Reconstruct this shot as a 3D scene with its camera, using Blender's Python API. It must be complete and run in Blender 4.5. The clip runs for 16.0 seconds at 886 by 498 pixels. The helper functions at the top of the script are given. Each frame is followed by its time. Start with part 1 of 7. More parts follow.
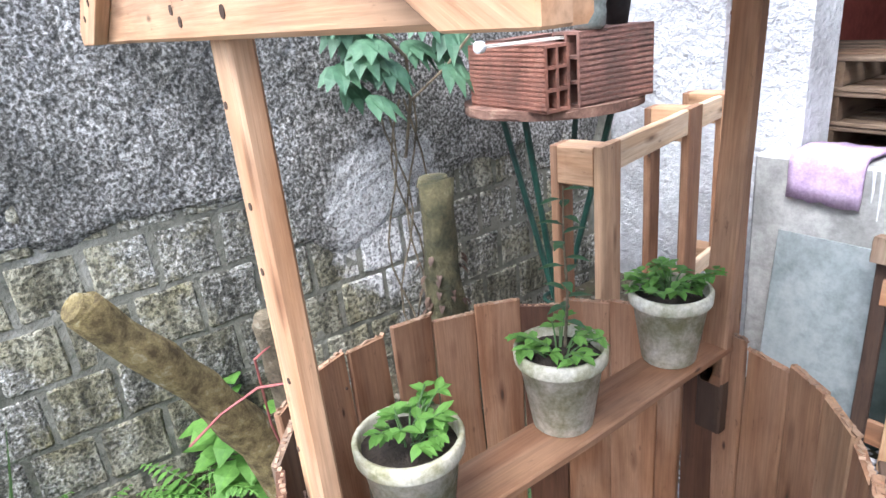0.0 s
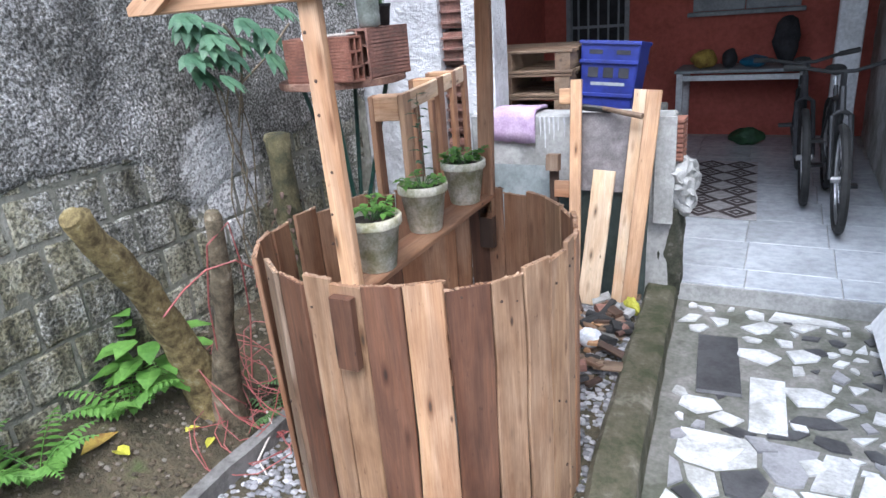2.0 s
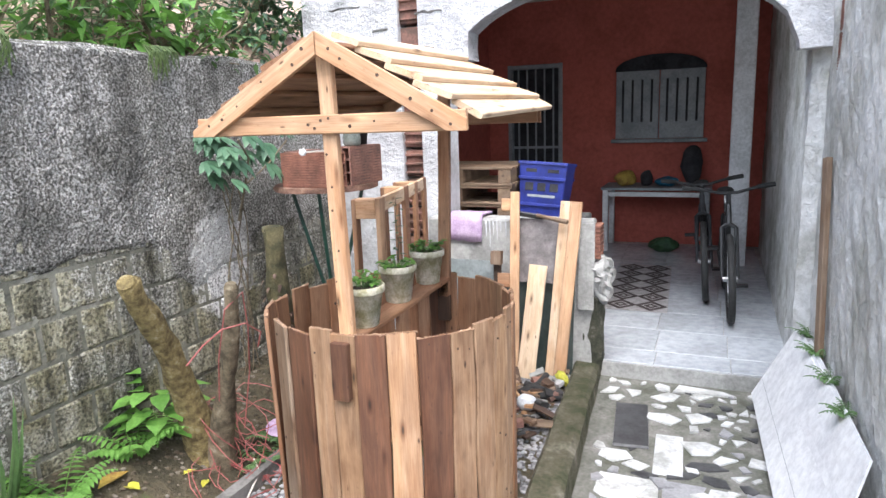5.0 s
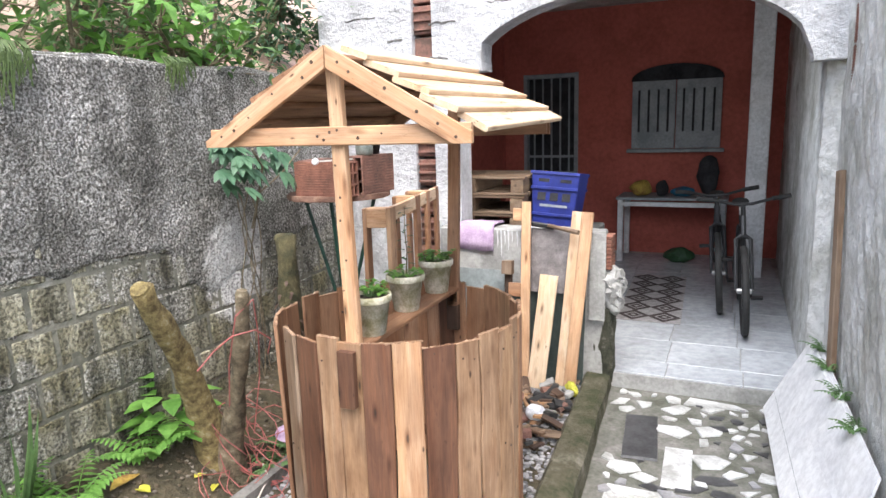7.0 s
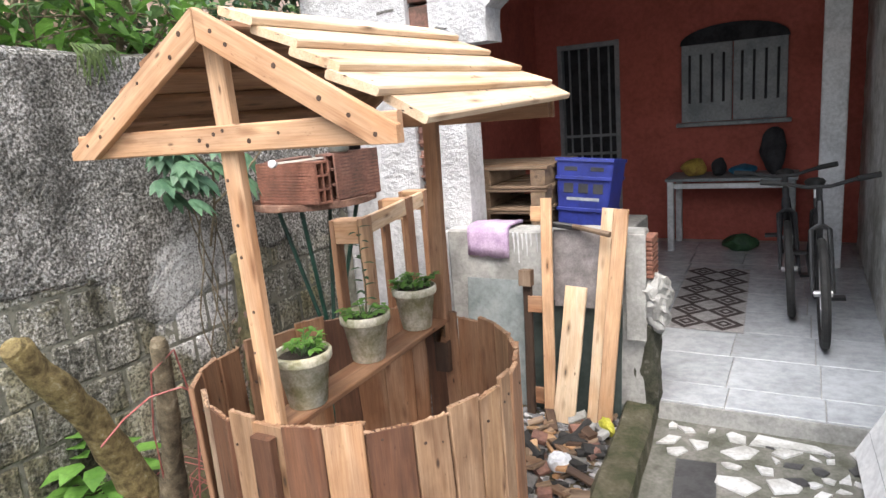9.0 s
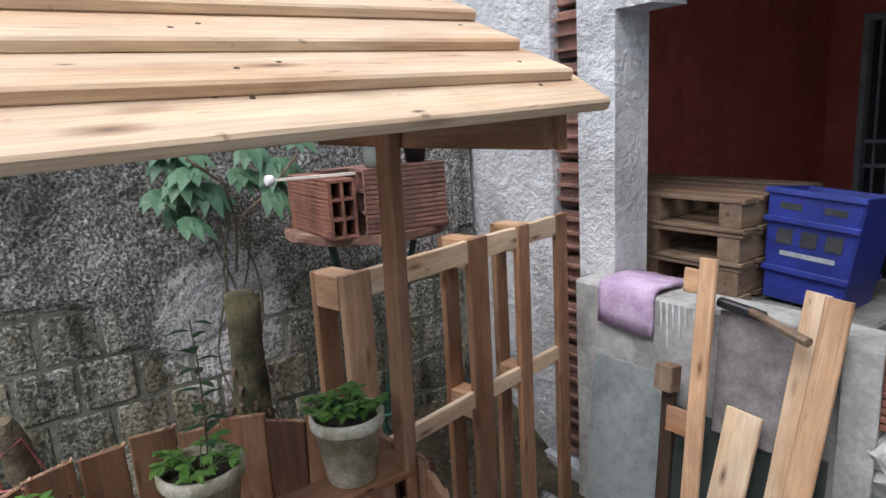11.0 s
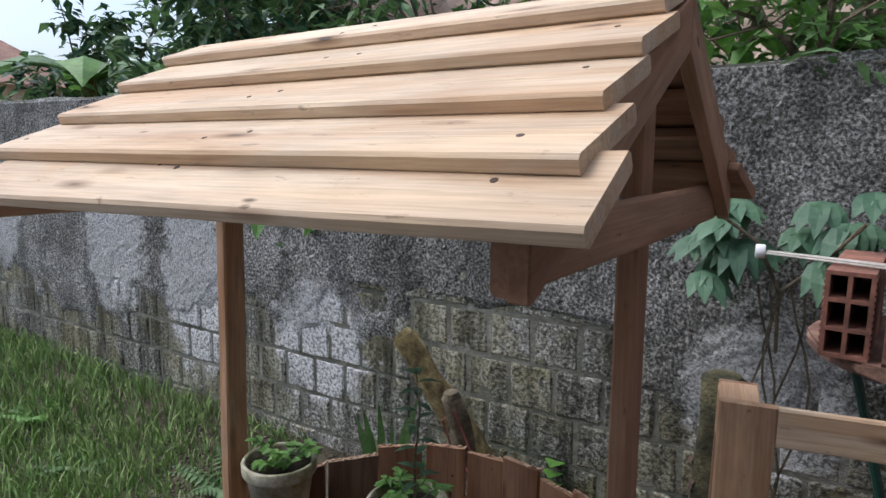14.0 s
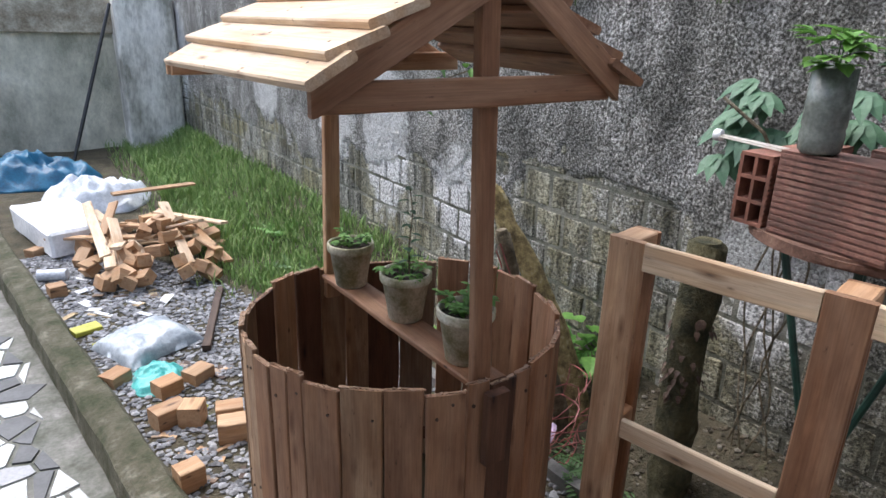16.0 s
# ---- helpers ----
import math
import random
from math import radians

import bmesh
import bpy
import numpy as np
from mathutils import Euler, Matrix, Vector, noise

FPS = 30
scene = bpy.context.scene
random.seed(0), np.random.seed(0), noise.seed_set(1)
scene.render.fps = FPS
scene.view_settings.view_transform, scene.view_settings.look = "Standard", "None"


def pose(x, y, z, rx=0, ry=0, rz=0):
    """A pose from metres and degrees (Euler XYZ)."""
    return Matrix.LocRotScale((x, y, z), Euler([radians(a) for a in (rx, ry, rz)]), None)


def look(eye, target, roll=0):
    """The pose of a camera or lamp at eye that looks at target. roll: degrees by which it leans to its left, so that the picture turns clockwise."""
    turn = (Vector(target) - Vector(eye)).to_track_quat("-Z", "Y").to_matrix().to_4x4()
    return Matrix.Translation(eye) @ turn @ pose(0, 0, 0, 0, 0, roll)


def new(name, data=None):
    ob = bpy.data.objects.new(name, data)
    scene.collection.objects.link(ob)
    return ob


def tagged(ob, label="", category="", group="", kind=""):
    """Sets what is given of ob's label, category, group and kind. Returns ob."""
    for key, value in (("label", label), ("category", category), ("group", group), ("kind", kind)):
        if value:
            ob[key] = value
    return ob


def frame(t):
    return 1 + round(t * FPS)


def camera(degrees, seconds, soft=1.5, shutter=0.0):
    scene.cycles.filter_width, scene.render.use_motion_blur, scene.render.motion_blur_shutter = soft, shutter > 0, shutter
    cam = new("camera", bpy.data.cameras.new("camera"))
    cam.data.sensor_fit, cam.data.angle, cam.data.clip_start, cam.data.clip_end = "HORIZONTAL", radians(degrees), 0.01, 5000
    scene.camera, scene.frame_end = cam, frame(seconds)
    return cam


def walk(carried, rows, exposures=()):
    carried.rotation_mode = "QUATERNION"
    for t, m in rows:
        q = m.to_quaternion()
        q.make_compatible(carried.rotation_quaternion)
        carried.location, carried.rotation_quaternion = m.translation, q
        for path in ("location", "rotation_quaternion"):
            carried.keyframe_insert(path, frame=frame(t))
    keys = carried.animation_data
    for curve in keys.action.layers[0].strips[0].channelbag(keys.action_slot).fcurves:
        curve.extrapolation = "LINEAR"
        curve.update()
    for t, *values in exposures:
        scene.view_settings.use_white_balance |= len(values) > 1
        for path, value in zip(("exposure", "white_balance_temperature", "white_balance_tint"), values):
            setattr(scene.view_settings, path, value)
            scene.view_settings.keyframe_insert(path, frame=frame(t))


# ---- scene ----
cam = camera(68.2, 16.0)
EXPOSURES = [(0.0, 1.2, 5750, 10), (0.5, 0.95, 5700, 10), (1.0, 0.95, 5650, 10), (2.0, 0.75, 5650, 10), (4.0, 0.85, 6000, 10), (6.5, 0.9, 6300, 10), (9.0, 0.75, 6600, 10), (9.5, 0.48, 6450, 10), (9.7, 0.42, 6450, 10), (12.0, -0.25, 5900, 10), (12.5, -0.25, 5950, 10), (13.5, -0.35, 5900, 10), (14.5, -0.2, 5950, 10), (16.0, 0.35, 6050, 10)]
PATH = [
    (0, (0.679, -0.7, 1.822), (-0.868, 0.352, 1.116), -5.7),
    (0.3, (0.75, -0.87, 1.863), (-0.596, 0.429, 1.155), -4.6),
    (0.5, (0.696, -0.99, 1.865), (-0.491, 0.457, 1.161), -1.6),
    (1, (0.863, -1.219, 1.81), (-0.215, 0.33, 1.147), -2.3),
    (1.5, (0.954, -1.447, 1.79), (0.003, 0.11, 0.971), -4.9),
    (2, (0.976, -1.745, 1.776), (0.079, -0.099, 1.077), -4.8),
    (2.5, (1.06, -1.804, 1.892), (0.124, -0.08, 1.501), -2.8),
    (3, (1.188, -1.847, 1.909), (0.201, -0.14, 1.577), -4.8),
    (3.5, (1.224, -1.997, 1.914), (0.326, -0.228, 1.66), -5.1),
    (4, (1.187, -2.275, 1.859), (0.417, -0.465, 1.493), -3.2),
    (4.2, (1.178, -2.34, 1.849), (0.439, -0.524, 1.451), -2.4),
    (6.3, (1.232, -2.379, 1.872), (0.394, -0.605, 1.484), -1.9),
    (6.5, (1.236, -2.38, 1.871), (0.401, -0.602, 1.494), -2.1),
    (7, (1.235, -2.371, 1.872), (0.416, -0.586, 1.493), -1.8),
    (7.5, (1.262, -2.286, 1.864), (0.284, -0.585, 1.474), -5.1),
    (8, (1.317, -2.125, 1.85), (0.261, -0.472, 1.461), -4.5),
    (8.5, (1.243, -1.854, 1.85), (0.308, -0.138, 1.425), -0.6),
    (9, (1.187, -1.603, 1.871), (0.222, 0.097, 1.447), -4.8),
    (9.4, (1.145, -1.333, 1.871), (-0.124, 0.169, 1.507), -4.6),
    (9.5, (1.219, -1.297, 1.881), (-0.138, 0.136, 1.556), -4.8),
    (9.7, (1.232, -1.177, 1.89), (-0.18, 0.197, 1.547), -5.7),
    (11.8, (1.001, 0.189, 1.875), (-0.844, 0.873, 1.517), -0.2),
    (12, (0.959, 0.258, 1.903), (-0.952, 0.746, 1.572), 0.1),
    (12.5, (0.965, 0.323, 1.934), (-1.01, 0.17, 1.655), -1.8),
    (13, (1.031, 0.384, 1.948), (-0.876, -0.174, 1.717), 0.2),
    (13.5, (1.016, 0.438, 1.941), (-0.84, -0.227, 1.601), -2.4),
    (14, (0.915, 0.717, 1.933), (-0.731, -0.375, 1.621), 0.7),
    (14.5, (0.847, 0.968, 1.93), (-0.548, -0.399, 1.498), -0.2),
    (15, (0.931, 1.213, 1.964), (-0.252, -0.291, 1.382), 1.1),
    (15.5, (0.952, 1.504, 1.985), (0.036, -0.16, 1.36), 1.5),
    (16, (0.935, 1.623, 1.987), (-0.133, 0.067, 1.324), 1.7),
]
walk(cam, [(t, look(eye, target, roll)) for t, eye, target, roll in PATH], EXPOSURES)

# ---- world ----
world = bpy.data.worlds.new("sky")
scene.world = world
world.use_nodes = True
wt = world.node_tree
sky = wt.nodes.new("ShaderNodeTexSky")
sky.sky_type = "NISHITA"
sky.sun_disc = False
sky.sun_elevation = radians(58)
sky.sun_rotation = radians(150)
sky.air_density = 1.0
sky.dust_density = 4.0
wt.nodes["Background"].inputs["Strength"].default_value = 0.30
haze = wt.nodes.new("ShaderNodeHueSaturation")
haze.inputs["Saturation"].default_value = 0.7
wt.links.new(sky.outputs["Color"], haze.inputs["Color"])
wt.links.new(haze.outputs["Color"], wt.nodes["Background"].inputs["Color"])
sun = new("sun", bpy.data.lights.new("sun", "SUN"))
sun.data.energy = 1.8
sun.data.angle = radians(35)
sun.data.color = (1.0, 0.98, 0.95)
sun.matrix_basis = look((-0.4, -4.5, 9), (0, 0, 0))

# Fill lamp added inside the arch to brighten the porch beyond its sky light.
arch_light = new("arch_fill", bpy.data.lights.new("arch_fill", "AREA"))
arch_light.data.shape = "RECTANGLE"
arch_light.data.size, arch_light.data.size_y = 1.7, 0.9
arch_light.data.energy = 6.0
arch_light.data.color = (0.93, 0.97, 1.0)
arch_light.matrix_basis = look((0.56, 2.06, 1.95), (0.56, 4.6, 1.0))


# ---- materials ----
def shader(name, rough=0.8, metal=0.0):
    m = bpy.data.materials.new(name)
    m.use_nodes = True
    nt = m.node_tree
    b = nt.nodes["Principled BSDF"]
    b.inputs["Roughness"].default_value = rough
    b.inputs["Metallic"].default_value = metal
    return m, nt, b


def node(nt, kind, **values):
    n = nt.nodes.new(kind)
    for k, v in values.items():
        n.inputs[k.replace("_", " ")].default_value = v
    return n


def ramp(nt, fac, stops):
    n = nt.nodes.new("ShaderNodeValToRGB")
    e = n.color_ramp.elements
    while len(e) < len(stops):
        e.new(0.5)
    for el, (p, c) in zip(e, stops):
        el.position = p
        el.color = (*c, 1) if len(c) == 3 else c
    nt.links.new(fac, n.inputs["Fac"])
    return n.outputs["Color"]


def mixed(nt, kind, fac, a, b):
    n = nt.nodes.new("ShaderNodeMix")
    n.data_type = "RGBA"
    n.blend_type = kind
    for sock, v in ((n.inputs[0], fac), (n.inputs[6], a), (n.inputs[7], b)):
        if isinstance(v, bpy.types.NodeSocket):
            nt.links.new(v, sock)
        elif isinstance(v, tuple):
            sock.default_value = (*v, 1)
        else:
            sock.default_value = v
    return n.outputs[2]


def coords(nt, scale=(1, 1, 1), world_space=False):
    tc = nt.nodes.new("ShaderNodeTexCoord")
    src = tc.outputs["Object"]
    if world_space:
        src = nt.nodes.new("ShaderNodeNewGeometry").outputs["Position"]
    info = nt.nodes.new("ShaderNodeObjectInfo")
    mul = nt.nodes.new("ShaderNodeMath")
    mul.operation = "MULTIPLY"
    mul.inputs[1].default_value = 0.0 if world_space else 37.0
    nt.links.new(info.outputs["Random"], mul.inputs[0])
    add = nt.nodes.new("ShaderNodeVectorMath")
    add.operation = "ADD"
    nt.links.new(src, add.inputs[0])
    nt.links.new(mul.outputs[0], add.inputs[1])
    mp = nt.nodes.new("ShaderNodeMapping")
    mp.inputs["Scale"].default_value = scale
    nt.links.new(add.outputs[0], mp.inputs["Vector"])
    return mp.outputs["Vector"], info.outputs["Random"]


def noise_tex(nt, vec, scale, detail=5.0, rough=0.6, distort=0.0):
    n = node(nt, "ShaderNodeTexNoise", Scale=scale, Detail=detail, Roughness=rough, Distortion=distort)
    nt.links.new(vec, n.inputs["Vector"])
    return n.outputs["Fac"]


def relief(nt, b, height, strength, dist):
    n = node(nt, "ShaderNodeBump", Strength=strength, Distance=dist)
    nt.links.new(height, n.inputs["Height"])
    nt.links.new(n.outputs["Normal"], b.inputs["Normal"])


def wood(name, light, dark, stain=0.35, knots=0.05, vary=0.45):
    """Sawn pallet wood, grain along the local x axis."""
    m, nt, b = shader(name, 0.72)
    vec, rnd = coords(nt, (1.1, 11, 11))
    g = noise_tex(nt, vec, 2.2, 7, 0.62, 0.9)
    col = ramp(nt, g, [(0.28, dark), (0.5, tuple((p + q) / 2 for p, q in zip(light, dark))), (0.68, light)])
    fine, _ = coords(nt, (3, 90, 90))
    col = mixed(nt, "MULTIPLY", 0.5, col, ramp(nt, noise_tex(nt, fine, 2.5, 4), [(0.3, (0.55, 0.5, 0.45)), (0.6, (1, 1, 1))]))
    blot, _ = coords(nt, (1.6, 4, 4))
    col = mixed(nt, "MULTIPLY", stain, col, ramp(nt, noise_tex(nt, blot, 2.4, 4), [(0.38, (0.42, 0.33, 0.27)), (0.62, (1, 1, 1))]))
    sap, _ = coords(nt, (0.9, 5, 5))
    col = mixed(nt, "MULTIPLY", 0.8, col, ramp(nt, noise_tex(nt, sap, 1.7, 3, 0.5, 0.6), [(0.36, (0.86, 0.70, 0.55)), (0.52, (1, 1, 1)), (0.68, (1.12, 1.05, 0.92))]))
    scuff, _ = coords(nt, (9, 26, 26))
    col = mixed(nt, "MULTIPLY", 0.75, col, ramp(nt, noise_tex(nt, scuff, 2.0, 5, 0.7), [(0.27, (0.22, 0.17, 0.14)), (0.37, (1, 1, 1))]))
    kv, _ = coords(nt, (3.2, 9.0, 9.0))
    vor = node(nt, "ShaderNodeTexVoronoi", Scale=1.6)
    nt.links.new(kv, vor.inputs["Vector"])
    spot = ramp(nt, vor.outputs["Distance"], [(knots * 0.6, (0.12, 0.08, 0.06)), (knots * 1.6, (1, 1, 1))])
    col = mixed(nt, "MULTIPLY", 0.9, col, spot)
    nv, _ = coords(nt, (6.5, 24.0, 24.0))
    nail = node(nt, "ShaderNodeTexVoronoi", Scale=1.0)
    nt.links.new(nv, nail.inputs["Vector"])
    few = ramp(nt, nail.outputs["Color"], [(0.60, (0, 0, 0)), (0.66, (0.85, 0.85, 0.85))])
    smear = ramp(nt, nail.outputs["Distance"], [(0.07, (0.06, 0.045, 0.04)), (0.13, (0.45, 0.36, 0.3)), (0.34, (1, 1, 1))])
    col = mixed(nt, "MULTIPLY", few, col, smear)
    tone = ramp(nt, rnd, [(0.0, (1 - vary, 1 - vary * 1.08, 1 - vary * 1.15)), (1.0, (1.0, 1.0, 1.0))])
    col = mixed(nt, "MULTIPLY", 1.0, col, tone)
    nt.links.new(col, b.inputs["Base Color"])
    relief(nt, b, noise_tex(nt, fine, 3.0, 3), 0.35, 0.002)
    return m


def rough_mat(name, a, b_, c=None, scale=6.0, rough=0.85, bump=0.4, dist=0.01, metal=0.0, world_space=False, squash=(1, 1, 1), fine=8.0):
    """Three colours in blots, with fine grain and relief."""
    m, nt, b = shader(name, rough, metal)
    vec, rnd = coords(nt, squash, world_space)
    n1 = noise_tex(nt, vec, scale, 6, 0.62)
    stops = [(0.36, a), (0.58, b_)] + ([(0.7, c)] if c else [])
    col = ramp(nt, n1, stops)
    n2 = noise_tex(nt, vec, scale * fine, 4, 0.7)
    col = mixed(nt, "MULTIPLY", 0.5, col, ramp(nt, n2, [(0.3, (0.55, 0.55, 0.55)), (0.62, (1, 1, 1))]))
    nt.links.new(col, b.inputs["Base Color"])
    relief(nt, b, n2, bump, dist)
    return m


def leafy(name, a, b_, through_light=0.3, scale=5.0):
    """A leaf that lets part of the light through."""
    m = rough_mat(name, a, b_, None, scale, 0.55, 0.15, 0.003)
    nt = m.node_tree
    b = nt.nodes["Principled BSDF"]
    tr = nt.nodes.new("ShaderNodeBsdfTranslucent")
    nt.links.new(b.inputs["Base Color"].links[0].from_socket, tr.inputs["Color"])
    mx = nt.nodes.new("ShaderNodeMixShader")
    mx.inputs[0].default_value = through_light
    nt.links.new(b.outputs[0], mx.inputs[1])
    nt.links.new(tr.outputs[0], mx.inputs[2])
    nt.links.new(mx.outputs[0], nt.nodes["Material Output"].inputs["Surface"])
    return m


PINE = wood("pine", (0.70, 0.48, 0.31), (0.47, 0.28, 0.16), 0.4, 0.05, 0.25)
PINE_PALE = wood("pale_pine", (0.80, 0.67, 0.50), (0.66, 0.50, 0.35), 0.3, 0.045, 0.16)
# Also stands for shaded pine on the well's back and left roof slope.
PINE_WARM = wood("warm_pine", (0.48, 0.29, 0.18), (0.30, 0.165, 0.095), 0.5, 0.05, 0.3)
STAVE_PALE = wood("pale_stave", (0.52, 0.36, 0.235), (0.29, 0.18, 0.105), 0.6, 0.06, 0.3)
STAVE_BROWN = wood("brown_stave", (0.20, 0.098, 0.056), (0.095, 0.045, 0.026), 0.5, 0.05, 0.3)
SPLINTER = wood("splintered_pine", (0.56, 0.40, 0.28), (0.30, 0.19, 0.12), 0.4, 0.05, 0.3)
GREY_WOOD = wood("grey_wood", (0.42, 0.33, 0.25), (0.24, 0.17, 0.12), 0.5, 0.05, 0.4)
DARK_WOOD = wood("dark_wood", (0.12, 0.075, 0.05), (0.06, 0.035, 0.025), 0.5, 0.05, 0.4)
PALLET_WOOD = wood("old_pallet_wood", (0.27, 0.20, 0.14), (0.15, 0.105, 0.07), 0.4, 0.05, 0.3)
SCRAP_WOOD = wood("scrap_pine", (0.63, 0.43, 0.26), (0.45, 0.28, 0.15), 0.2, 0.05, 0.35)
TERRACOTTA = rough_mat("terracotta", (0.15, 0.07, 0.05), (0.29, 0.125, 0.085), (0.37, 0.18, 0.13), 9, 0.85, 0.3, 0.004)
TERRACOTTA_OLD = rough_mat("weathered_terracotta", (0.12, 0.075, 0.06), (0.26, 0.13, 0.10), (0.3, 0.18, 0.14), 9, 0.85, 0.4, 0.004)
BOARD_BROWN = rough_mat("rotten_board", (0.13, 0.07, 0.05), (0.25, 0.14, 0.10), (0.33, 0.24, 0.17), 12, 0.9, 0.5, 0.006)
POT = rough_mat("mossy_pot_concrete", (0.27, 0.26, 0.14), (0.56, 0.53, 0.42), (0.72, 0.70, 0.62), 14, 0.85, 0.3, 0.003)
SOIL = rough_mat("soil", (0.035, 0.025, 0.018), (0.075, 0.055, 0.04), None, 30, 0.95, 0.8, 0.02)
WHITEWASH = rough_mat("whitewashed_roughcast", (0.42, 0.42, 0.43), (0.63, 0.64, 0.66), (0.71, 0.715, 0.73), 3.0, 0.9, 0.9, 0.03, fine=9)
WHITE_TRIM = rough_mat("white_painted_plaster", (0.55, 0.56, 0.57), (0.74, 0.75, 0.77), None, 4, 0.85, 0.4, 0.01)
RED_WALL = rough_mat("red_painted_plaster", (0.36, 0.085, 0.06), (0.45, 0.11, 0.08), None, 2.5, 0.8, 0.2, 0.006)
GREY_CEMENT = rough_mat("grey_cement", (0.26, 0.26, 0.25), (0.40, 0.40, 0.385), (0.46, 0.455, 0.44), 5, 0.9, 0.35, 0.008)
DARK_CEMENT = rough_mat("dark_cement", (0.10, 0.095, 0.09), (0.19, 0.185, 0.175), None, 6, 0.9, 0.5, 0.012)
TILE = rough_mat("white_glazed_tile", (0.40, 0.425, 0.45), (0.50, 0.53, 0.565), None, 2.0, 0.25, 0.03, 0.001)
TILE_WHITE = rough_mat("white_broken_tile", (0.36, 0.36, 0.34), (0.65, 0.66, 0.66), None, 7, 0.4, 0.05, 0.001)
TILE_BLACK = rough_mat("dark_broken_tile", (0.045, 0.045, 0.047), (0.085, 0.085, 0.088), None, 7, 0.45, 0.05, 0.001)
TILE_GREY = rough_mat("grey_broken_tile", (0.2, 0.2, 0.21), (0.32, 0.32, 0.33), None, 7, 0.5, 0.05, 0.001)
PATH_CEMENT = rough_mat("mossy_path_cement", (0.09, 0.095, 0.07), (0.19, 0.185, 0.165), (0.28, 0.27, 0.25), 6, 0.9, 0.5, 0.01, world_space=True)
KERB = rough_mat("mossy_kerb_concrete", (0.045, 0.05, 0.02), (0.115, 0.105, 0.07), (0.23, 0.21, 0.165), 7, 0.95, 0.8, 0.02, world_space=True)
EARTH = rough_mat("damp_earth", (0.045, 0.04, 0.022), (0.10, 0.082, 0.05), (0.08, 0.10, 0.035), 5, 0.95, 0.9, 0.03, world_space=True)
MORTAR = rough_mat("wall_mortar", (0.11, 0.11, 0.085), (0.24, 0.235, 0.19), (0.40, 0.385, 0.35), 4, 0.95, 0.8, 0.02, world_space=True)
GREEN_STEEL = rough_mat("green_painted_steel", (0.008, 0.035, 0.026), (0.02, 0.075, 0.052), None, 8, 0.5, 0.1, 0.001)
BLACK_STEEL = rough_mat("black_steel", (0.012, 0.012, 0.013), (0.03, 0.03, 0.032), None, 8, 0.45, 0.1, 0.001)
RUBBER = rough_mat("black_rubber", (0.012, 0.012, 0.012), (0.028, 0.028, 0.028), None, 8, 0.8, 0.2, 0.002)
CHROME = rough_mat("dull_metal", (0.3, 0.3, 0.31), (0.5, 0.5, 0.51), None, 8, 0.35, 0.05, 0.001, metal=0.9)
GREY_PAINT = rough_mat("grey_painted_wood", (0.20, 0.22, 0.235), (0.29, 0.31, 0.325), None, 5, 0.6, 0.15, 0.002)
BLUE_PLASTIC = rough_mat("blue_plastic", (0.012, 0.020, 0.13), (0.020, 0.032, 0.21), None, 5, 0.4, 0.05, 0.001)
LILAC = rough_mat("lilac_cloth", (0.38, 0.27, 0.42), (0.52, 0.40, 0.55), None, 12, 0.95, 0.5, 0.004)
WHITE_SHEET = rough_mat("white_board", (0.74, 0.75, 0.77), (0.84, 0.85, 0.86), None, 3, 0.6, 0.1, 0.002)
SACK_BLUE = rough_mat("blue_tarpaulin", (0.008, 0.07, 0.15), (0.02, 0.15, 0.27), None, 6, 0.45, 0.4, 0.01)
SACK_WHITE = rough_mat("white_woven_sack", (0.5, 0.53, 0.58), (0.72, 0.75, 0.8), None, 6, 0.6, 0.4, 0.01)
SACK_GREY = rough_mat("grey_plastic_sack", (0.28, 0.32, 0.36), (0.46, 0.50, 0.54), None, 6, 0.35, 0.4, 0.01)
TEAL_BAG = rough_mat("teal_plastic_bag", (0.05, 0.33, 0.31), (0.10, 0.46, 0.43), None, 9, 0.35, 0.4, 0.01)
YELLOW = rough_mat("yellow_plastic", (0.34, 0.34, 0.03), (0.48, 0.46, 0.06), None, 12, 0.5, 0.3, 0.005)
RED_WIRE = rough_mat("red_plastic_wire", (0.24, 0.06, 0.055), (0.38, 0.115, 0.105), None, 8, 0.5, 0.05, 0.001)
PALE_WIRE = rough_mat("pale_string", (0.5, 0.47, 0.42), (0.62, 0.58, 0.52), None, 8, 0.6, 0.05, 0.001)
BARK = rough_mat("lichen_bark", (0.14, 0.10, 0.04), (0.42, 0.33, 0.14), (0.60, 0.53, 0.34), 26, 0.95, 1.0, 0.02)
BARK_GREY = rough_mat("grey_bark", (0.08, 0.065, 0.04), (0.23, 0.185, 0.12), (0.34, 0.30, 0.22), 18, 0.95, 0.8, 0.015)
CUT_WOOD = rough_mat("cut_wood", (0.30, 0.22, 0.12), (0.46, 0.36, 0.22), None, 14, 0.85, 0.3, 0.003)
LEAF_MID = leafy("mid_green_leaf", (0.07, 0.14, 0.045), (0.14, 0.25, 0.09))
LEAF_DARK = leafy("dark_green_leaf", (0.022, 0.065, 0.03), (0.05, 0.12, 0.05), 0.15)
LEAF_LIGHT = leafy("light_green_leaf", (0.09, 0.22, 0.035), (0.17, 0.35, 0.07))
GRASS = leafy("grass_blade", (0.055, 0.095, 0.025), (0.13, 0.19, 0.06), 0.25, 2.5)
DRY_LEAF = rough_mat("dry_leaf", (0.22, 0.11, 0.03), (0.45, 0.32, 0.06), None, 12, 0.8, 0.2, 0.003)
GLASSY = rough_mat("clouded_plastic", (0.09, 0.10, 0.085), (0.19, 0.21, 0.19), None, 10, 0.25, 0.1, 0.002)
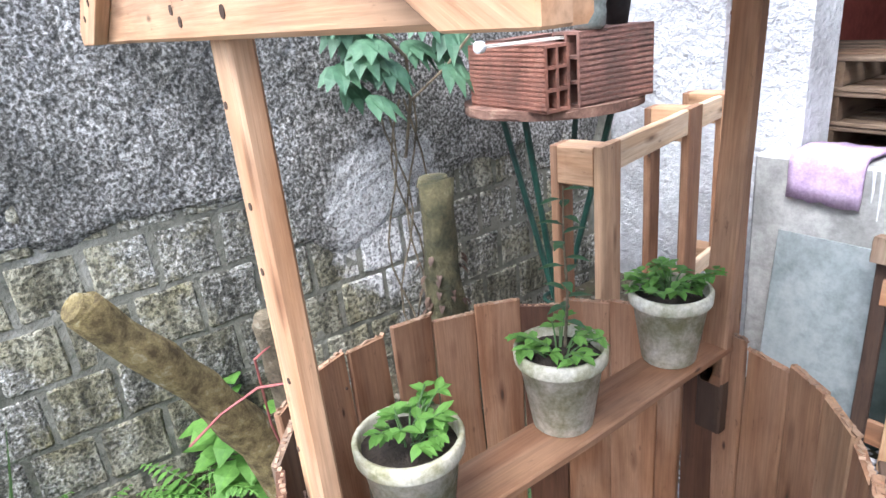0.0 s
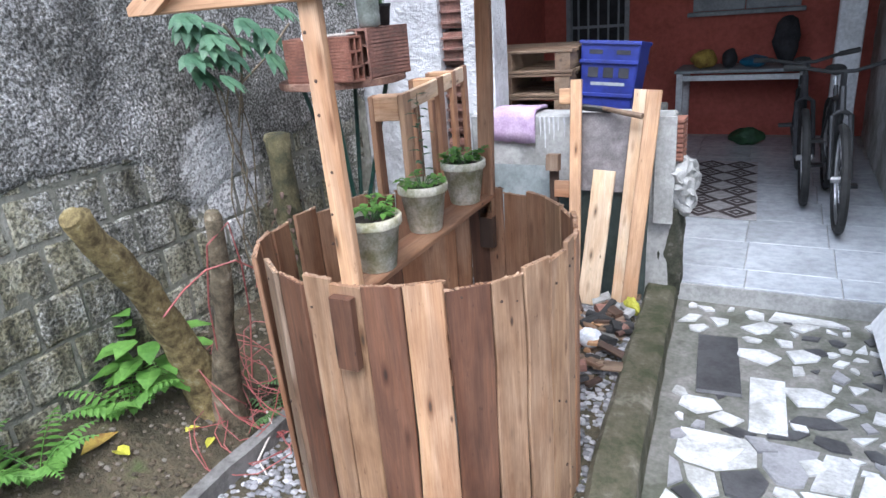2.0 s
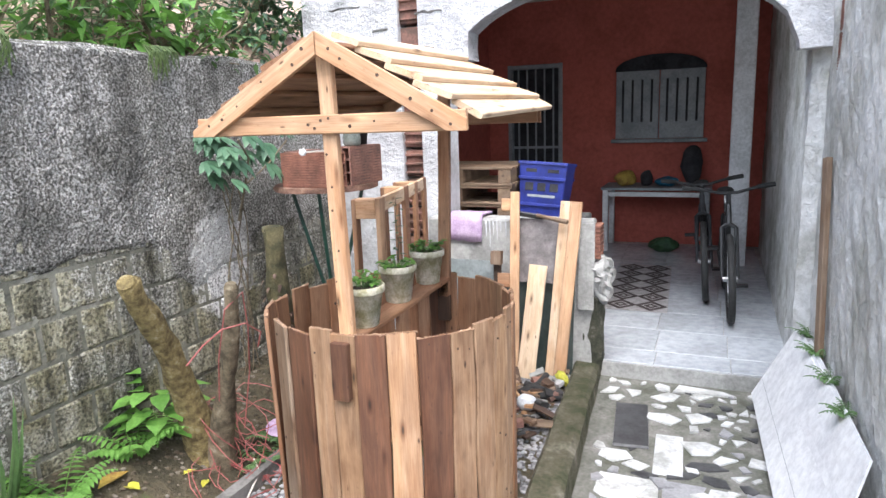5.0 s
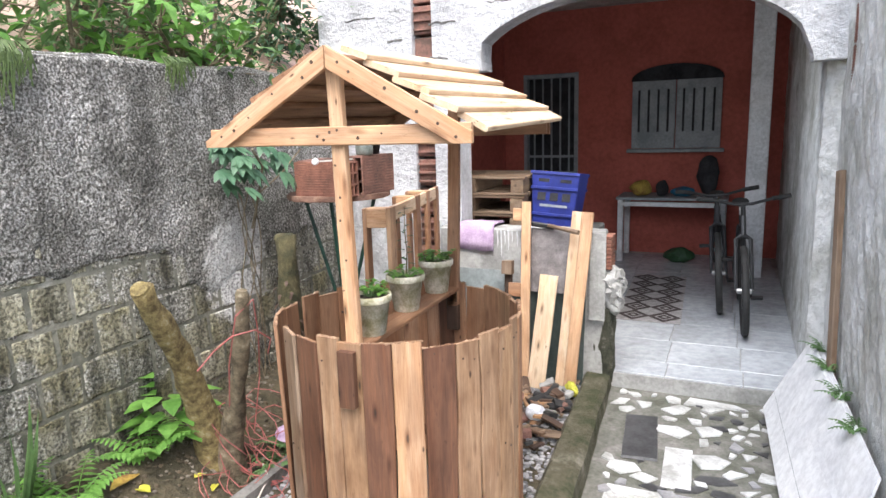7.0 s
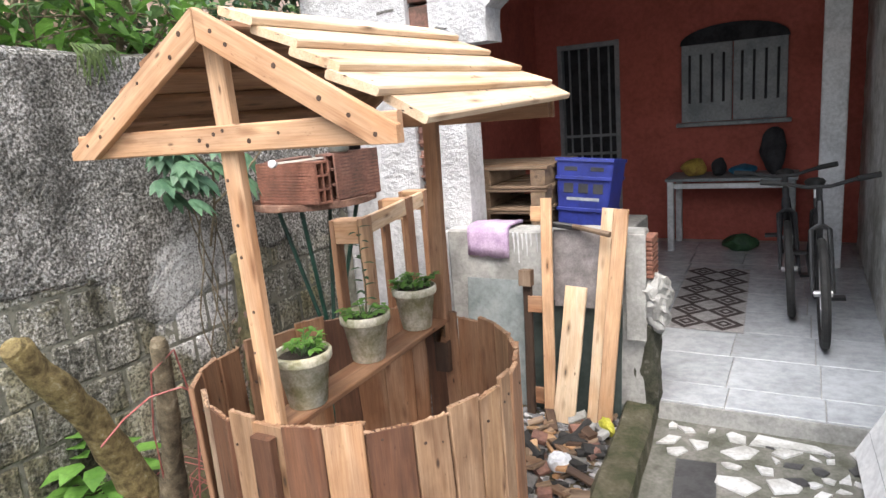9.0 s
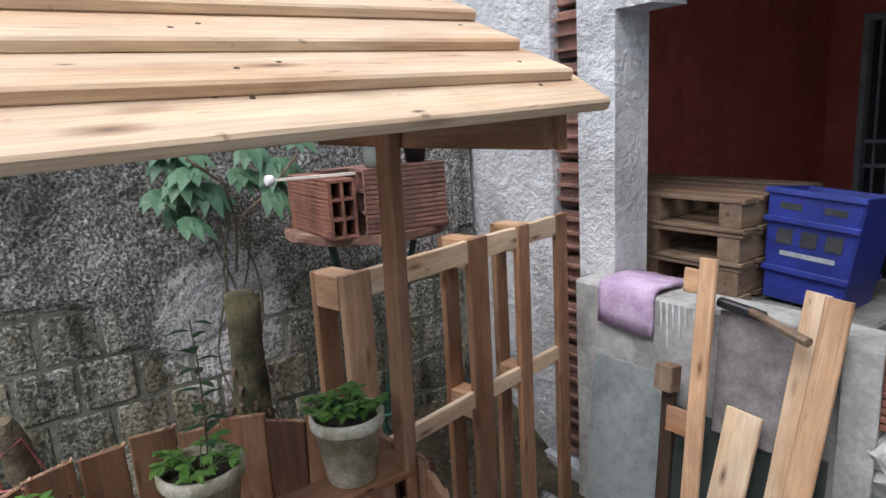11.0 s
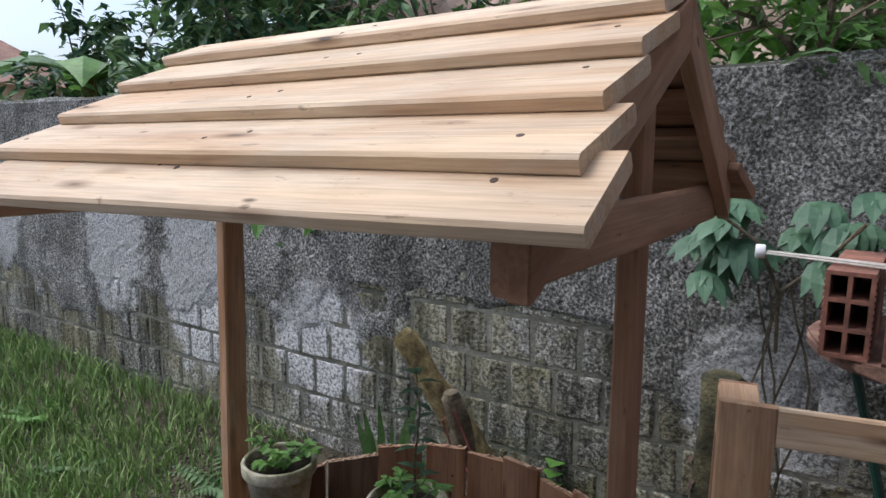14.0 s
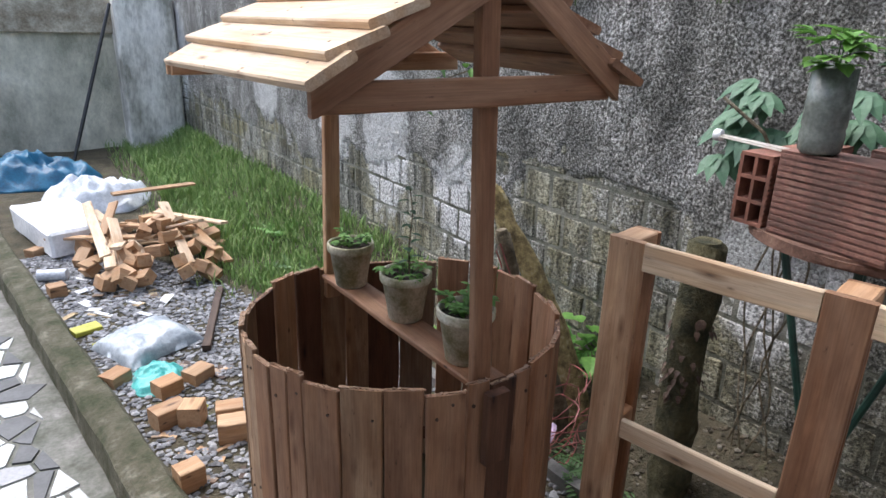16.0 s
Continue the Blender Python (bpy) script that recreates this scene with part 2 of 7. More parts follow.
GLASS_PANE = rough_mat("dusty_glass_sheet", (0.20, 0.23, 0.235), (0.29, 0.32, 0.325), None, 3, 0.2, 0.03, 0.001)
SLATE = rough_mat("mottled_stone_slab", (0.16, 0.145, 0.145), (0.25, 0.23, 0.23), (0.3, 0.28, 0.28), 14, 0.5, 0.15, 0.002)
RUG_PALE = rough_mat("pale_rug_weave", (0.26, 0.25, 0.25), (0.38, 0.37, 0.37), None, 20, 0.95, 0.5, 0.003)
RUG_DARK = rough_mat("dark_rug_weave", (0.03, 0.022, 0.022), (0.06, 0.045, 0.045), None, 20, 0.95, 0.5, 0.003)
DARK_INSIDE = rough_mat("near_black", (0.012, 0.012, 0.014), (0.035, 0.035, 0.04), None, 6, 0.9, 0.3, 0.005)
HILL = rough_mat("pink_clay_bank", (0.42, 0.28, 0.21), (0.58, 0.44, 0.36), (0.36, 0.26, 0.18), 1.5, 0.95, 0.6, 0.05)
# Ceiling colour raised well above its own dark tone, to bounce light indoors.
CEILING_M = rough_mat("bounce_porch_boards", (0.34, 0.31, 0.28), (0.48, 0.45, 0.41), None, 4, 0.9, 0.3, 0.01)


# ---- building helpers ----
def part(name, bm, material, parent=None, label="", kind="", smooth=False):
    me = bpy.data.meshes.new(name)
    bmesh.ops.recalc_face_normals(bm, faces=bm.faces)
    bm.to_mesh(me)
    bm.free()
    if smooth:
        for p in me.polygons:
            p.use_smooth = True
    me.materials.append(material)
    ob = new(name, me)
    ob.parent = parent
    return tagged(ob, label, kind=kind)


def thing(name, m, label, category, group="", kind=""):
    ob = new(name)
    ob.empty_display_size = 0.05
    ob.matrix_basis = m
    return tagged(ob, label, category, group, kind)


def box(bm, cx, cy, cz, sx, sy, sz, bevel=0.0, m=None):
    t = Matrix.Translation((cx, cy, cz)) @ Matrix.Diagonal((sx, sy, sz, 1))
    got = bmesh.ops.create_cube(bm, size=1, matrix=(m @ t) if m else t)
    if bevel:
        vs = got["verts"]
        es = list({e for v in vs for e in v.link_edges})
        bmesh.ops.bevel(bm, geom=es, offset=bevel, segments=1, affect="EDGES", profile=0.5)
    return bm


def tube(bm, pts, radii, sides=8, caps=True, squash=1.0):
    """A round bar along points."""
    pts = [Vector(p) for p in pts]
    if not isinstance(radii, (list, tuple)):
        radii = [radii] * len(pts)
    rings = []
    side = None
    for i, p in enumerate(pts):
        d = (pts[min(i + 1, len(pts) - 1)] - pts[max(i - 1, 0)]).normalized()
        if side is None:
            side = d.cross(Vector((0.13, 0.31, 0.94))).normalized()
        side = (side - d * side.dot(d)).normalized()
        up = d.cross(side)
        rings.append([bm.verts.new(p + radii[i] * (math.cos(a) * side + squash * math.sin(a) * up)) for a in (2 * math.pi * k / sides for k in range(sides))])
    for a, b in zip(rings, rings[1:]):
        for k in range(sides):
            bm.faces.new((a[k], a[(k + 1) % sides], b[(k + 1) % sides], b[k]))
    if caps:
        bm.faces.new(rings[0][::-1])
        bm.faces.new(rings[-1])
    return bm


def lathe(bm, profile, sides=24, m=None):
    """A turned shape from (radius, height) pairs."""
    rings = []
    for r, z in profile:
        if r < 1e-5:
            rings.append([bm.verts.new((0, 0, z))])
        else:
            rings.append([bm.verts.new((r * math.cos(2 * math.pi * k / sides), r * math.sin(2 * math.pi * k / sides), z)) for k in range(sides)])
    for a, b in zip(rings, rings[1:]):
        for k in range(sides):
            q = [a[k % len(a)], a[(k + 1) % len(a)], b[(k + 1) % len(b)], b[k % len(b)]]
            q = list(dict.fromkeys(q))
            if len(q) > 2:
                bm.faces.new(q)
    if m:
        bmesh.ops.transform(bm, matrix=m, verts=bm.verts)
    return bm


def prism(bm, outline, z0, z1):
    """An upright prism over an outline of (x, y)."""
    lo = [bm.verts.new((x, y, z0)) for x, y in outline]
    hi = [bm.verts.new((x, y, z1)) for x, y in outline]
    n = len(lo)
    bm.faces.new(lo[::-1])
    bm.faces.new(hi)
    for k in range(n):
        bm.faces.new((lo[k], lo[(k + 1) % n], hi[(k + 1) % n], hi[k]))
    return bm


board_meshes = {}


def board_mesh(length, width, thick, rough=0.0, seed=0):
    """A sawn board along x, its ends a little out of true."""
    key = (round(length, 3), round(width, 3), round(thick, 3), rough, seed)
    if key not in board_meshes:
        rnd = random.Random(str(key))
        bm = bmesh.new()
        n = 5 if rough else 2
        rows = []
        c = min(0.004, thick * 0.2)
        for i in range(n):
            x = (i / (n - 1) - 0.5) * length
            w0 = width / 2 + (rnd.uniform(-rough, rough) if rough else 0)
            w1 = width / 2 + (rnd.uniform(-rough, rough) if rough else 0)
            t = thick / 2
            slant = rnd.uniform(-1, 1) * rough if i in (0, n - 1) else 0
            ring = [(-w0 + c, -t), (w1 - c, -t), (w1, -t + c), (w1, t - c), (w1 - c, t), (-w0 + c, t), (-w0, t - c), (-w0, -t + c)]
            rows.append([bm.verts.new((x + slant * (y / width), y, z)) for y, z in ring])
        for a, b in zip(rows, rows[1:]):
            for k in range(8):
                bm.faces.new((a[k], a[(k + 1) % 8], b[(k + 1) % 8], b[k]))
        bm.faces.new(rows[0][::-1])
        bm.faces.new(rows[-1])
        bmesh.ops.recalc_face_normals(bm, faces=bm.faces)
        me = bpy.data.meshes.new("board")
        bm.to_mesh(me)
        bm.free()
        board_meshes[key] = me
    return board_meshes[key]


def board(name, a, b, width, thick, face, material, parent=None, label="", rough=0.0015, seed=0):
    """A board from a to b; face is the way its broad side looks."""
    a, b = Vector(a), Vector(b)
    x = (b - a).normalized()
    f = Vector(face)
    z = (f - x * f.dot(x)).normalized()
    y = z.cross(x)
    m = Matrix((x, y, z)).transposed().to_4x4()
    m.translation = (a + b) / 2
    me = board_mesh((b - a).length, width, thick, rough, seed)
    me2 = me
    if me.materials and me.materials[0] != material:
        me2 = me.copy()
        me2.materials.clear()
    if not me2.materials:
        me2.materials.append(material)
    ob = new(name, me2)
    ob.parent = parent
    ob.matrix_basis = (parent.matrix_basis.inverted() @ m) if parent and parent.parent is None else m
    return tagged(ob, label)


def leaf(bm, base, way, up, length, width, fold=0.15, droop=0.2):
    """One leaf: a folded blade of six faces."""
    way = Vector(way).normalized()
    up = Vector(up)
    side = way.cross(up).normalized()
    up = side.cross(way)
    base = Vector(base)
    mid, lft, rgt = [], [], []
    for s, w in ((0.0, 0.05), (0.3, 0.9), (0.62, 0.85), (1.0, 0.0)):
        p = base + way * (length * s) - up * (droop * length * s * s)
        mid.append(bm.verts.new(p))
        if w:
            lft.append(bm.verts.new(p + side * (w * width / 2) + up * (fold * w * width)))
            rgt.append(bm.verts.new(p - side * (w * width / 2) + up * (fold * w * width)))
    for i in range(2):
        bm.faces.new((mid[i], mid[i + 1], lft[i + 1], lft[i]))
        bm.faces.new((mid[i], rgt[i], rgt[i + 1], mid[i + 1]))
    bm.faces.new((mid[2], mid[3], lft[2]))
    bm.faces.new((mid[2], rgt[2], mid[3]))
    return bm


def soften(bm, amount, scale, seed=0.0):
    for v in bm.verts:
        v.co += noise.noise_vector(v.co * scale + Vector((seed, seed * 1.7, 3.1))) * amount
    return bm

# ---- large structure ----
YARD_Z, PORCH_Z = 0.20, 0.262


def path_z(y):
    """The path climbs a little to the porch step."""
    return 0.10 + 0.055 * min(1.0, max(0.0, y / 1.6))


def kerb_x(y):
    return 0.495 - (0.068 if y > 0.15 else 0.122) * (y - 0.15)


def wall_x(y):
    """Face of the boundary wall."""
    return -1.362 - 0.018 * y


def yard_height(x, y):
    """Gravel near the well, rising to the bed along the wall."""
    s = min(max((-0.70 - x) / 0.6, 0.0), 1.0)
    z = YARD_Z + 0.235 * s * s * (3 - 2 * s)
    if y < -2.5:
        z += 0.03 * min((-2.5 - y) / 2, 1)
    return z + 0.018 * noise.noise(Vector((x * 3.0, y * 3.0, 0.4)))


ground = thing("ground", pose(0, 0, 0), "earth and gravel yard beside a paved path", "ground", kind="structure")
bm = bmesh.new()
nx, ny = 46, 150
grid = []
for j in range(ny + 1):
    y = -9.0 + 10.95 * j / ny
    row = []
    for i in range(nx + 1):
        x = wall_x(y) - 0.05 + (kerb_x(y) + 0.03 - wall_x(y) + 0.05) * i / nx
        row.append(bm.verts.new((x, y, yard_height(x, y))))
    grid.append(row)
for a, b in zip(grid, grid[1:]):
    for k in range(nx):
        bm.faces.new((a[k], a[k + 1], b[k + 1], b[k]))
part("earth", bm, EARTH, ground, smooth=True)
bm = bmesh.new()
ring = [(-400, -400), (400, -400), (400, 400), (-400, 400)]
bm.faces.new([bm.verts.new((x, y, -0.12)) for x, y in ring])
part("outer_ground", bm, EARTH, ground)

# kerb between yard and path
kerb = thing("kerb", pose(0, 0, 0), "mossy concrete kerb along the gravel", "kerb", kind="structure")
bm = bmesh.new()
prof = [(-0.025, -0.1), (-0.02, 0.235), (0.0, 0.262), (0.118, 0.256), (0.142, 0.236), (0.165, -0.1)]
rows = []
for j in range(111):
    y = -9.0 + 10.85 * j / 110
    rows.append([bm.verts.new((kerb_x(y) + dx + 0.012 * noise.noise(Vector((y * 4, dx * 20, 1))), y, dz + (0.014 * noise.noise(Vector((y * 5, dx * 9, 5))) if dz > 0 else 0))) for dx, dz in prof])
for a, b in zip(rows, rows[1:]):
    for k in range(len(prof) - 1):
        bm.faces.new((a[k], a[k + 1], b[k + 1], b[k]))
bm.faces.new(rows[0])
bm.faces.new(rows[-1])
part("kerb_strip", bm, KERB, kerb)

# paved path
path = thing("pavement", pose(0, 0, 0), "cement path set with broken tiles", "path", kind="structure")
bm = bmesh.new()
rows = []
for j in range(61):
    y = -9.0 + 10.73 * j / 60
    right = 4.5 if y < -2.5 else (4.5 - (y + 2.5) * 0.9 if y < 0.2 else 2.07 - (y - 0.2) * 0.2)
    left = kerb_x(y) + 0.1
    rows.append([bm.verts.new((left + (right - left) * k / 14, y, path_z(y) + 0.004 * noise.noise(Vector((y * 2, k, 3))))) for k in range(15)] + [bm.verts.new((right, y, -0.1))])
for a, b in zip(rows, rows[1:]):
    for k in range(15):
        bm.faces.new((a[k], a[k + 1], b[k + 1], b[k]))
part("cement_bed", bm, PATH_CEMENT, path)


def ragged(cx, cy, r, n, rnd, flat=1.0, turn=0.0):
    pts = []
    for k in range(n):
        a = 2 * math.pi * (k + rnd.uniform(-0.28, 0.28)) / n
        q = r * rnd.uniform(0.72, 1.15)
        x, y = q * math.cos(a), q * math.sin(a) * flat
        pts.append((cx + x * math.cos(turn) - y * math.sin(turn), cy + x * math.sin(turn) + y * math.cos(turn)))
    return pts


shard_places = []


def shard(cx, cy, r, n, rnd, material, flat=0.7, turn=0.0, outline=None):
    bm = bmesh.new()
    pts = outline or ragged(0, 0, r, n, rnd, flat, turn)
    lift = rnd.uniform(0.006, 0.010)
    lo = [bm.verts.new((x, y, -0.004)) for x, y in pts]
    hi = [bm.verts.new((x * 0.97, y * 0.97, lift)) for x, y in pts]
    bm.faces.new(hi)
    for k in range(len(pts)):
        bm.faces.new((lo[k], lo[(k + 1) % len(pts)], hi[(k + 1) % len(pts)], hi[k]))
    ob = part("tile_shard", bm, material, path)
    ob.location = (cx, cy, path_z(cy))
    shard_places.append((cx, cy, r))


def rect(w, h, turn):
    c, s = math.cos(turn), math.sin(turn)
    return [(x * c - y * s, x * s + y * c) for x, y in ((-w / 2, -h / 2), (w / 2, -h / 2), (w / 2, h / 2), (-w / 2, h / 2))]


rnd = random.Random(5)
shard(0.80, 1.125, 0.3, 4, rnd, TILE_BLACK, outline=rect(0.182, 0.54, 0.105))
shard(1.016, 0.85, 0.2, 4, rnd, TILE_WHITE, outline=rect(0.14, 0.40, 0.045))
shard(1.155, 1.625, 0.13, 4, rnd, TILE_WHITE, outline=[(-0.17, -0.05), (0.19, -0.02), (0.12, 0.03), (-0.14, 0.06)])
LAID = ((0.54, 1.53, 0.071), (0.61, 1.66, 0.05), (0.68, 1.54, 0.068), (0.88, 1.52, 0.088), (0.98, 1.41, 0.055), (0.9, 1.26, 0.109), (0.98, 1.63, 0.043), (1.08, 1.66, 0.05), (1.06, 1.58, 0.075), (1.1, 1.49, 0.063), (1.11, 1.37, 0.064), (1.06, 1.31, 0.087), (1.09, 0.99, 0.115), (0.68, 0.8, 0.088), (0.72, 0.57, 0.066), (0.79, 0.73, 0.066), (0.82, 0.52, 0.07), (0.84, 0.66, 0.067), (1.01, 0.7, 0.085), (1.05, 0.77, 0.058), (1.11, 0.81, 0.099), (1.16, 0.69, 0.082), (1.19, 0.89, 0.071), (0.91, 0.61, 0.072))
for (x, y, r), tone in zip(LAID, "wwwwwwbbwbbwwwwwwbbwbbwg"):
    shard(x + 0.08, y - 0.03, r, 4 if r < 0.08 else 5, rnd, {"w": TILE_WHITE, "b": TILE_BLACK, "g": TILE_GREY}[tone], 0.55 if tone == "b" else 0.75, rnd.uniform(-0.6, 0.6))
tries = 0
while tries < 700:
    tries += 1
    y = rnd.uniform(0.5, 1.67)
    x = rnd.uniform(kerb_x(y) + 0.22, 1.6) if tries < 350 else rnd.uniform(1.2, 1.6)
    r = rnd.choice((0.03, 0.04, 0.05, 0.06, 0.08, 0.1 if x > 1.2 else 0.04))
    if x + r * 0.6 < kerb_x(y) + 0.17 or any((x - a) ** 2 + (y - b) ** 2 < (0.76 * (r + q)) ** 2 for a, b, q in shard_places):
        continue
    shard(x, y, r, rnd.choice((3, 4, 4, 5)), rnd, rnd.choice((TILE_WHITE, TILE_WHITE, TILE_WHITE, TILE_WHITE, TILE_WHITE, TILE_BLACK, TILE_GREY)), rnd.uniform(0.55, 0.95), rnd.uniform(0, 3))

# broken tiles laid close together down the rest of the path


def cut(poly, mid, way):
    """The part of a polygon on the near side of a line."""
    out = []
    for p, q in zip(poly, poly[1:] + poly[:1]):
        dp, dq = (p - mid).dot(way), (q - mid).dot(way)
        if dp <= 0:
            out.append(p)
        if dp * dq < 0:
            out.append(p + (q - p) * (dp / (dp - dq)))
    return out


rnd = random.Random(61)
seeds = []
STEP = 0.138
for j in range(-4, 43):
    for i in range(14):
        y = 0.46 - STEP * j + rnd.uniform(-0.55, 0.55) * STEP
        x = kerb_x(y) + 0.20 + STEP * i + rnd.uniform(-0.55, 0.55) * STEP
        if y < 0.5 and x > kerb_x(y) + 0.18:
            seeds.append(Vector((x, y)))
rest = {"w": ([], []), "b": ([], []), "g": ([], [])}
tile_tones = {"w": TILE_WHITE, "b": TILE_BLACK, "g": TILE_GREY}
single = 0
for c in seeds:
    poly = [c + Vector(d) for d in ((-0.15, -0.15), (0.15, -0.15), (0.15, 0.15), (-0.15, 0.15))]
    for o in seeds:
        gap = o - c
        if 0 < gap.length < 0.42:
            poly = cut(poly, c + gap * 0.5 - gap.normalized() * rnd.uniform(0.005, 0.012), gap)
            if len(poly) < 3:
                break
    poly = [p for p in poly if p.x > kerb_x(p.y) + 0.165]
    if len(poly) < 3:
        continue
    tone = rnd.choice("wwwwwbbbbg")
    pts = [(p.x - c.x, p.y - c.y) for p in poly]
    if -2.1 < c.y and single < 190:
        single += 1
        shard(c.x, c.y, 0.06, 4, rnd, tile_tones[tone], outline=pts)
        continue
    verts, faces = rest[tone]
    i, n, z = len(verts), len(pts), path_z(c.y)
    lift = rnd.uniform(0.005, 0.009)
    verts += [(c.x + px, c.y + py, z - 0.004) for px, py in pts] + [(c.x + px * 0.97, c.y + py * 0.97, z + lift) for px, py in pts]
    faces.append(tuple(range(i + n, i + 2 * n)))
    faces += [(i + k, i + (k + 1) % n, i + n + (k + 1) % n, i + n + k) for k in range(n)]
for tone, (verts, faces) in rest.items():
    me = bpy.data.meshes.new("packed_shards")
    me.from_pydata(verts, [], faces)
    me.materials.append(tile_tones[tone])
    ob = new("packed_shards", me)
    ob.parent = path
    tagged(ob, kind="stuff")

# porch floor of white tiles
floor = thing("floor", pose(0, 0, 0), "white glazed tile porch floor", "floor", kind="structure")
bm = bmesh.new()
box(bm, 0.1, 3.79, 0.1, 3.4, 4.14, 0.30)
part("floor_bed", bm, GREY_CEMENT, floor)
tile_me = {}
for j in range(9):
    deep = 0.245 if j == 0 else 0.445
    for i in range(8):
        if deep not in tile_me:
            bm = bmesh.new()
            box(bm, 0, 0, 0, 0.445, deep, 0.012, 0.002)
            ob = part("tile", bm, TILE, floor)
            tile_me[deep] = ob.data
        else:
            ob = new("tile", tile_me[deep])
            ob.parent = floor
        yt = 1.8525 if j == 0 else 2.205 + 0.4505 * (j - 1)
        ob.matrix_basis = pose(1.535 - 0.4505 * i - 0.05 * (yt - 1.85), yt, PORCH_Z - 0.006)

# boundary wall of concrete blocks, roughcast at the top
wall = thing("wall_west", pose(0, 0, 0), "weathered concrete block boundary wall", "wall", kind="structure")
WALL_TOP, ROW = 2.21, 0.19
bm = bmesh.new()
prism(bm, [(wall_x(-9.2) - 0.2, -9.2), (wall_x(-9.2) - 0.007, -9.2), (wall_x(1.75) - 0.007, 1.75), (wall_x(1.75) - 0.2, 1.75)], -0.1, WALL_TOP - 0.01)
part("wall_core", bm, MORTAR, wall)


def whitewash(nt, vec, mid):
    """Where old whitewash is left on the boundary wall."""
    sep = nt.nodes.new("ShaderNodeSeparateXYZ")
    nt.links.new(vec, sep.inputs[0])
    white = None
    for cy, cz, ry, rz in ((0.46, 1.12, 0.26, 0.34), (-2.42, 1.2, 0.30, 0.62), (-3.2, 1.35, 0.35, 0.5), (-1.5, 0.98, 0.34, 0.32), (-4.7, 1.4, 0.35, 0.4), (-8.2, 1.5, 0.9, 0.9)):
        dy = nt.nodes.new("ShaderNodeMath"); dy.operation = "SUBTRACT"; dy.inputs[1].default_value = cy
        nt.links.new(sep.outputs["Y"], dy.inputs[0])
        dy2 = nt.nodes.new("ShaderNodeMath"); dy2.operation = "DIVIDE"; dy2.inputs[1].default_value = ry
        nt.links.new(dy.outputs[0], dy2.inputs[0])
        dz = nt.nodes.new("ShaderNodeMath"); dz.operation = "SUBTRACT"; dz.inputs[1].default_value = cz
        nt.links.new(sep.outputs["Z"], dz.inputs[0])
        dz2 = nt.nodes.new("ShaderNodeMath"); dz2.operation = "DIVIDE"; dz2.inputs[1].default_value = rz
        nt.links.new(dz.outputs[0], dz2.inputs[0])
        q1 = nt.nodes.new("ShaderNodeMath"); q1.operation = "MULTIPLY"
        nt.links.new(dy2.outputs[0], q1.inputs[0]); nt.links.new(dy2.outputs[0], q1.inputs[1])
        q2 = nt.nodes.new("ShaderNodeMath"); q2.operation = "MULTIPLY_ADD"
        nt.links.new(dz2.outputs[0], q2.inputs[0]); nt.links.new(dz2.outputs[0], q2.inputs[1]); nt.links.new(q1.outputs[0], q2.inputs[2])
        if white is None:
            white = q2.outputs[0]
        else:
            mn = nt.nodes.new("ShaderNodeMath"); mn.operation = "MINIMUM"
            nt.links.new(white, mn.inputs[0]); nt.links.new(q2.outputs[0], mn.inputs[1])
            white = mn.outputs[0]
    edge = nt.nodes.new("ShaderNodeMath"); edge.operation = "MULTIPLY_ADD"; edge.inputs[1].default_value = 2.6
    nt.links.new(mid, edge.inputs[0]); nt.links.new(white, edge.inputs[2])
    rng = node(nt, "ShaderNodeMapRange")
    rng.inputs[1].default_value, rng.inputs[2].default_value = 1.9, 2.35
    rng.inputs[3].default_value, rng.inputs[4].default_value = 0.95, 0.0
    nt.links.new(edge.outputs[0], rng.inputs[0])
    return rng.outputs[0]


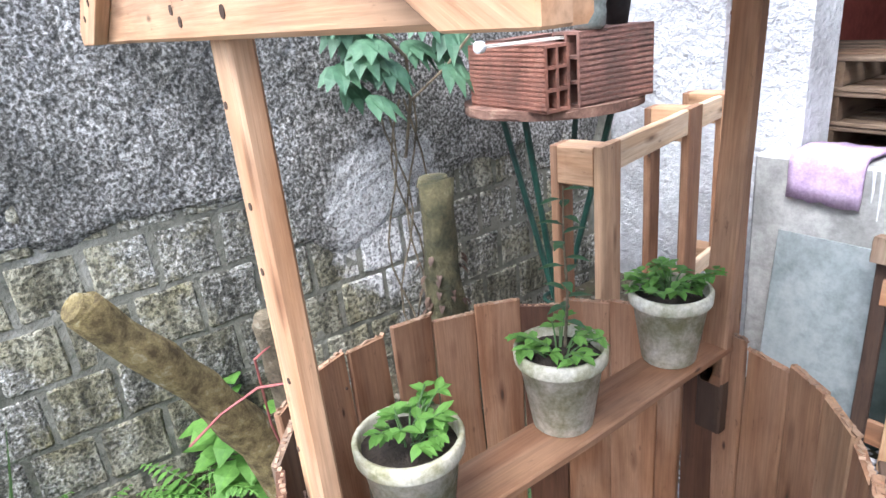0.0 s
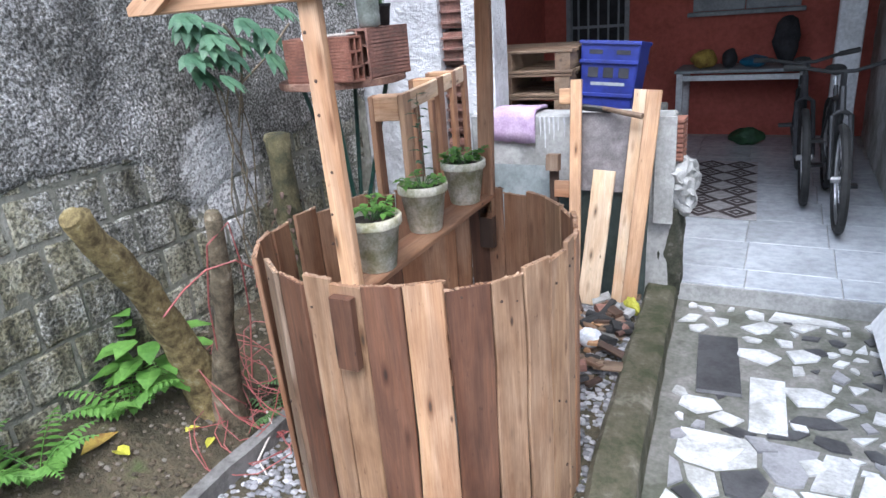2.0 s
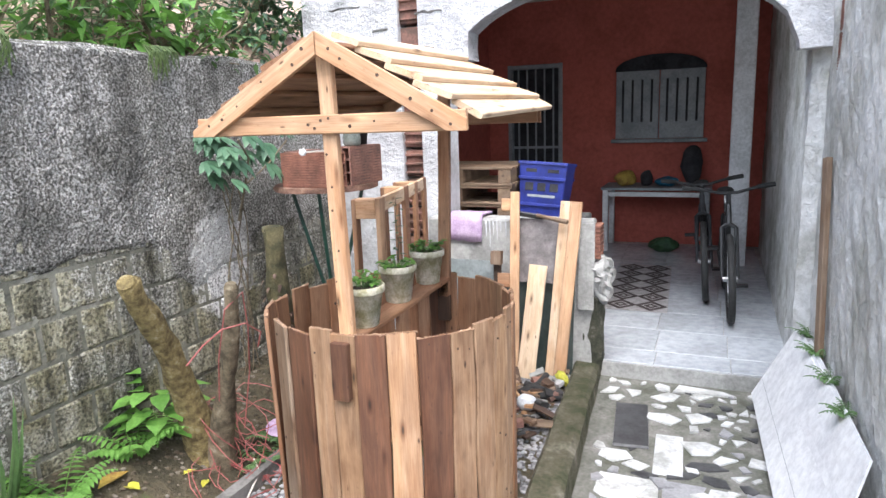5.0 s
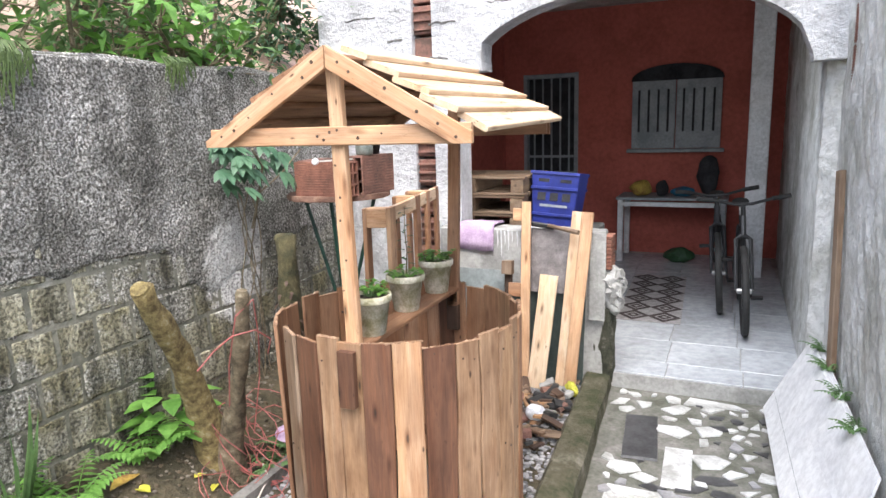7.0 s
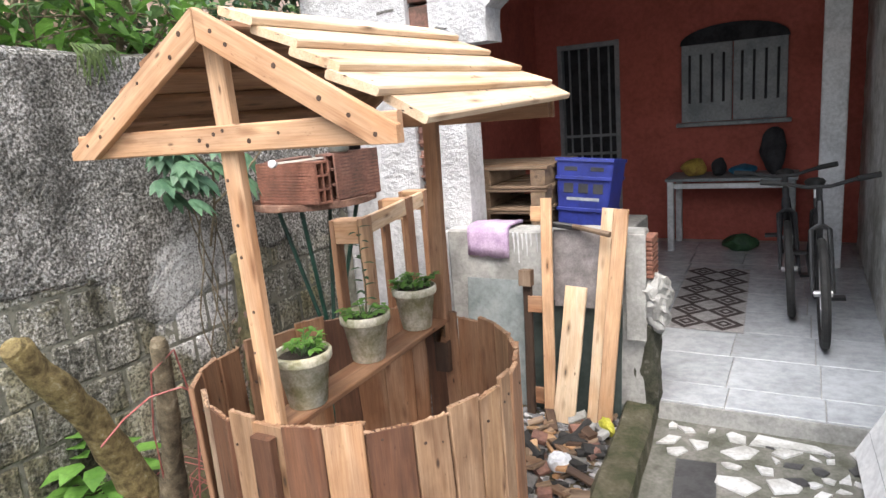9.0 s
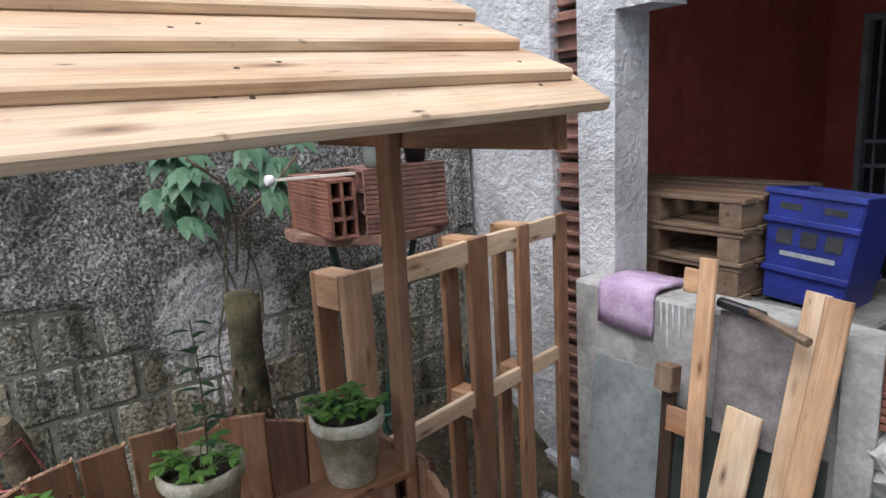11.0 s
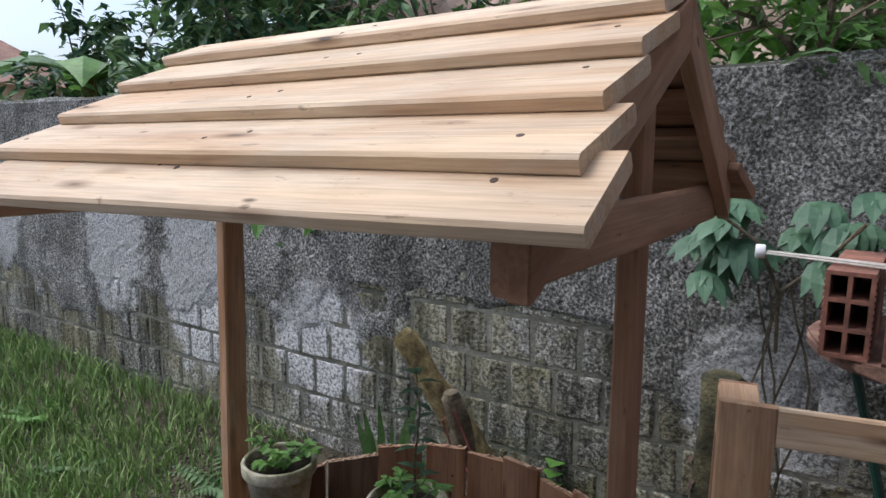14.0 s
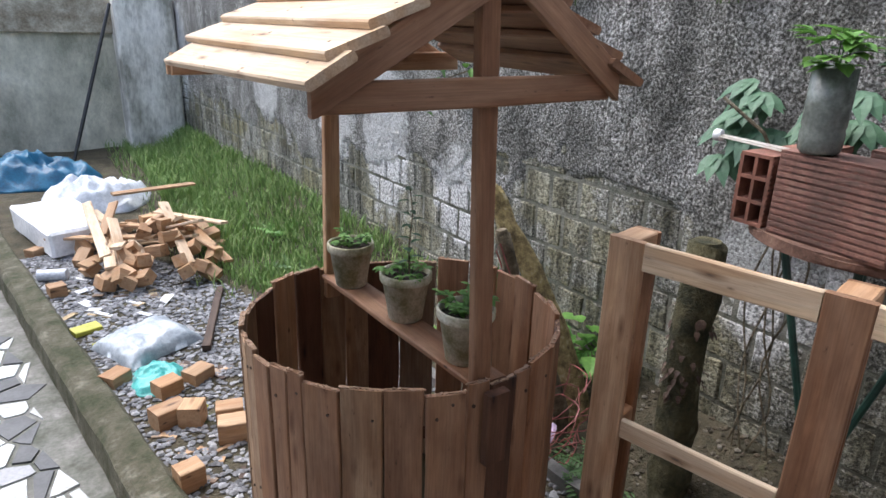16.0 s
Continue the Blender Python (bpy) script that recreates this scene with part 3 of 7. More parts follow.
def block_material():
    """Grey block with lichen, black algae and remains of whitewash, placed by the plan."""
    m, nt, b = shader("weathered_block", 0.95)
    vec, rndv = coords(nt, (1, 1, 1), True)
    big = noise_tex(nt, vec, 1.5, 6, 0.65)
    mid = noise_tex(nt, vec, 7.0, 6, 0.7)
    fine = noise_tex(nt, vec, 60.0, 3, 0.7)
    col = ramp(nt, mid, [(0.3, (0.11, 0.105, 0.08)), (0.46, (0.34, 0.32, 0.235)), (0.64, (0.58, 0.56, 0.46))])
    col = mixed(nt, "MIX", ramp(nt, big, [(0.44, (0, 0, 0)), (0.58, (0.65, 0.65, 0.65))]), col, (0.29, 0.26, 0.135))
    info = nt.nodes.new("ShaderNodeObjectInfo")
    col = mixed(nt, "MULTIPLY", 0.65, col, ramp(nt, info.outputs["Random"], [(0, (0.62, 0.62, 0.58)), (0.6, (0.95, 0.95, 0.9)), (1, (1.2, 1.2, 1.2))]))
    splash = noise_tex(nt, vec, 2.4, 5, 0.6)
    grain = noise_tex(nt, vec, 88, 4, 0.7)
    cast = ramp(nt, grain, [(0.37, (0.10, 0.10, 0.082)), (0.50, (0.36, 0.35, 0.30)), (0.63, (0.76, 0.75, 0.72))])
    col = mixed(nt, "MIX", ramp(nt, splash, [(0.47, (0, 0, 0)), (0.56, (0.9, 0.9, 0.9))]), col, cast)
    stv, _ = coords(nt, (4, 4, 0.55), True)
    col = mixed(nt, "MULTIPLY", 0.85, col, ramp(nt, noise_tex(nt, stv, 2.0, 5, 0.65), [(0.38, (0.14, 0.14, 0.12)), (0.58, (1, 1, 1))]))
    white = whitewash(nt, vec, mid)
    col = mixed(nt, "MIX", white, col, (0.76, 0.75, 0.74))
    col = mixed(nt, "MULTIPLY", 0.85, col, ramp(nt, fine, [(0.40, (0.2, 0.2, 0.19)), (0.56, (1.1, 1.1, 1.1))]))
    nt.links.new(col, b.inputs["Base Color"])
    relief(nt, b, fine, 0.9, 0.02)
    return m


BLOCK = block_material()


def roughcast_material():
    """Thrown cement: coarse grains, pale crests, dark damp streaks."""
    m, nt, b = shader("grey_roughcast", 0.95)
    vec, _ = coords(nt, (1, 1, 1), True)
    grain = noise_tex(nt, vec, 88, 4, 0.7)
    blot = noise_tex(nt, vec, 3.2, 5, 0.65)
    col = ramp(nt, grain, [(0.39, (0.075, 0.072, 0.062)), (0.50, (0.28, 0.268, 0.245)), (0.62, (0.78, 0.76, 0.74))])
    col = mixed(nt, "MULTIPLY", 0.9, col, ramp(nt, blot, [(0.34, (0.45, 0.46, 0.43)), (0.56, (1.05, 1.06, 1.05)), (0.7, (1.35, 1.37, 1.40))]))
    stv, _ = coords(nt, (3, 3, 0.5), True)
    col = mixed(nt, "MULTIPLY", 0.7, col, ramp(nt, noise_tex(nt, stv, 2.0, 5, 0.65), [(0.36, (0.35, 0.35, 0.34)), (0.56, (1, 1, 1))]))
    col = mixed(nt, "MIX", whitewash(nt, vec, noise_tex(nt, vec, 7.0, 6, 0.7)), col, mixed(nt, "MULTIPLY", 0.85, (0.80, 0.80, 0.79), ramp(nt, grain, [(0.40, (0.28, 0.27, 0.25)), (0.54, (1, 1, 1))])))
    nt.links.new(col, b.inputs["Base Color"])
    relief(nt, b, grain, 1.0, 0.03)
    return m


ROUGHCAST = roughcast_material()
block_me = []
for v in range(6):
    bm = bmesh.new()
    box(bm, 0, 0, 0, 0.05, 0.1915, 0.187, 0.014)
    bmesh.ops.subdivide_edges(bm, edges=[e for e in bm.edges if e.calc_length() > 0.12], cuts=3, use_grid_fill=True)
    soften(bm, 0.006, 12, v * 3.1)
    ob = part("block", bm, BLOCK, wall)
    block_me.append(ob.data)
    bpy.data.objects.remove(ob)
rnd = random.Random(11)
turn = math.degrees(math.atan(0.018))
z0 = 1.27 - 6 * ROW
far_v, far_f = [], []
for r in range(8):
    zc = z0 + ROW * (r + 0.5) - ROW
    y = -9.0 + (0.1 if r % 2 else 0.0) + 0.056
    while y + 0.1 < 1.64:
        yc = y + 0.0975
        m = pose(wall_x(yc) - 0.026 + rnd.uniform(-0.004, 0.004), yc, zc, rnd.uniform(-0.6, 0.6), rnd.uniform(-0.8, 0.8), turn)
        me = rnd.choice(block_me)
        if yc > -4.2:
            ob = new("block", me)
            ob.parent = wall
            ob.matrix_basis = m
        else:
            base = len(far_v)
            far_v += [m @ v.co for v in me.vertices]
            far_f += [[base + q for q in f.vertices] for f in me.polygons]
        y += 0.195
me = bpy.data.meshes.new("far_blocks")
me.from_pydata(far_v, [], far_f)
me.materials.append(BLOCK)
ob = new("far_blocks", me)
ob.parent = wall
tagged(ob, kind="stuff")
# roughcast top
bm = bmesh.new()
nz, nyy = 76, 440
zlow = 0.32
rows = []
for j in range(nyy + 1):
    y = -9.1 + 10.84 * j / nyy
    row = []
    for i in range(nz + 1):
        z = zlow + (WALL_TOP - zlow) * i / nz + (0.02 * noise.noise(Vector((y * 2.2, 0, 9))) if i in (0, nz) else 0)
        p = Vector((0, y * 26, z * 26))
        h = 0.010 + 0.007 * noise.noise(p * 2) + 0.004 * noise.noise(p * 0.5)
        # patches of thrown cement reach down over the blocks and thin out
        cover = (z - 1.27) * 3.0 + 1.25 * noise.noise(Vector((1.7, y * 1.5, z * 1.9))) + 0.8 * noise.noise(Vector((4.2, y * 6.0, z * 6.0))) + (0.45 if z > 1.3 else 0.05) + 0.9 * min(1.0, max(0.0, -0.6 - y))
        h -= 0.036 * min(1.0, max(0.0, 0.5 - 1.6 * cover))
        row.append(bm.verts.new((wall_x(y) + (h if 0 < i < nz else -0.03), y, z)))
    row.append(bm.verts.new((wall_x(y) - 0.19, y, WALL_TOP + 0.01 * noise.noise(Vector((y * 3, 2, 1))))))
    rows.append(row)
for a, b in zip(rows, rows[1:]):
    for k in range(nz + 1):
        bm.faces.new((a[k], a[k + 1], b[k + 1], b[k]))
part("roughcast", bm, ROUGHCAST, wall, kind="stuff")

# far wall with its corner column
far = thing("wall_south", pose(0, 0, 0), "weathered rendered wall at the end of the yard", "wall", kind="structure")
bm = bmesh.new()
box(bm, 3.4, -8.2, 0.75, 8.0, 0.2, 1.9)
FAR_RENDER = rough_mat("stained_far_render", (0.38, 0.37, 0.29), (0.74, 0.71, 0.58), (0.90, 0.87, 0.75), 2.2, 0.95, 0.9, 0.03, world_space=True, squash=(1, 1, 0.6), fine=14)
part("wall_core", bm, FAR_RENDER, far)
bm = bmesh.new()
box(bm, 3.4, -8.2, 1.9, 8.0, 0.34, 0.42, 0.02)
part("wall_beam", bm, rough_mat("brown_stained_beam", (0.24, 0.20, 0.14), (0.50, 0.45, 0.36), (0.66, 0.61, 0.5), 5, 0.95, 0.5, 0.02, world_space=True), far)
bm = bmesh.new()
box(bm, -0.84, -7.95, 1.05, 0.72, 0.4, 2.25, 0.03)
bmesh.ops.subdivide_edges(bm, edges=bm.edges, cuts=4, use_grid_fill=True)
soften(bm, 0.02, 5)
part("corner_column", bm, rough_mat("streaked_white_column", (0.34, 0.33, 0.28), (0.84, 0.82, 0.76), (0.90, 0.88, 0.83), 3.0, 0.9, 0.9, 0.03, world_space=True, squash=(1, 1, 0.4)), far)

# house front with the arch
house = thing("wall_north", pose(0, 0, 0), "whitewashed house front with an arched porch opening", "wall", kind="structure")
FY = 1.77


def arch_z(x):
    u = (x - 0.555) / 1.0
    return 2.18 + 0.445 * math.sqrt(max(0.0, 1 - u * u))


def front(outline, y0, y1):
    bm = bmesh.new()
    lo = [bm.verts.new((x, y0, z)) for x, z in outline]
    hi = [bm.verts.new((x, y1, z)) for x, z in outline]
    n = len(lo)
    bm.faces.new(lo)
    bm.faces.new(hi[::-1])
    for k in range(n):
        bm.faces.new((lo[k], lo[(k + 1) % n], hi[(k + 1) % n], hi[k]))
    return bm


arch = [(-0.41 + 1.965 * k / 30, arch_z(-0.41 + 1.965 * k / 30)) for k in range(31)]
bm = front([(-1.6, 0), (-0.85, 0), (-0.85, 3.9), (-1.6, 3.9)], FY, FY + 0.2)
part("front_pier", bm, WHITEWASH, house)
bm = front([(-0.70, 0), (-0.52, 0), (-0.51, 2.2), (-0.345, 2.2), (-0.352, 2.285)] + arch[1:] + [(1.56, 2.14), (1.72, 2.14), (1.95, 2.14), (1.95, 3.9), (-0.70, 3.9)], FY, FY + 0.2)
part("arch_wall", bm, WHITEWASH, house)
# strip of bare bricks between the two piers
bm = bmesh.new()
rnd = random.Random(2)
for k in range(16):
    z = 0.3 + 0.205 * k
    box(bm, -0.775, FY + 0.115 + rnd.uniform(-0.01, 0.01), z, 0.15, 0.15, 0.185, 0.006)
    if k < 10 or k == 11:
        for q in range(3):
            box(bm, -0.775, FY + 0.03, z - 0.06 + q * 0.06, 0.135, 0.03, 0.012)
part("bare_bricks", bm, TERRACOTTA_OLD, house)
bm = bmesh.new()
box(bm, -0.775, FY + 0.17, 2.0, 0.15, 0.05, 3.8)
part("mortar_strip", bm, GREY_CEMENT, house)
for cx, cz, w, h in ((-0.98, 2.43, 0.12, 0.02), (-0.15, 2.62, 0.3, 0.008), (-0.4, 2.78, 0.22, 0.007), (-1.1, 2.75, 0.3, 0.008), (1.2, 2.75, 0.25, 0.008), (-0.62, 2.52, 0.2, 0.018), (-1.25, 2.6, 0.25, 0.012), (-0.65, 2.3, 0.13, 0.016)):
    bm = bmesh.new()
    box(bm, cx, FY + 0.001, cz, w, 0.012, h * 0.7, 0.002)
    bmesh.ops.subdivide_edges(bm, edges=[e for e in bm.edges if e.calc_length() > 0.05], cuts=9, use_grid_fill=True)
    for v in bm.verts:
        v.co.z += 0.022 * noise.noise(Vector((v.co.x * 14, cz * 9, 2))) + 0.006 * noise.noise(v.co * 60)
    part("crack", bm, DARK_CEMENT, house)

# porch: side wall, back wall, ceiling
side_wall = thing("wall_east", pose(0, 0, 0), "stained whitewashed side wall of the porch", "wall", kind="structure")


def east_x(y):
    return 1.635 if y > 1.85 else 1.71 + 0.03 * (1.85 - y)


bm = bmesh.new()
nz, nyy = 30, 90
rows = []
for j in range(nyy + 1):
    y = -0.9 + 6.8 * j / nyy
    rows.append([bm.verts.new((east_x(y) + 0.014 * noise.noise(Vector((3, y * 14, i * 1.3))), y, 3.2 * i / nz)) for i in range(nz + 1)] + [bm.verts.new((east_x(y) + 0.25, y, 3.2))])
for a, b in zip(rows, rows[1:]):
    for k in range(nz + 1):
        bm.faces.new((a[k], a[k + 1], b[k + 1], b[k]))
bm.faces.new(rows[0])
STAINED = rough_mat("stained_whitewash", (0.38, 0.38, 0.34), (0.66, 0.67, 0.66), (0.76, 0.76, 0.75), 2.2, 0.9, 0.8, 0.025, world_space=True)
part("wall_face", bm, STAINED, side_wall)
bm = bmesh.new()
box(bm, 1.37, 4.75, 1.6, 0.19, 0.16, 2.75, 0.01)
part("porch_post", bm, WHITE_TRIM, side_wall)

back = thing("wall_back", pose(0, 0, 0), "red painted back wall of the porch", "wall", kind="structure")
bm = front([(-1.7, 0.1), (-1.29, 0.1), (-1.29, 2.42), (-0.63, 2.42), (-0.63, 0.1), (1.65, 0.1), (1.65, 3.2), (-1.7, 3.2)], 5.75, 5.9)
part("wall_face", bm, RED_WALL, back)
inner = thing("wall_inner_west", pose(0, 0, 0), "dark inner side wall of the porch", "wall", kind="structure")
bm = bmesh.new()
box(bm, -1.63, 3.87, 1.6, 0.15, 3.78, 3.2)
part("wall_face", bm, RED_WALL, inner)
ceiling = thing("ceiling", pose(0, 0, 0), "boarded porch ceiling, lightened to bounce light", "ceiling", kind="structure")
bm = bmesh.new()
box(bm, 0.05, 3.93, 3.22, 3.6, 3.9, 0.1)
for k in range(13):
    box(bm, 0.05, 2.12 + 0.3 * k, 3.155, 3.5, 0.27, 0.02)
part("ceiling_boards", bm, CEILING_M, ceiling)

# low wall of the porch
low = thing("wall_low", pose(0, 0, 0), "low cement wall at the porch with a broken end", "wall", kind="structure")
bm = bmesh.new()
box(bm, -0.07, FY - 0.015, 0.6, 1.12, 0.19, 1.15, 0.012)
bmesh.ops.subdivide_edges(bm, edges=bm.edges, cuts=6, use_grid_fill=True)
for v in bm.verts:
    if v.co.x > 0.4:
        v.co += noise.noise_vector(v.co * 9) * 0.03
soften(bm, 0.006, 8)
part("wall_face", bm, GREY_CEMENT, low)
bm = bmesh.new()
box(bm, 0.47, FY - 0.02, 0.44, 0.13, 0.17, 0.52, 0.02)
bmesh.ops.subdivide_edges(bm, edges=bm.edges, cuts=7, use_grid_fill=True)
soften(bm, 0.022, 9)
soften(bm, 0.014, 28)
part("broken_end", bm, rough_mat("mossy_dark_cement", (0.03, 0.035, 0.02), (0.085, 0.085, 0.06), (0.2, 0.19, 0.16), 14, 0.95, 0.9, 0.02), low, "dark mossy broken end")
bm = bmesh.new()
bmesh.ops.create_icosphere(bm, subdivisions=4, radius=1, matrix=Matrix.Translation((0.53, FY - 0.05, 0.80)) @ Matrix.Diagonal((0.075, 0.10, 0.15, 1)))
soften(bm, 0.035, 11)
soften(bm, 0.022, 30)
part("cement_lump", bm, GREY_CEMENT, low, "crumbling pale cement lump")
bm = bmesh.new()
for k in range(9):
    box(bm, 0.505, FY - 0.04, 0.95 + 0.024 * k, 0.05, 0.14, 0.018, 0.003)
box(bm, 0.50, FY - 0.035, 1.045, 0.045, 0.13, 0.21)
part("end_brick", bm, TERRACOTTA, low)

# ---- the wishing well ----
STAVE_TEXT = "12:p 12:p 13:b 13:P 14:b 12:p 12:p 12:p 8:p 10:w 8:w 6:w 13:w 13:p 12:w 13:w 8:w 10:b 7:w 14:w 13:w 13:b 13:w 13:w 13:w 13:w 14:w 14:w 17:g 15:b"
WX, WY, WR, WZ, RIM = -0.042, -0.018, 0.490, 0.195, 1.108
well = thing("wishing_well", pose(WX, WY, WZ), "wishing well of reclaimed pallet wood with a plank roof", "well")
rnd = random.Random(8)


def barrel_r(a):
    """The barrel is a little flat at the front post."""
    return WR - 0.024 * max(0.0, -math.sin(a)) ** 6


tones = {"p": STAVE_PALE, "b": STAVE_BROWN, "w": PINE_WARM, "l": PINE_PALE, "P": PINE, "g": GREY_WOOD}
# staves round the barrel: start angle, width in degrees, tone
STAVES = [tuple(q.split(":")) for q in STAVE_TEXT.split()]
a0 = -104.0
for k, (wd, tone) in enumerate(STAVES):
    wdeg = float(wd)
    am = radians(a0 + wdeg / 2)
    a0 += wdeg
    w = 2 * barrel_r(am) * math.sin(radians(wdeg / 2)) - 0.003
    out = Vector((math.cos(am), math.sin(am), 0))
    flare = 0.03 if 182 < math.degrees(am) % 360 < 222 else 0.0
    base = Vector((WX, WY, WZ)) + out * (barrel_r(am) + flare * 0.5 + rnd.uniform(-0.003, 0.003))
    top = base + out * flare * 0.6 + Vector((0, 0, RIM - WZ + rnd.uniform(-0.014, 0.014)))
    board("stave", base, top, w, 0.016, out, tones[tone], well, rough=0.005, seed=k)
    bm = bmesh.new()
    side = Vector((-out.y, out.x, 0))
    for q in range(9):
        p = top + side * (w * (q / 8 - 0.5) * 0.96) + out * rnd.uniform(-0.004, 0.004)
        box(bm, 0, 0, 0, rnd.uniform(0.006, 0.016), rnd.uniform(0.004, 0.011), rnd.uniform(0.002, 0.007), 0, Matrix.Translation(p - Vector((WX, WY, WZ))) @ Matrix.Rotation(am + math.pi / 2 + rnd.uniform(-0.4, 0.4), 4, "Z") @ Matrix.Rotation(rnd.uniform(-0.5, 0.5), 4, "Y"))
    part("splintered_edge", bm, SPLINTER, well, kind="stuff")
for z in (0.3,):
    bm = bmesh.new()
    n = 48
    rings = []
    for k in range(n):
        a = 2 * math.pi * k / n
        rings.append([bm.verts.new(((r) * math.cos(a), (r) * math.sin(a), z - WZ + dz)) for r, dz in ((WR - 0.011, 0), (WR - 0.028, 0), (WR - 0.028, 0.05), (WR - 0.011, 0.05))])
    for k in range(n):
        a, b = rings[k], rings[(k + 1) % n]
        for i in range(4):
            bm.faces.new((a[i], a[(i + 1) % 4], b[(i + 1) % 4], b[i]))
    part("inner_hoop", bm, STAVE_BROWN, well)

# posts, blocks under them, and the shelf that bears the pots
PF, PB, XR, XB = -0.462, 0.440, -0.020, 0.004
TIE_Z = 1.840
for y, s in ((PF, -1), (PB, 1)):
    top_x, foot_x = (XR, 0.0) if s < 0 else (0.028, -0.008)
    # The back post's darker pine carries the shade on that side.
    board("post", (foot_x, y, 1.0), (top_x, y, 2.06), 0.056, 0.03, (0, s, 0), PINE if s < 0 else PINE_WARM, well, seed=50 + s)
    rim_y = WY + s * (barrel_r(s * math.pi / 2) + 0.023)
    board("foot_block", (foot_x - 0.012, rim_y, 0.875), (foot_x - 0.012, rim_y, 1.085), 0.068, 0.03, (0, s, 0), STAVE_BROWN, well, seed=60)
board("inner_cleat", (-0.01, 0.44, 0.88), (-0.01, 0.44, 1.07), 0.06, 0.03, (0, -1, 0), DARK_WOOD, well)
board("shelf", (-0.012, -0.455, 1.085), (-0.03, 0.455, 1.085), 0.108, 0.02, (0, 0, 1), PINE_WARM, well, seed=3)

# roof: gable ties, rafters, eave beams, overlapping planks
APEX, FALL = 2.090, 0.562
LOW_EDGES = (0.594, 0.500, 0.383, 0.262, 0.141)


def rafter(d, y, xr, material, end):
    """A rafter from the apex to the tie's end, its foot cut level with the tie."""
    fall = max(FALL, (APEX - TIE_Z - 0.006) / end)
    top = [(0.002, APEX + 0.042), (end, APEX + 0.042 - fall * end)]
    foot_z = TIE_Z - 0.032
    drop = 0.074
    outline = [top[0], top[1], (end, foot_z), ((APEX + 0.042 - drop - foot_z) / fall, foot_z), (0.002, APEX + 0.042 - drop)]
    x = Vector((d, 0, -fall)).normalized()
    z = Vector((0, 1, 0))
    m = Matrix((x, z.cross(x), z)).transposed().to_4x4()
    m.translation = (xr + d * 0.27, y, APEX - 0.13)
    inv = m.inverted()
    bm = bmesh.new()
    rings = [[bm.verts.new(inv @ Vector((xr + d * px, y + dy, pz))) for px, pz in outline] for dy in (-0.01, 0.01)]
    bm.faces.new(rings[0])
    bm.faces.new(rings[1])
    for k in range(5):
        bm.faces.new((rings[0][k], rings[0][(k + 1) % 5], rings[1][(k + 1) % 5], rings[1][k]))
    bmesh.ops.bevel(bm, geom=list(bm.edges), offset=0.0015, segments=1, affect="EDGES")
    ob = part("rafter", bm, material, well)
    ob.matrix_basis = well.matrix_basis.inverted() @ m


down = Vector((1, 0, -FALL)).normalized()
for y, s in ((PF, -1), (PB, 1)):
    yy = y + s * 0.0255
    # Back gable in darker pine, its shade put into the colour.
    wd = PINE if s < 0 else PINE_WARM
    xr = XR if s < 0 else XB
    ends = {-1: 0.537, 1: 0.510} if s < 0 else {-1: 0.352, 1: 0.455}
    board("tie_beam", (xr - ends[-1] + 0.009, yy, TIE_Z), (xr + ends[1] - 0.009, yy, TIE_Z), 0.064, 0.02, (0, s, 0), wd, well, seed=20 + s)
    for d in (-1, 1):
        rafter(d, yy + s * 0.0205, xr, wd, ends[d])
BACK_ENDS = (0.556, 0.522, 0.512, 0.500, 0.495)
DRAWN_IN = (0.042, 0.012, 0.006, 0.010, 0.014)
for d in (-1, 1):
    nrm = Vector((d * -down.z, 0, down.x))
    dn = Vector((d * down.x, 0, down.z))
    for k in range(5):
        taper = 0.012 * (1 - k / 5)
        lie = (nrm - dn * (0.16 if k else 0.0)).normalized()
        low_edge = LOW_EDGES[k]
        wide = (0.112, 0.138, 0.138, 0.138, 0.105 if d > 0 else 0.08)[k]
        along = lie.cross(Vector((0, 1, 0))).normalized()
        along = along if along.dot(dn) > 0 else -along
        foot = Vector((XR, 0, APEX + 0.04)) + dn * low_edge + nrm * (0.003 if k == 0 else 0.021)
        c = foot - along * (wide / 2) + lie * 0.009
        ya, yb = (-0.425 if k == 0 and d > 0 else -0.475) + rnd.uniform(-0.018, 0.018), BACK_ENDS[k] + rnd.uniform(-0.006, 0.006) - (0.0 if d > 0 else 0.03)
        p0 = c + dn * (taper * 0.4)
        p1 = c - dn * DRAWN_IN[k] + Vector((XB - XR, 0, 0)) if d > 0 else Vector((XB + 0.74 * (c.x - XR), 0, c.z))
        # Left slope gets darker pine than the lit right one: shading through colour.
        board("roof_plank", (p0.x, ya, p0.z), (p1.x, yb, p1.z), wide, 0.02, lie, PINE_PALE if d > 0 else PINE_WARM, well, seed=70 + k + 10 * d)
        bm = bmesh.new()
        for yn in (PF - 0.02, PF + 0.02, 0.02, -0.02 + 0.1 * (k % 2), PB + 0.015):
            q = p0.lerp(p1, (yn - ya) / (yb - ya)) + along * rnd.uniform(-0.03, 0.03) + lie * 0.0095
            tube(bm, [(q.x, yn, q.z), (q.x + lie.x * 0.001, yn, q.z + lie.z * 0.001)], 0.004, 7)
        ob = part("nail_heads", bm, DARK_WOOD, kind="stuff")
        ob.parent = well
        ob.matrix_basis = well.matrix_basis.inverted()

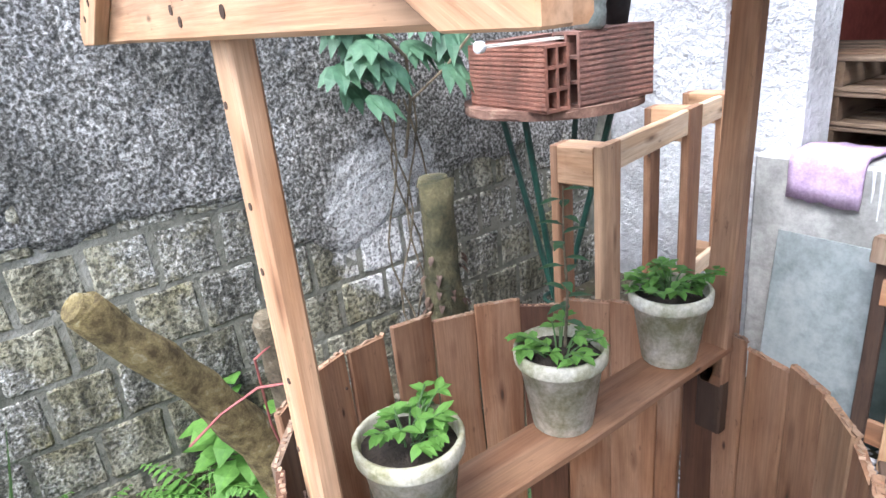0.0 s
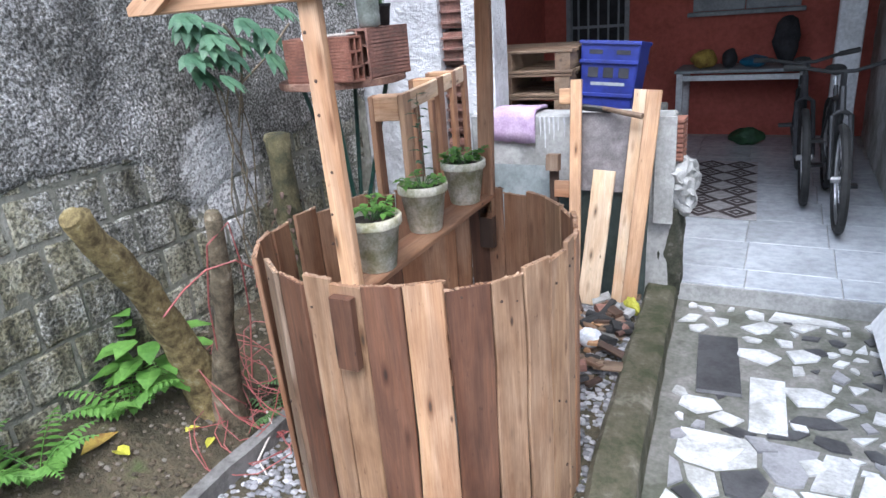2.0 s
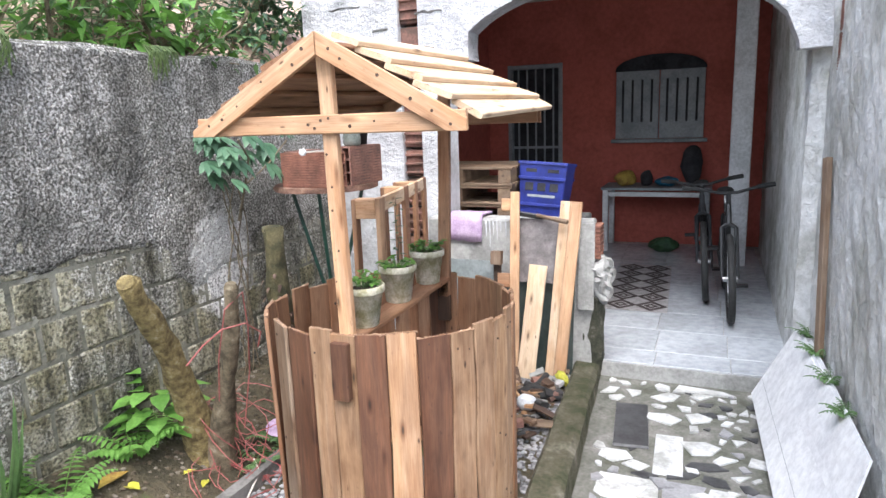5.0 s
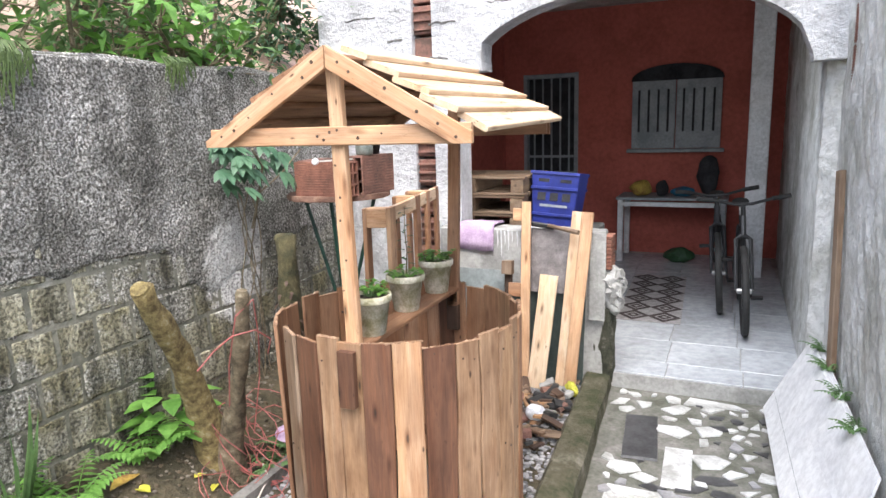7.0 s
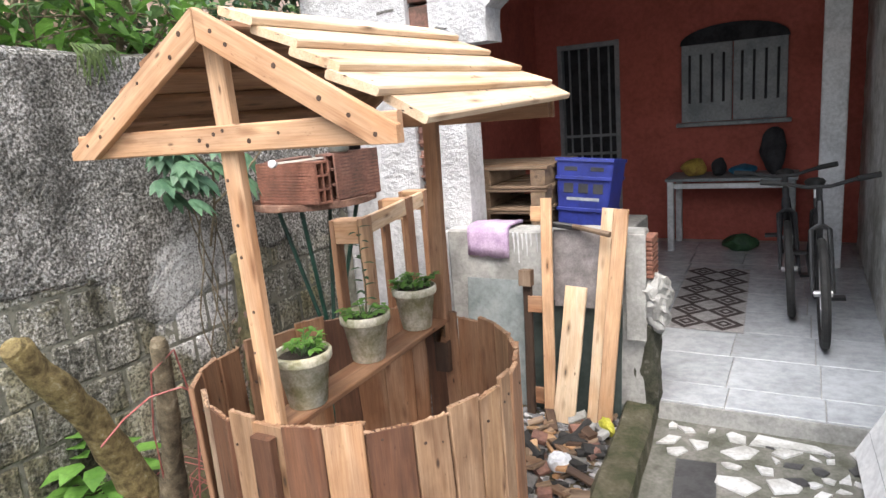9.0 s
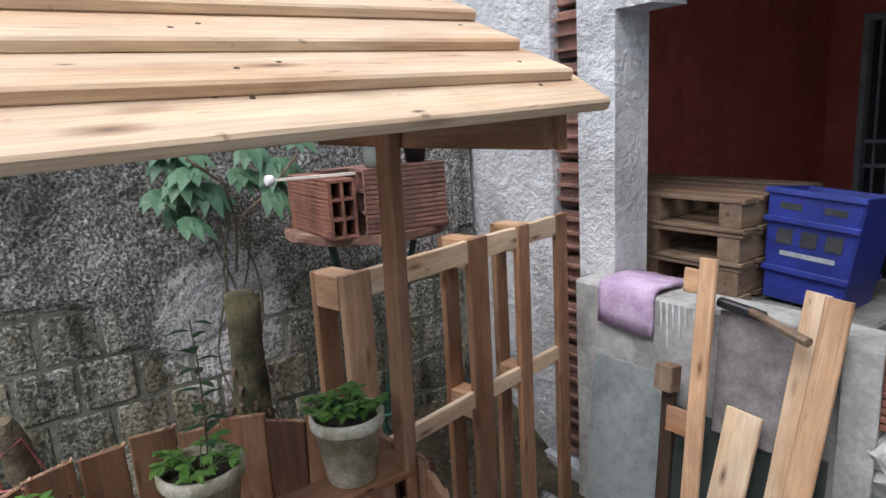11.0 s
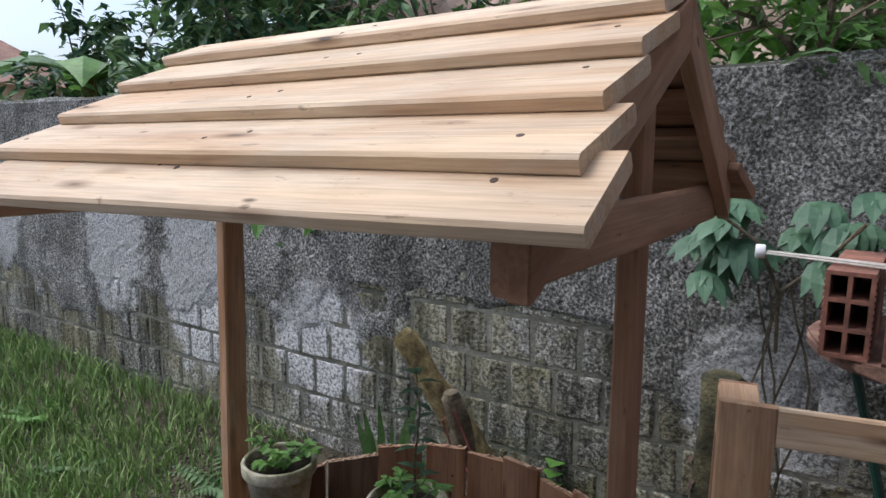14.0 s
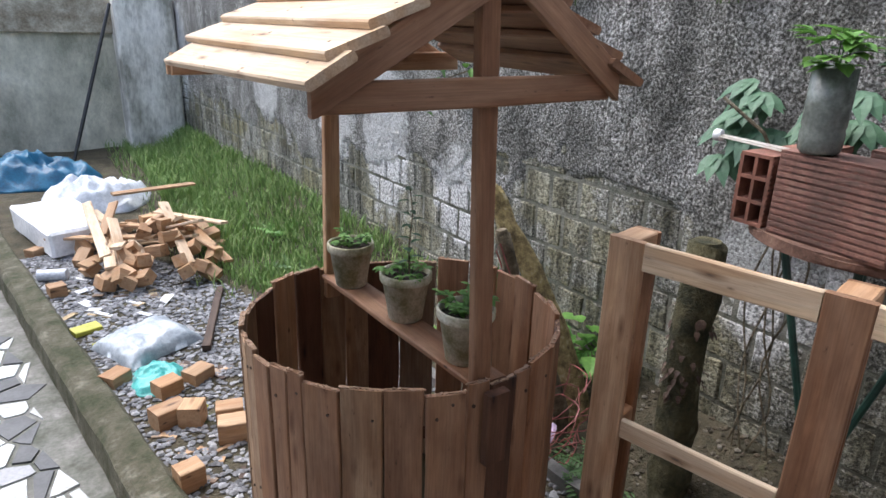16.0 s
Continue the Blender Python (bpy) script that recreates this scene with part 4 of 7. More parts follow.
# nails in the staves, the front tie and the front rafters
rnd = random.Random(19)
bm = bmesh.new()
a0 = -104.0
for wd, tone in STAVES:
    wdeg = float(wd)
    for da in (0.28, 0.7):
        for z in (0.34, 0.62, 1.05):
            if rnd.random() < 0.55:
                continue
            a = radians(a0 + wdeg * (da + rnd.uniform(-0.08, 0.08)))
            rr = barrel_r(a) + 0.007
            q = Vector((WX + rr * math.cos(a), WY + rr * math.sin(a), z + rnd.uniform(-0.03, 0.03)))
            out = Vector((math.cos(a), math.sin(a), 0))
            tube(bm, [q, q + out * 0.004], rnd.uniform(0.003, 0.006), 7)
    a0 += wdeg
ob = part("stave_nails", bm, DARK_WOOD, kind="stuff")
ob.parent = well
ob.matrix_basis = well.matrix_basis.inverted()
bm = bmesh.new()
fy = PF - 0.0355
for x in (-0.47, -0.43, -0.36, -0.06, -0.035, -0.01, 0.02, 0.10, 0.19, 0.38, 0.44):
    z = TIE_Z + rnd.uniform(-0.02, 0.02)
    if abs(x) < 0.3:
        tube(bm, [(XR + x, fy + 0.001, z), (XR + x, fy - 0.0012, z)], rnd.uniform(0.004, 0.0065), 7)
for d in (-1, 1):
    for s in (0.05, 0.09, 0.22, 0.33, 0.40, 0.46):
        z = APEX + 0.042 - FALL * s - 0.035 + rnd.uniform(-0.018, 0.018)
        tube(bm, [(XR + d * s, PF - 0.055, z), (XR + d * s, PF - 0.0572, z)], rnd.uniform(0.004, 0.007), 7)
for z in (1.22, 1.3, 1.41, 1.55, 1.63, 1.74):
    x = XR + rnd.uniform(-0.018, 0.018)
    tube(bm, [(x, PF - 0.014, z), (x, PF - 0.0163, z)], rnd.uniform(0.003, 0.005), 7)
ob = part("tie_nails", bm, DARK_WOOD, kind="stuff")
ob.parent = well
ob.matrix_basis = well.matrix_basis.inverted()

# ---- things on the well ----
def place(ob, m):
    ob.matrix_basis = m
    return ob


def flower_pot(x, y, seed):
    rnd = random.Random(seed)
    pot = thing("flower_pot", pose(x, y, 1.095, 0, 0, rnd.uniform(0, 360)), "mossy pale clay flower pot with soil, standing on the well shelf", "flower pot", "pots on the well shelf")
    bm = bmesh.new()
    lathe(bm, [(0.001, 0), (0.056, 0), (0.060, 0.004), (0.081, 0.135), (0.088, 0.137), (0.091, 0.142), (0.092, 0.164), (0.089, 0.168), (0.083, 0.168), (0.081, 0.16), (0.077, 0.13), (0.001, 0.128)], 32)
    part("pot_body", bm, POT, pot, smooth=True)
    bm = bmesh.new()
    lathe(bm, [(0.079, 0.147), (0.05, 0.152), (0.001, 0.155)], 20)
    soften(bm, 0.006, 30, seed)
    part("soil", bm, SOIL, pot)
    pot.scale = (0.89, 0.89, 0.93)
    return pot


def herb(parent_xyz, seed, n, spread, tall, size, material, label, name="herb_plant"):
    rnd = random.Random(seed)
    ob = thing(name, pose(*parent_xyz), label, "plant")
    bs, bl = bmesh.new(), bmesh.new()
    for k in range(n):
        a = rnd.uniform(0, 6.28)
        d = Vector((math.cos(a), math.sin(a), 0))
        lean = rnd.uniform(0.15, 1.0) * spread
        h = tall * rnd.uniform(0.5, 1.05)
        p0 = d * rnd.uniform(0, 0.02)
        p1 = p0 + d * lean * 0.5 + Vector((0, 0, h * 0.7))
        p2 = p0 + d * lean + Vector((0, 0, h))
        tube(bs, [p0, p1, p2], [0.002, 0.0016, 0.001], 5)
        for q in range(5):
            b = a + rnd.uniform(-1.6, 1.6)
            w = Vector((math.cos(b), math.sin(b), rnd.uniform(-0.1, 0.5)))
            leaf(bl, p1.lerp(p2, rnd.uniform(0.2, 1)), w, (0, 0, 1), size * rnd.uniform(0.7, 1.25), size * 0.62, 0.12, 0.25)
    part("stem", bs, LEAF_MID, ob)
    part("foliage", bl, material, ob)
    return ob


POTS = ((-0.012, -0.322, 1), (-0.036, 0.010, 2), (-0.040, 0.322, 3))
for x, y, sd in POTS:
    flower_pot(x, y, sd)
herb((-0.016, -0.322, 1.228), 4, 20, 0.07, 0.06, 0.027, LEAF_LIGHT, "bushy green herb growing in a clay pot")
herb((-0.036, 0.005, 1.228), 5, 18, 0.075, 0.05, 0.026, LEAF_LIGHT, "light green seedlings in a clay pot")
herb((-0.040, 0.322, 1.228), 6, 32, 0.085, 0.06, 0.027, LEAF_LIGHT, "dense green herb spilling over a clay pot")
rnd = random.Random(9)
sap = thing("sapling", pose(-0.040, 0.025, 1.24), "thin dark-leaved sapling in the middle pot", "plant")
bm = bmesh.new()
tube(bm, [(0, 0, 0), (0.006, 0.004, 0.1), (-0.004, 0.008, 0.2), (0.004, 0.002, 0.29)], [0.003, 0.0025, 0.002, 0.0012], 6)
part("stem", bm, BARK_GREY, sap)
bm = bmesh.new()
for k in range(17):
    a = k * 2.4
    leaf(bm, (0, 0.004, 0.05 + 0.0145 * k), (math.cos(a), math.sin(a), 0.35), (0, 0, 1), 0.045, 0.018, 0.1, 0.35)
part("foliage", bm, LEAF_DARK, sap)

# ---- upright pallet frame ----
FA, FB = Vector((-0.372, 0.50, 0)), Vector((-0.606, 1.60, 0))
fdir = (FB - FA).normalized()
fout = Vector((fdir.y, -fdir.x, 0))
fr = thing("standing_pallet", pose(FA.x, FA.y, 0.2), "upright frame of new pine pallet boards standing on edge", "pallet")


def fp(s, d, z):
    return FA + fdir * s - fout * d + Vector((0, 0, z))


for s, w in ((0.052, 0.10), (0.575, 0.10), (0.83, 0.075), (1.085, 0.075)):
    board("front_post", fp(s, 0.011, 0.2), fp(s, 0.011, 1.457), w, 0.024, fout, PINE if s < 0.3 else PINE_WARM, fr, seed=int(s * 50))
for s, w in ((0.04, 0.075), (0.575, 0.075), (0.86, 0.07)):
    board("back_post", fp(s, 0.138, 0.2), fp(s, 0.138, 1.452), w, 0.024, fout, PINE_WARM, fr, seed=int(s * 60))
    board("top_block", fp(s, 0.024, 1.405), fp(s, 0.126, 1.405), 0.075, 0.10, (0, 0, 1), PINE, fr, seed=int(s * 70))
    board("lower_block", fp(s, 0.024, 0.86), fp(s, 0.126, 0.86), 0.075, 0.09, (0, 0, 1), PINE, fr, seed=int(s * 90))
for z, sd in ((1.418, 1), (0.90, 2)):
    board("rail", fp(0.104, 0.012, z), fp(0.523, 0.012, z), 0.075 if sd == 1 else 0.06, 0.02, fout, PINE_PALE, fr, seed=sd)
    board("rail", fp(0.627, 0.012, z), fp(0.79, 0.012, z), 0.075 if sd == 1 else 0.06, 0.02, fout, PINE_PALE, fr, seed=sd + 4)
    board("rail", fp(0.87, 0.012, z), fp(1.045, 0.012, z), 0.075 if sd == 1 else 0.06, 0.02, fout, PINE_PALE, fr, seed=sd + 7)

# ---- plant stand with hollow bricks ----
SX, SY, SZ = -0.93, 0.90, 1.49
stand = thing("plant_stand", pose(SX, SY, 0.38), "round rotten board on crossed green steel legs", "plant stand")
bm = bmesh.new()
n = 40
out = []
for k in range(n):
    a = 2 * math.pi * k / n
    r = 0.30 + 0.014 * noise.noise(Vector((math.cos(a) * 3, math.sin(a) * 3, 2)))
    out.append((r * math.cos(a), r * math.sin(a)))
prism(bm, out, SZ - 0.38 - 0.03, SZ - 0.38)
bmesh.ops.bevel(bm, geom=[e for e in bm.edges if abs(e.verts[0].co.z - e.verts[1].co.z) < 0.001], offset=0.008, segments=2, affect="EDGES")
part("round_top", bm, BOARD_BROWN, stand)
for a in (20, 110, 200, 290):
    c, s = math.cos(radians(a)), math.sin(radians(a))
    bm = bmesh.new()
    tube(bm, [(0.21 * c, 0.21 * s, SZ - 0.41), (0.02 * c, 0.02 * s, 0.36), (-0.13 * c, -0.13 * s, 0.0)], 0.011, 8)
    part("leg", bm, GREEN_STEEL, stand)
bm = bmesh.new()
tube(bm, [(0.055 * math.cos(k * 0.4), 0.055 * math.sin(k * 0.4), 0.36) for k in range(17)], 0.008, 6)
part("leg_ring", bm, GREEN_STEEL, stand)


def hollow_brick(m, length, depth, height, material, label):
    """Extruded clay brick along local x, with ribbed sides and six holes through it."""
    ob = thing("hollow_brick", m, label, "brick", "bricks on the plant stand")
    bm = bmesh.new()
    wall_t = 0.009
    for z in (wall_t / 2, height / 3, 2 * height / 3, height - wall_t / 2):
        box(bm, 0, 0, z, length, depth, wall_t)
    for y in (-depth / 2 + wall_t / 2, 0, depth / 2 - wall_t / 2):
        box(bm, 0, y, height / 2, length - 0.001, wall_t, height - 0.002)
    part("brick_body", bm, material, ob)
    bm = bmesh.new()
    for k in range(13):
        z = 0.012 + (height - 0.024) * k / 12
        for s in (-1, 1):
            box(bm, 0, s * (depth / 2 + 0.0012), z, length - 0.004, 0.003, (height / 13) * 0.55)
    part("ribs", bm, material, ob)
    return ob


hollow_brick(pose(-0.875, 0.695, SZ, 0, 0, -3), 0.37, 0.092, 0.19, TERRACOTTA, "new red hollow clay brick on a plant stand")
hollow_brick(pose(-0.715, 0.91, SZ, 0, 0, 84), 0.30, 0.115, 0.215, TERRACOTTA_OLD, "weathered brown hollow clay brick on a plant stand")
hollow_brick(pose(-1.10, 0.93, SZ, 0, 0, 92), 0.26, 0.09, 0.19, TERRACOTTA_OLD, "weathered hollow clay brick at the back of a plant stand")
bun = thing("rod_bundle", pose(-0.80, 0.60, SZ + 0.178), "bundle of thin rods with a white plastic cap", "rod bundle")
for k in range(5):
    bm = bmesh.new()
    tube(bm, [(-0.012 + 0.006 * k, -0.10, 0.022 + 0.004 * (k % 2)), (0.03 + 0.012 * k, 0.24, 0.018 + 0.004 * (k % 2))], 0.0022, 6)
    part("rod", bm, PALE_WIRE, bun)
bm = bmesh.new()
lathe(bm, [(0.001, 0), (0.015, 0), (0.017, 0.003), (0.017, 0.02), (0.015, 0.022), (0.001, 0.022)], 18, pose(0.0, -0.095, 0.024, 90, 0, 6))
part("cap", bm, WHITE_SHEET, bun, "white plastic cap", smooth=True)

bot = thing("bottle_planter", pose(-0.70, 0.83, SZ + 0.216), "cut clear plastic bottle used as a planter on a brick", "planter")
bm = bmesh.new()
lathe(bm, [(0.001, 0), (0.04, 0.0), (0.048, 0.01), (0.05, 0.05), (0.047, 0.06), (0.05, 0.07), (0.05, 0.2), (0.047, 0.2), (0.047, 0.15), (0.001, 0.15)], 24)
part("bottle_body", bm, GLASSY, bot, smooth=True)
bot = thing("small_pot", pose(-0.74, 1.0, SZ + 0.216), "small black plastic nursery pot on a brick", "flower pot")
bm = bmesh.new()
lathe(bm, [(0.001, 0), (0.032, 0), (0.044, 0.08), (0.048, 0.082), (0.048, 0.095), (0.043, 0.095), (0.041, 0.075), (0.001, 0.075)], 20)
part("pot_body", bm, RUBBER, bot, smooth=True)
herb((-0.70, 0.83, SZ + 0.36), 21, 9, 0.06, 0.14, 0.07, LEAF_LIGHT, "young light green fern in a bottle planter", "fern_plant")
herb((-0.74, 1.0, SZ + 0.29), 22, 9, 0.05, 0.20, 0.06, LEAF_DARK, "dark green seedling in a small black pot")

# ---- climbing plant on the wall ----
vine = thing("climbing_plant", pose(wall_x(0.5) + 0.06, 0.50, 0.42), "lobed-leaved climbing plant growing up the block wall", "plant")
rnd = random.Random(31)
bm = bmesh.new()
for k in range(5):
    x, y, z, pts = 0.02 + 0.02 * k, 0.02 * k, 0.0, []
    for q in range(12):
        pts.append((0.03 + 0.015 * math.sin(q + k), 0.03 * k - 0.06 + 0.04 * math.sin(q * 0.8 + k * 2), 0.1 * q))
    tube(bm, pts, 0.004, 5)
tube(bm, [(0.05, 0, 0.9), (0.12, 0.0, 1.1), (0.2, -0.05, 1.25), (0.25, -0.18, 1.35)], 0.006, 6)
tube(bm, [(0.12, 0, 1.1), (0.2, 0.1, 1.2), (0.27, 0.2, 1.33)], 0.005, 6)
part("stem", bm, BARK_GREY, vine)
bm = bmesh.new()
for k in range(22):
    c = Vector((0.11 + rnd.uniform(-0.06, 0.09), rnd.uniform(-0.24, 0.22), 1.27 + rnd.uniform(-0.12, 0.14)))
    base = rnd.uniform(-0.9, 0.9)
    droop = rnd.uniform(0.2, 0.7)
    for q in range(5):
        a = base - 1.0 + 0.5 * q
        leaf(bm, c, (math.cos(a), math.sin(a), -0.35), (0.3, 0, 1), 0.135 * (1.0 - 0.12 * abs(q - 2)), 0.056, 0.06, droop)
part("foliage", bm, leafy("greyish_vine_leaf", (0.04, 0.11, 0.06), (0.10, 0.20, 0.11), 0.2), vine)

# ---- stumps, wires and small plants along the wall ----
st = thing("tree_stump", pose(-1.02, -0.16, 0.26), "leaning sawn trunk with lichen-covered yellow bark", "tree stump")
bm = bmesh.new()
tube(bm, [(0.0, 0.02, -0.1), (-0.0, -0.02, 0.12), (0.03, -0.12, 0.42), (0.08, -0.25, 0.68), (0.13, -0.37, 0.86), (0.162, -0.465, 1.01)], [0.125, 0.09, 0.064, 0.052, 0.046, 0.043], 16)
bmesh.ops.subdivide_edges(bm, edges=bm.edges, cuts=2, use_grid_fill=True)
soften(bm, 0.016, 11)
part("trunk", bm, BARK, st, smooth=True)
bm = bmesh.new()
tube(bm, [(0.16, -0.46, 1.005), (0.166, -0.476, 1.022)], [0.041, 0.034], 14)
part("sawn_end", bm, BARK, st)
bm = bmesh.new()
tube(bm, [(0.1, -0.27, 0.66), (0.125, -0.33, 0.75)], [0.012, 0.004], 8, squash=0.4)
part("bark_scar", bm, CUT_WOOD, st)
st = thing("tree_stump", pose(-0.97, -0.16, 0.30), "grey sawn stump leaning out and wound with red wire", "tree stump")
bm = bmesh.new()
tube(bm, [(0.0, 0.0, -0.1), (0.05, -0.01, 0.1), (0.17, -0.06, 0.42), (0.26, -0.10, 0.68), (0.31, -0.13, 0.89)], [0.09, 0.06, 0.042, 0.034, 0.03], 14)
bmesh.ops.subdivide_edges(bm, edges=bm.edges, cuts=2, use_grid_fill=True)
soften(bm, 0.016, 16, 3)
part("trunk", bm, BARK_GREY, st, smooth=True)
bm = bmesh.new()
tube(bm, [(0.309, -0.13, 0.885), (0.312, -0.132, 0.905)], [0.029, 0.022], 12)
part("sawn_end", bm, BARK_GREY, st)
MOSS_BARK = rough_mat("mossy_bark", (0.04, 0.04, 0.018), (0.12, 0.105, 0.05), (0.22, 0.2, 0.12), 11, 0.95, 0.9, 0.02)
st = thing("tree_stump", pose(-0.97, 0.41, 0.28), "upright moss-covered sawn stump by the wall", "tree stump")
bm = bmesh.new()
tube(bm, [(0, 0, -0.1), (0, 0, 0.2), (0.01, 0, 0.6), (0.0, 0.0, 1.02)], [0.085, 0.07, 0.062, 0.06], 14)
bmesh.ops.subdivide_edges(bm, edges=bm.edges, cuts=3, use_grid_fill=True)
soften(bm, 0.026, 12, 7)
part("trunk", bm, MOSS_BARK, st, smooth=True)
bm = bmesh.new()
tube(bm, [(0.0, 0.0, 1.01), (0.0, 0.0, 1.035)], [0.056, 0.046], 12)
part("sawn_end", bm, MOSS_BARK, st)
bm = bmesh.new()
rnd = random.Random(70)
for k in range(60):
    a, z = rnd.uniform(0, 6.28), rnd.uniform(0.45, 0.8)
    leaf(bm, (0.065 * math.cos(a), 0.065 * math.sin(a), z), (math.cos(a), math.sin(a), -0.5), (0, 0, 1), 0.035, 0.02, 0.1, 0.5)
part("dead_leaves", bm, DARK_WOOD, st)

wire = thing("wire_tangle", pose(-0.92, -0.1, 0.36), "tangle of thin red plastic wire round a stump", "wire")
rnd = random.Random(41)
for k in range(9):
    bm = bmesh.new()
    pts = []
    c = Vector((rnd.uniform(-0.12, 0.22), rnd.uniform(-0.2, 0.25), 0))
    r = rnd.uniform(0.07, 0.2)
    for q in range(26):
        a = q * 0.42 + k
        h = 0.02 + (0.26 * abs(math.sin(q * 0.17 + k)) if k < 4 else 0.03 * math.sin(q + k) ** 2)
        x, y = c.x + r * math.cos(a) * (1 + 0.2 * math.sin(q)), c.y + r * 0.8 * math.sin(a)
        g = yard_height(-0.92 + x, -0.1 + y) - 0.36
        pts.append((x, y, max(g + 0.008, g + h)))
    tube(bm, pts, 0.0022, 5)
    part("strand", bm, RED_WIRE, wire)
bm = bmesh.new()
tube(bm, [(0.0, -0.12, 0.0), (0.08, -0.14, 0.25), (0.16, -0.2, 0.5), (0.25, -0.23, 0.74), (0.29, -0.16, 0.8), (0.25, -0.1, 0.62), (0.2, -0.06, 0.4), (0.12, -0.04, 0.1)], 0.0032, 5)
part("strand", bm, RED_WIRE, wire)
bm = bmesh.new()
tube(bm, [(0.18, -0.4, 0.55), (0.2, -0.32, 0.61), (0.22, -0.23, 0.65), (0.28, -0.15, 0.66), (0.3, -0.08, 0.6), (0.26, -0.06, 0.52)], 0.0036, 5)
part("strand", bm, RED_WIRE, wire)
bm = bmesh.new()
tube(bm, [(0.12, 0.0, -0.08), (0.2, -0.06, -0.1), (0.24, -0.2, -0.14), (0.32, -0.24, -0.17), (0.34, -0.32, -0.17)], 0.0045, 5)
part("string", bm, PALE_WIRE, wire)


def frond(bm, base, way, length, width, pairs=11):
    """One fern frond: a bowed rib with paired leaflets."""
    way = Vector(way).normalized()
    flat = Vector((way.x, way.y, 0)).normalized()
    side = Vector((-flat.y, flat.x, 0))
    base = Vector(base)
    pts = [base + way * (length * s) - Vector((0, 0, length * 0.45 * s * s)) for s in (k / pairs for k in range(pairs + 1))]
    tube(bm, pts, 0.0018, 4)
    for k in range(1, pairs + 1):
        s = k / pairs
        w = width * (1.1 - s) * min(1, s * 5)
        for d in (-1, 1):
            leaf(bm, pts[k], side * d + flat * 0.45 - Vector((0, 0, 0.15)), (0, 0, 1), w, w * 0.36 + 0.004, 0.08, 0.2)


def fern(x, y, n, length, seed, material, broad=0):
    rnd = random.Random(seed)
    ob = thing("fern", pose(x, y, yard_height(x, y) - 0.005), "bright green fern growing in the bed by the wall", "fern", "ferns in the yard")
    bm = bmesh.new()
    for k in range(n):
        a = 2 * math.pi * k / n + rnd.uniform(-0.4, 0.4)
        frond(bm, (0, 0, 0), (math.cos(a), math.sin(a), rnd.uniform(0.7, 1.3)), length * rnd.uniform(0.7, 1.1), length * 0.22)
    part("fronds", bm, material, ob)
    if broad:
        bm = bmesh.new()
        for k in range(broad):
            a = rnd.uniform(0, 6.28)
            p = Vector((0.1 * math.cos(a), 0.1 * math.sin(a), rnd.uniform(0.08, 0.3)))
            leaf(bm, p, (math.cos(a), math.sin(a), 0.2), (0, 0, 1), rnd.uniform(0.1, 0.15), rnd.uniform(0.08, 0.1), 0.08, 0.4)
        part("broad_leaves", bm, material, ob)
    return ob


fern(-1.20, -0.24, 6, 0.30, 1, LEAF_LIGHT, 28)
fern(-1.19, -0.42, 9, 0.40, 2, LEAF_LIGHT)
fern(-0.80, -0.02, 7, 0.26, 13, LEAF_MID)
fern(-1.16, -0.80, 8, 0.40, 3, LEAF_LIGHT)
fern(-1.24, -1.0, 8, 0.38, 4, LEAF_LIGHT)
fern(-0.95, -1.02, 7, 0.30, 12, LEAF_LIGHT)
fern(-0.72, 0.26, 9, 0.34, 5, LEAF_MID)
fern(-0.70, 0.40, 7, 0.28, 6, LEAF_MID)
fern(-0.86, 0.15, 7, 0.22, 7, LEAF_MID)
fern(-0.55, -1.9, 8, 0.26, 8, LEAF_LIGHT)
fern(-0.95, -1.75, 9, 0.4, 9, LEAF_MID)
fern(-0.72, -2.7, 8, 0.30, 10, LEAF_MID)
fern(-0.85, -3.4, 8, 0.34, 11, LEAF_LIGHT)

blade = thing("broad_leaf_plant", pose(-1.22, -1.02, 0.40), "long upright strap leaves by the wall", "plant")
bm = bmesh.new()
for k in range(6):
    a = 0.5 * k - 0.6
    leaf(bm, (0.02 * math.cos(a), 0.02 * math.sin(a), 0), (0.22 * math.cos(a), 0.35 * math.sin(a) + 0.12, 1), (0.2, 1, 0), 0.38 + 0.06 * (k % 3), 0.05, 0.1, 0.12)
part("foliage", bm, LEAF_MID, blade)

rnd = random.Random(51)
for x, y, r, mt, lb in ((-1.12, -0.60, 0.075, DRY_LEAF, "large dry brown leaf on the earth"), (-1.05, -0.58, 0.05, YELLOW, "fallen yellow leaf on the earth"), (-0.98, -0.33, 0.035, YELLOW, "fallen yellow leaf on the earth"), (-0.90, -0.32, 0.035, YELLOW, "fallen yellow leaf on the earth"), (-0.62, -0.5, 0.03, DRY_LEAF, "small dry leaf on the earth"), (-0.9, -0.8, 0.03, DRY_LEAF, "small dry leaf on the earth")):
    ob = thing("fallen_leaf", pose(x, y, yard_height(x, y) + 0.006, 0, 0, rnd.uniform(0, 360)), lb, "leaf", "fallen leaves")
    bm = bmesh.new()
    leaf(bm, (-r, 0, 0), (1, 0, 0.1), (0, 0, 1), 2 * r, r * 1.1, 0.2, 0.1)
    part("blade", bm, mt, ob)
shoe = thing("sandal_sole", pose(-0.72, 0.02, 0.40, 60, 0, 40), "pale pink rubber sole lying by the stump", "sole")
bm = bmesh.new()
prism(bm, [(0.055 * math.cos(a) * 1.3, 0.045 * math.sin(a)) for a in (2 * math.pi * k / 16 for k in range(16))], 0, 0.014)
part("sole", bm, LILAC, shoe)
edge = thing("bed_edging", pose(0, 0, 0), "narrow concrete edging of the planting bed", "edging", kind="structure")
bm = bmesh.new()
rows = []
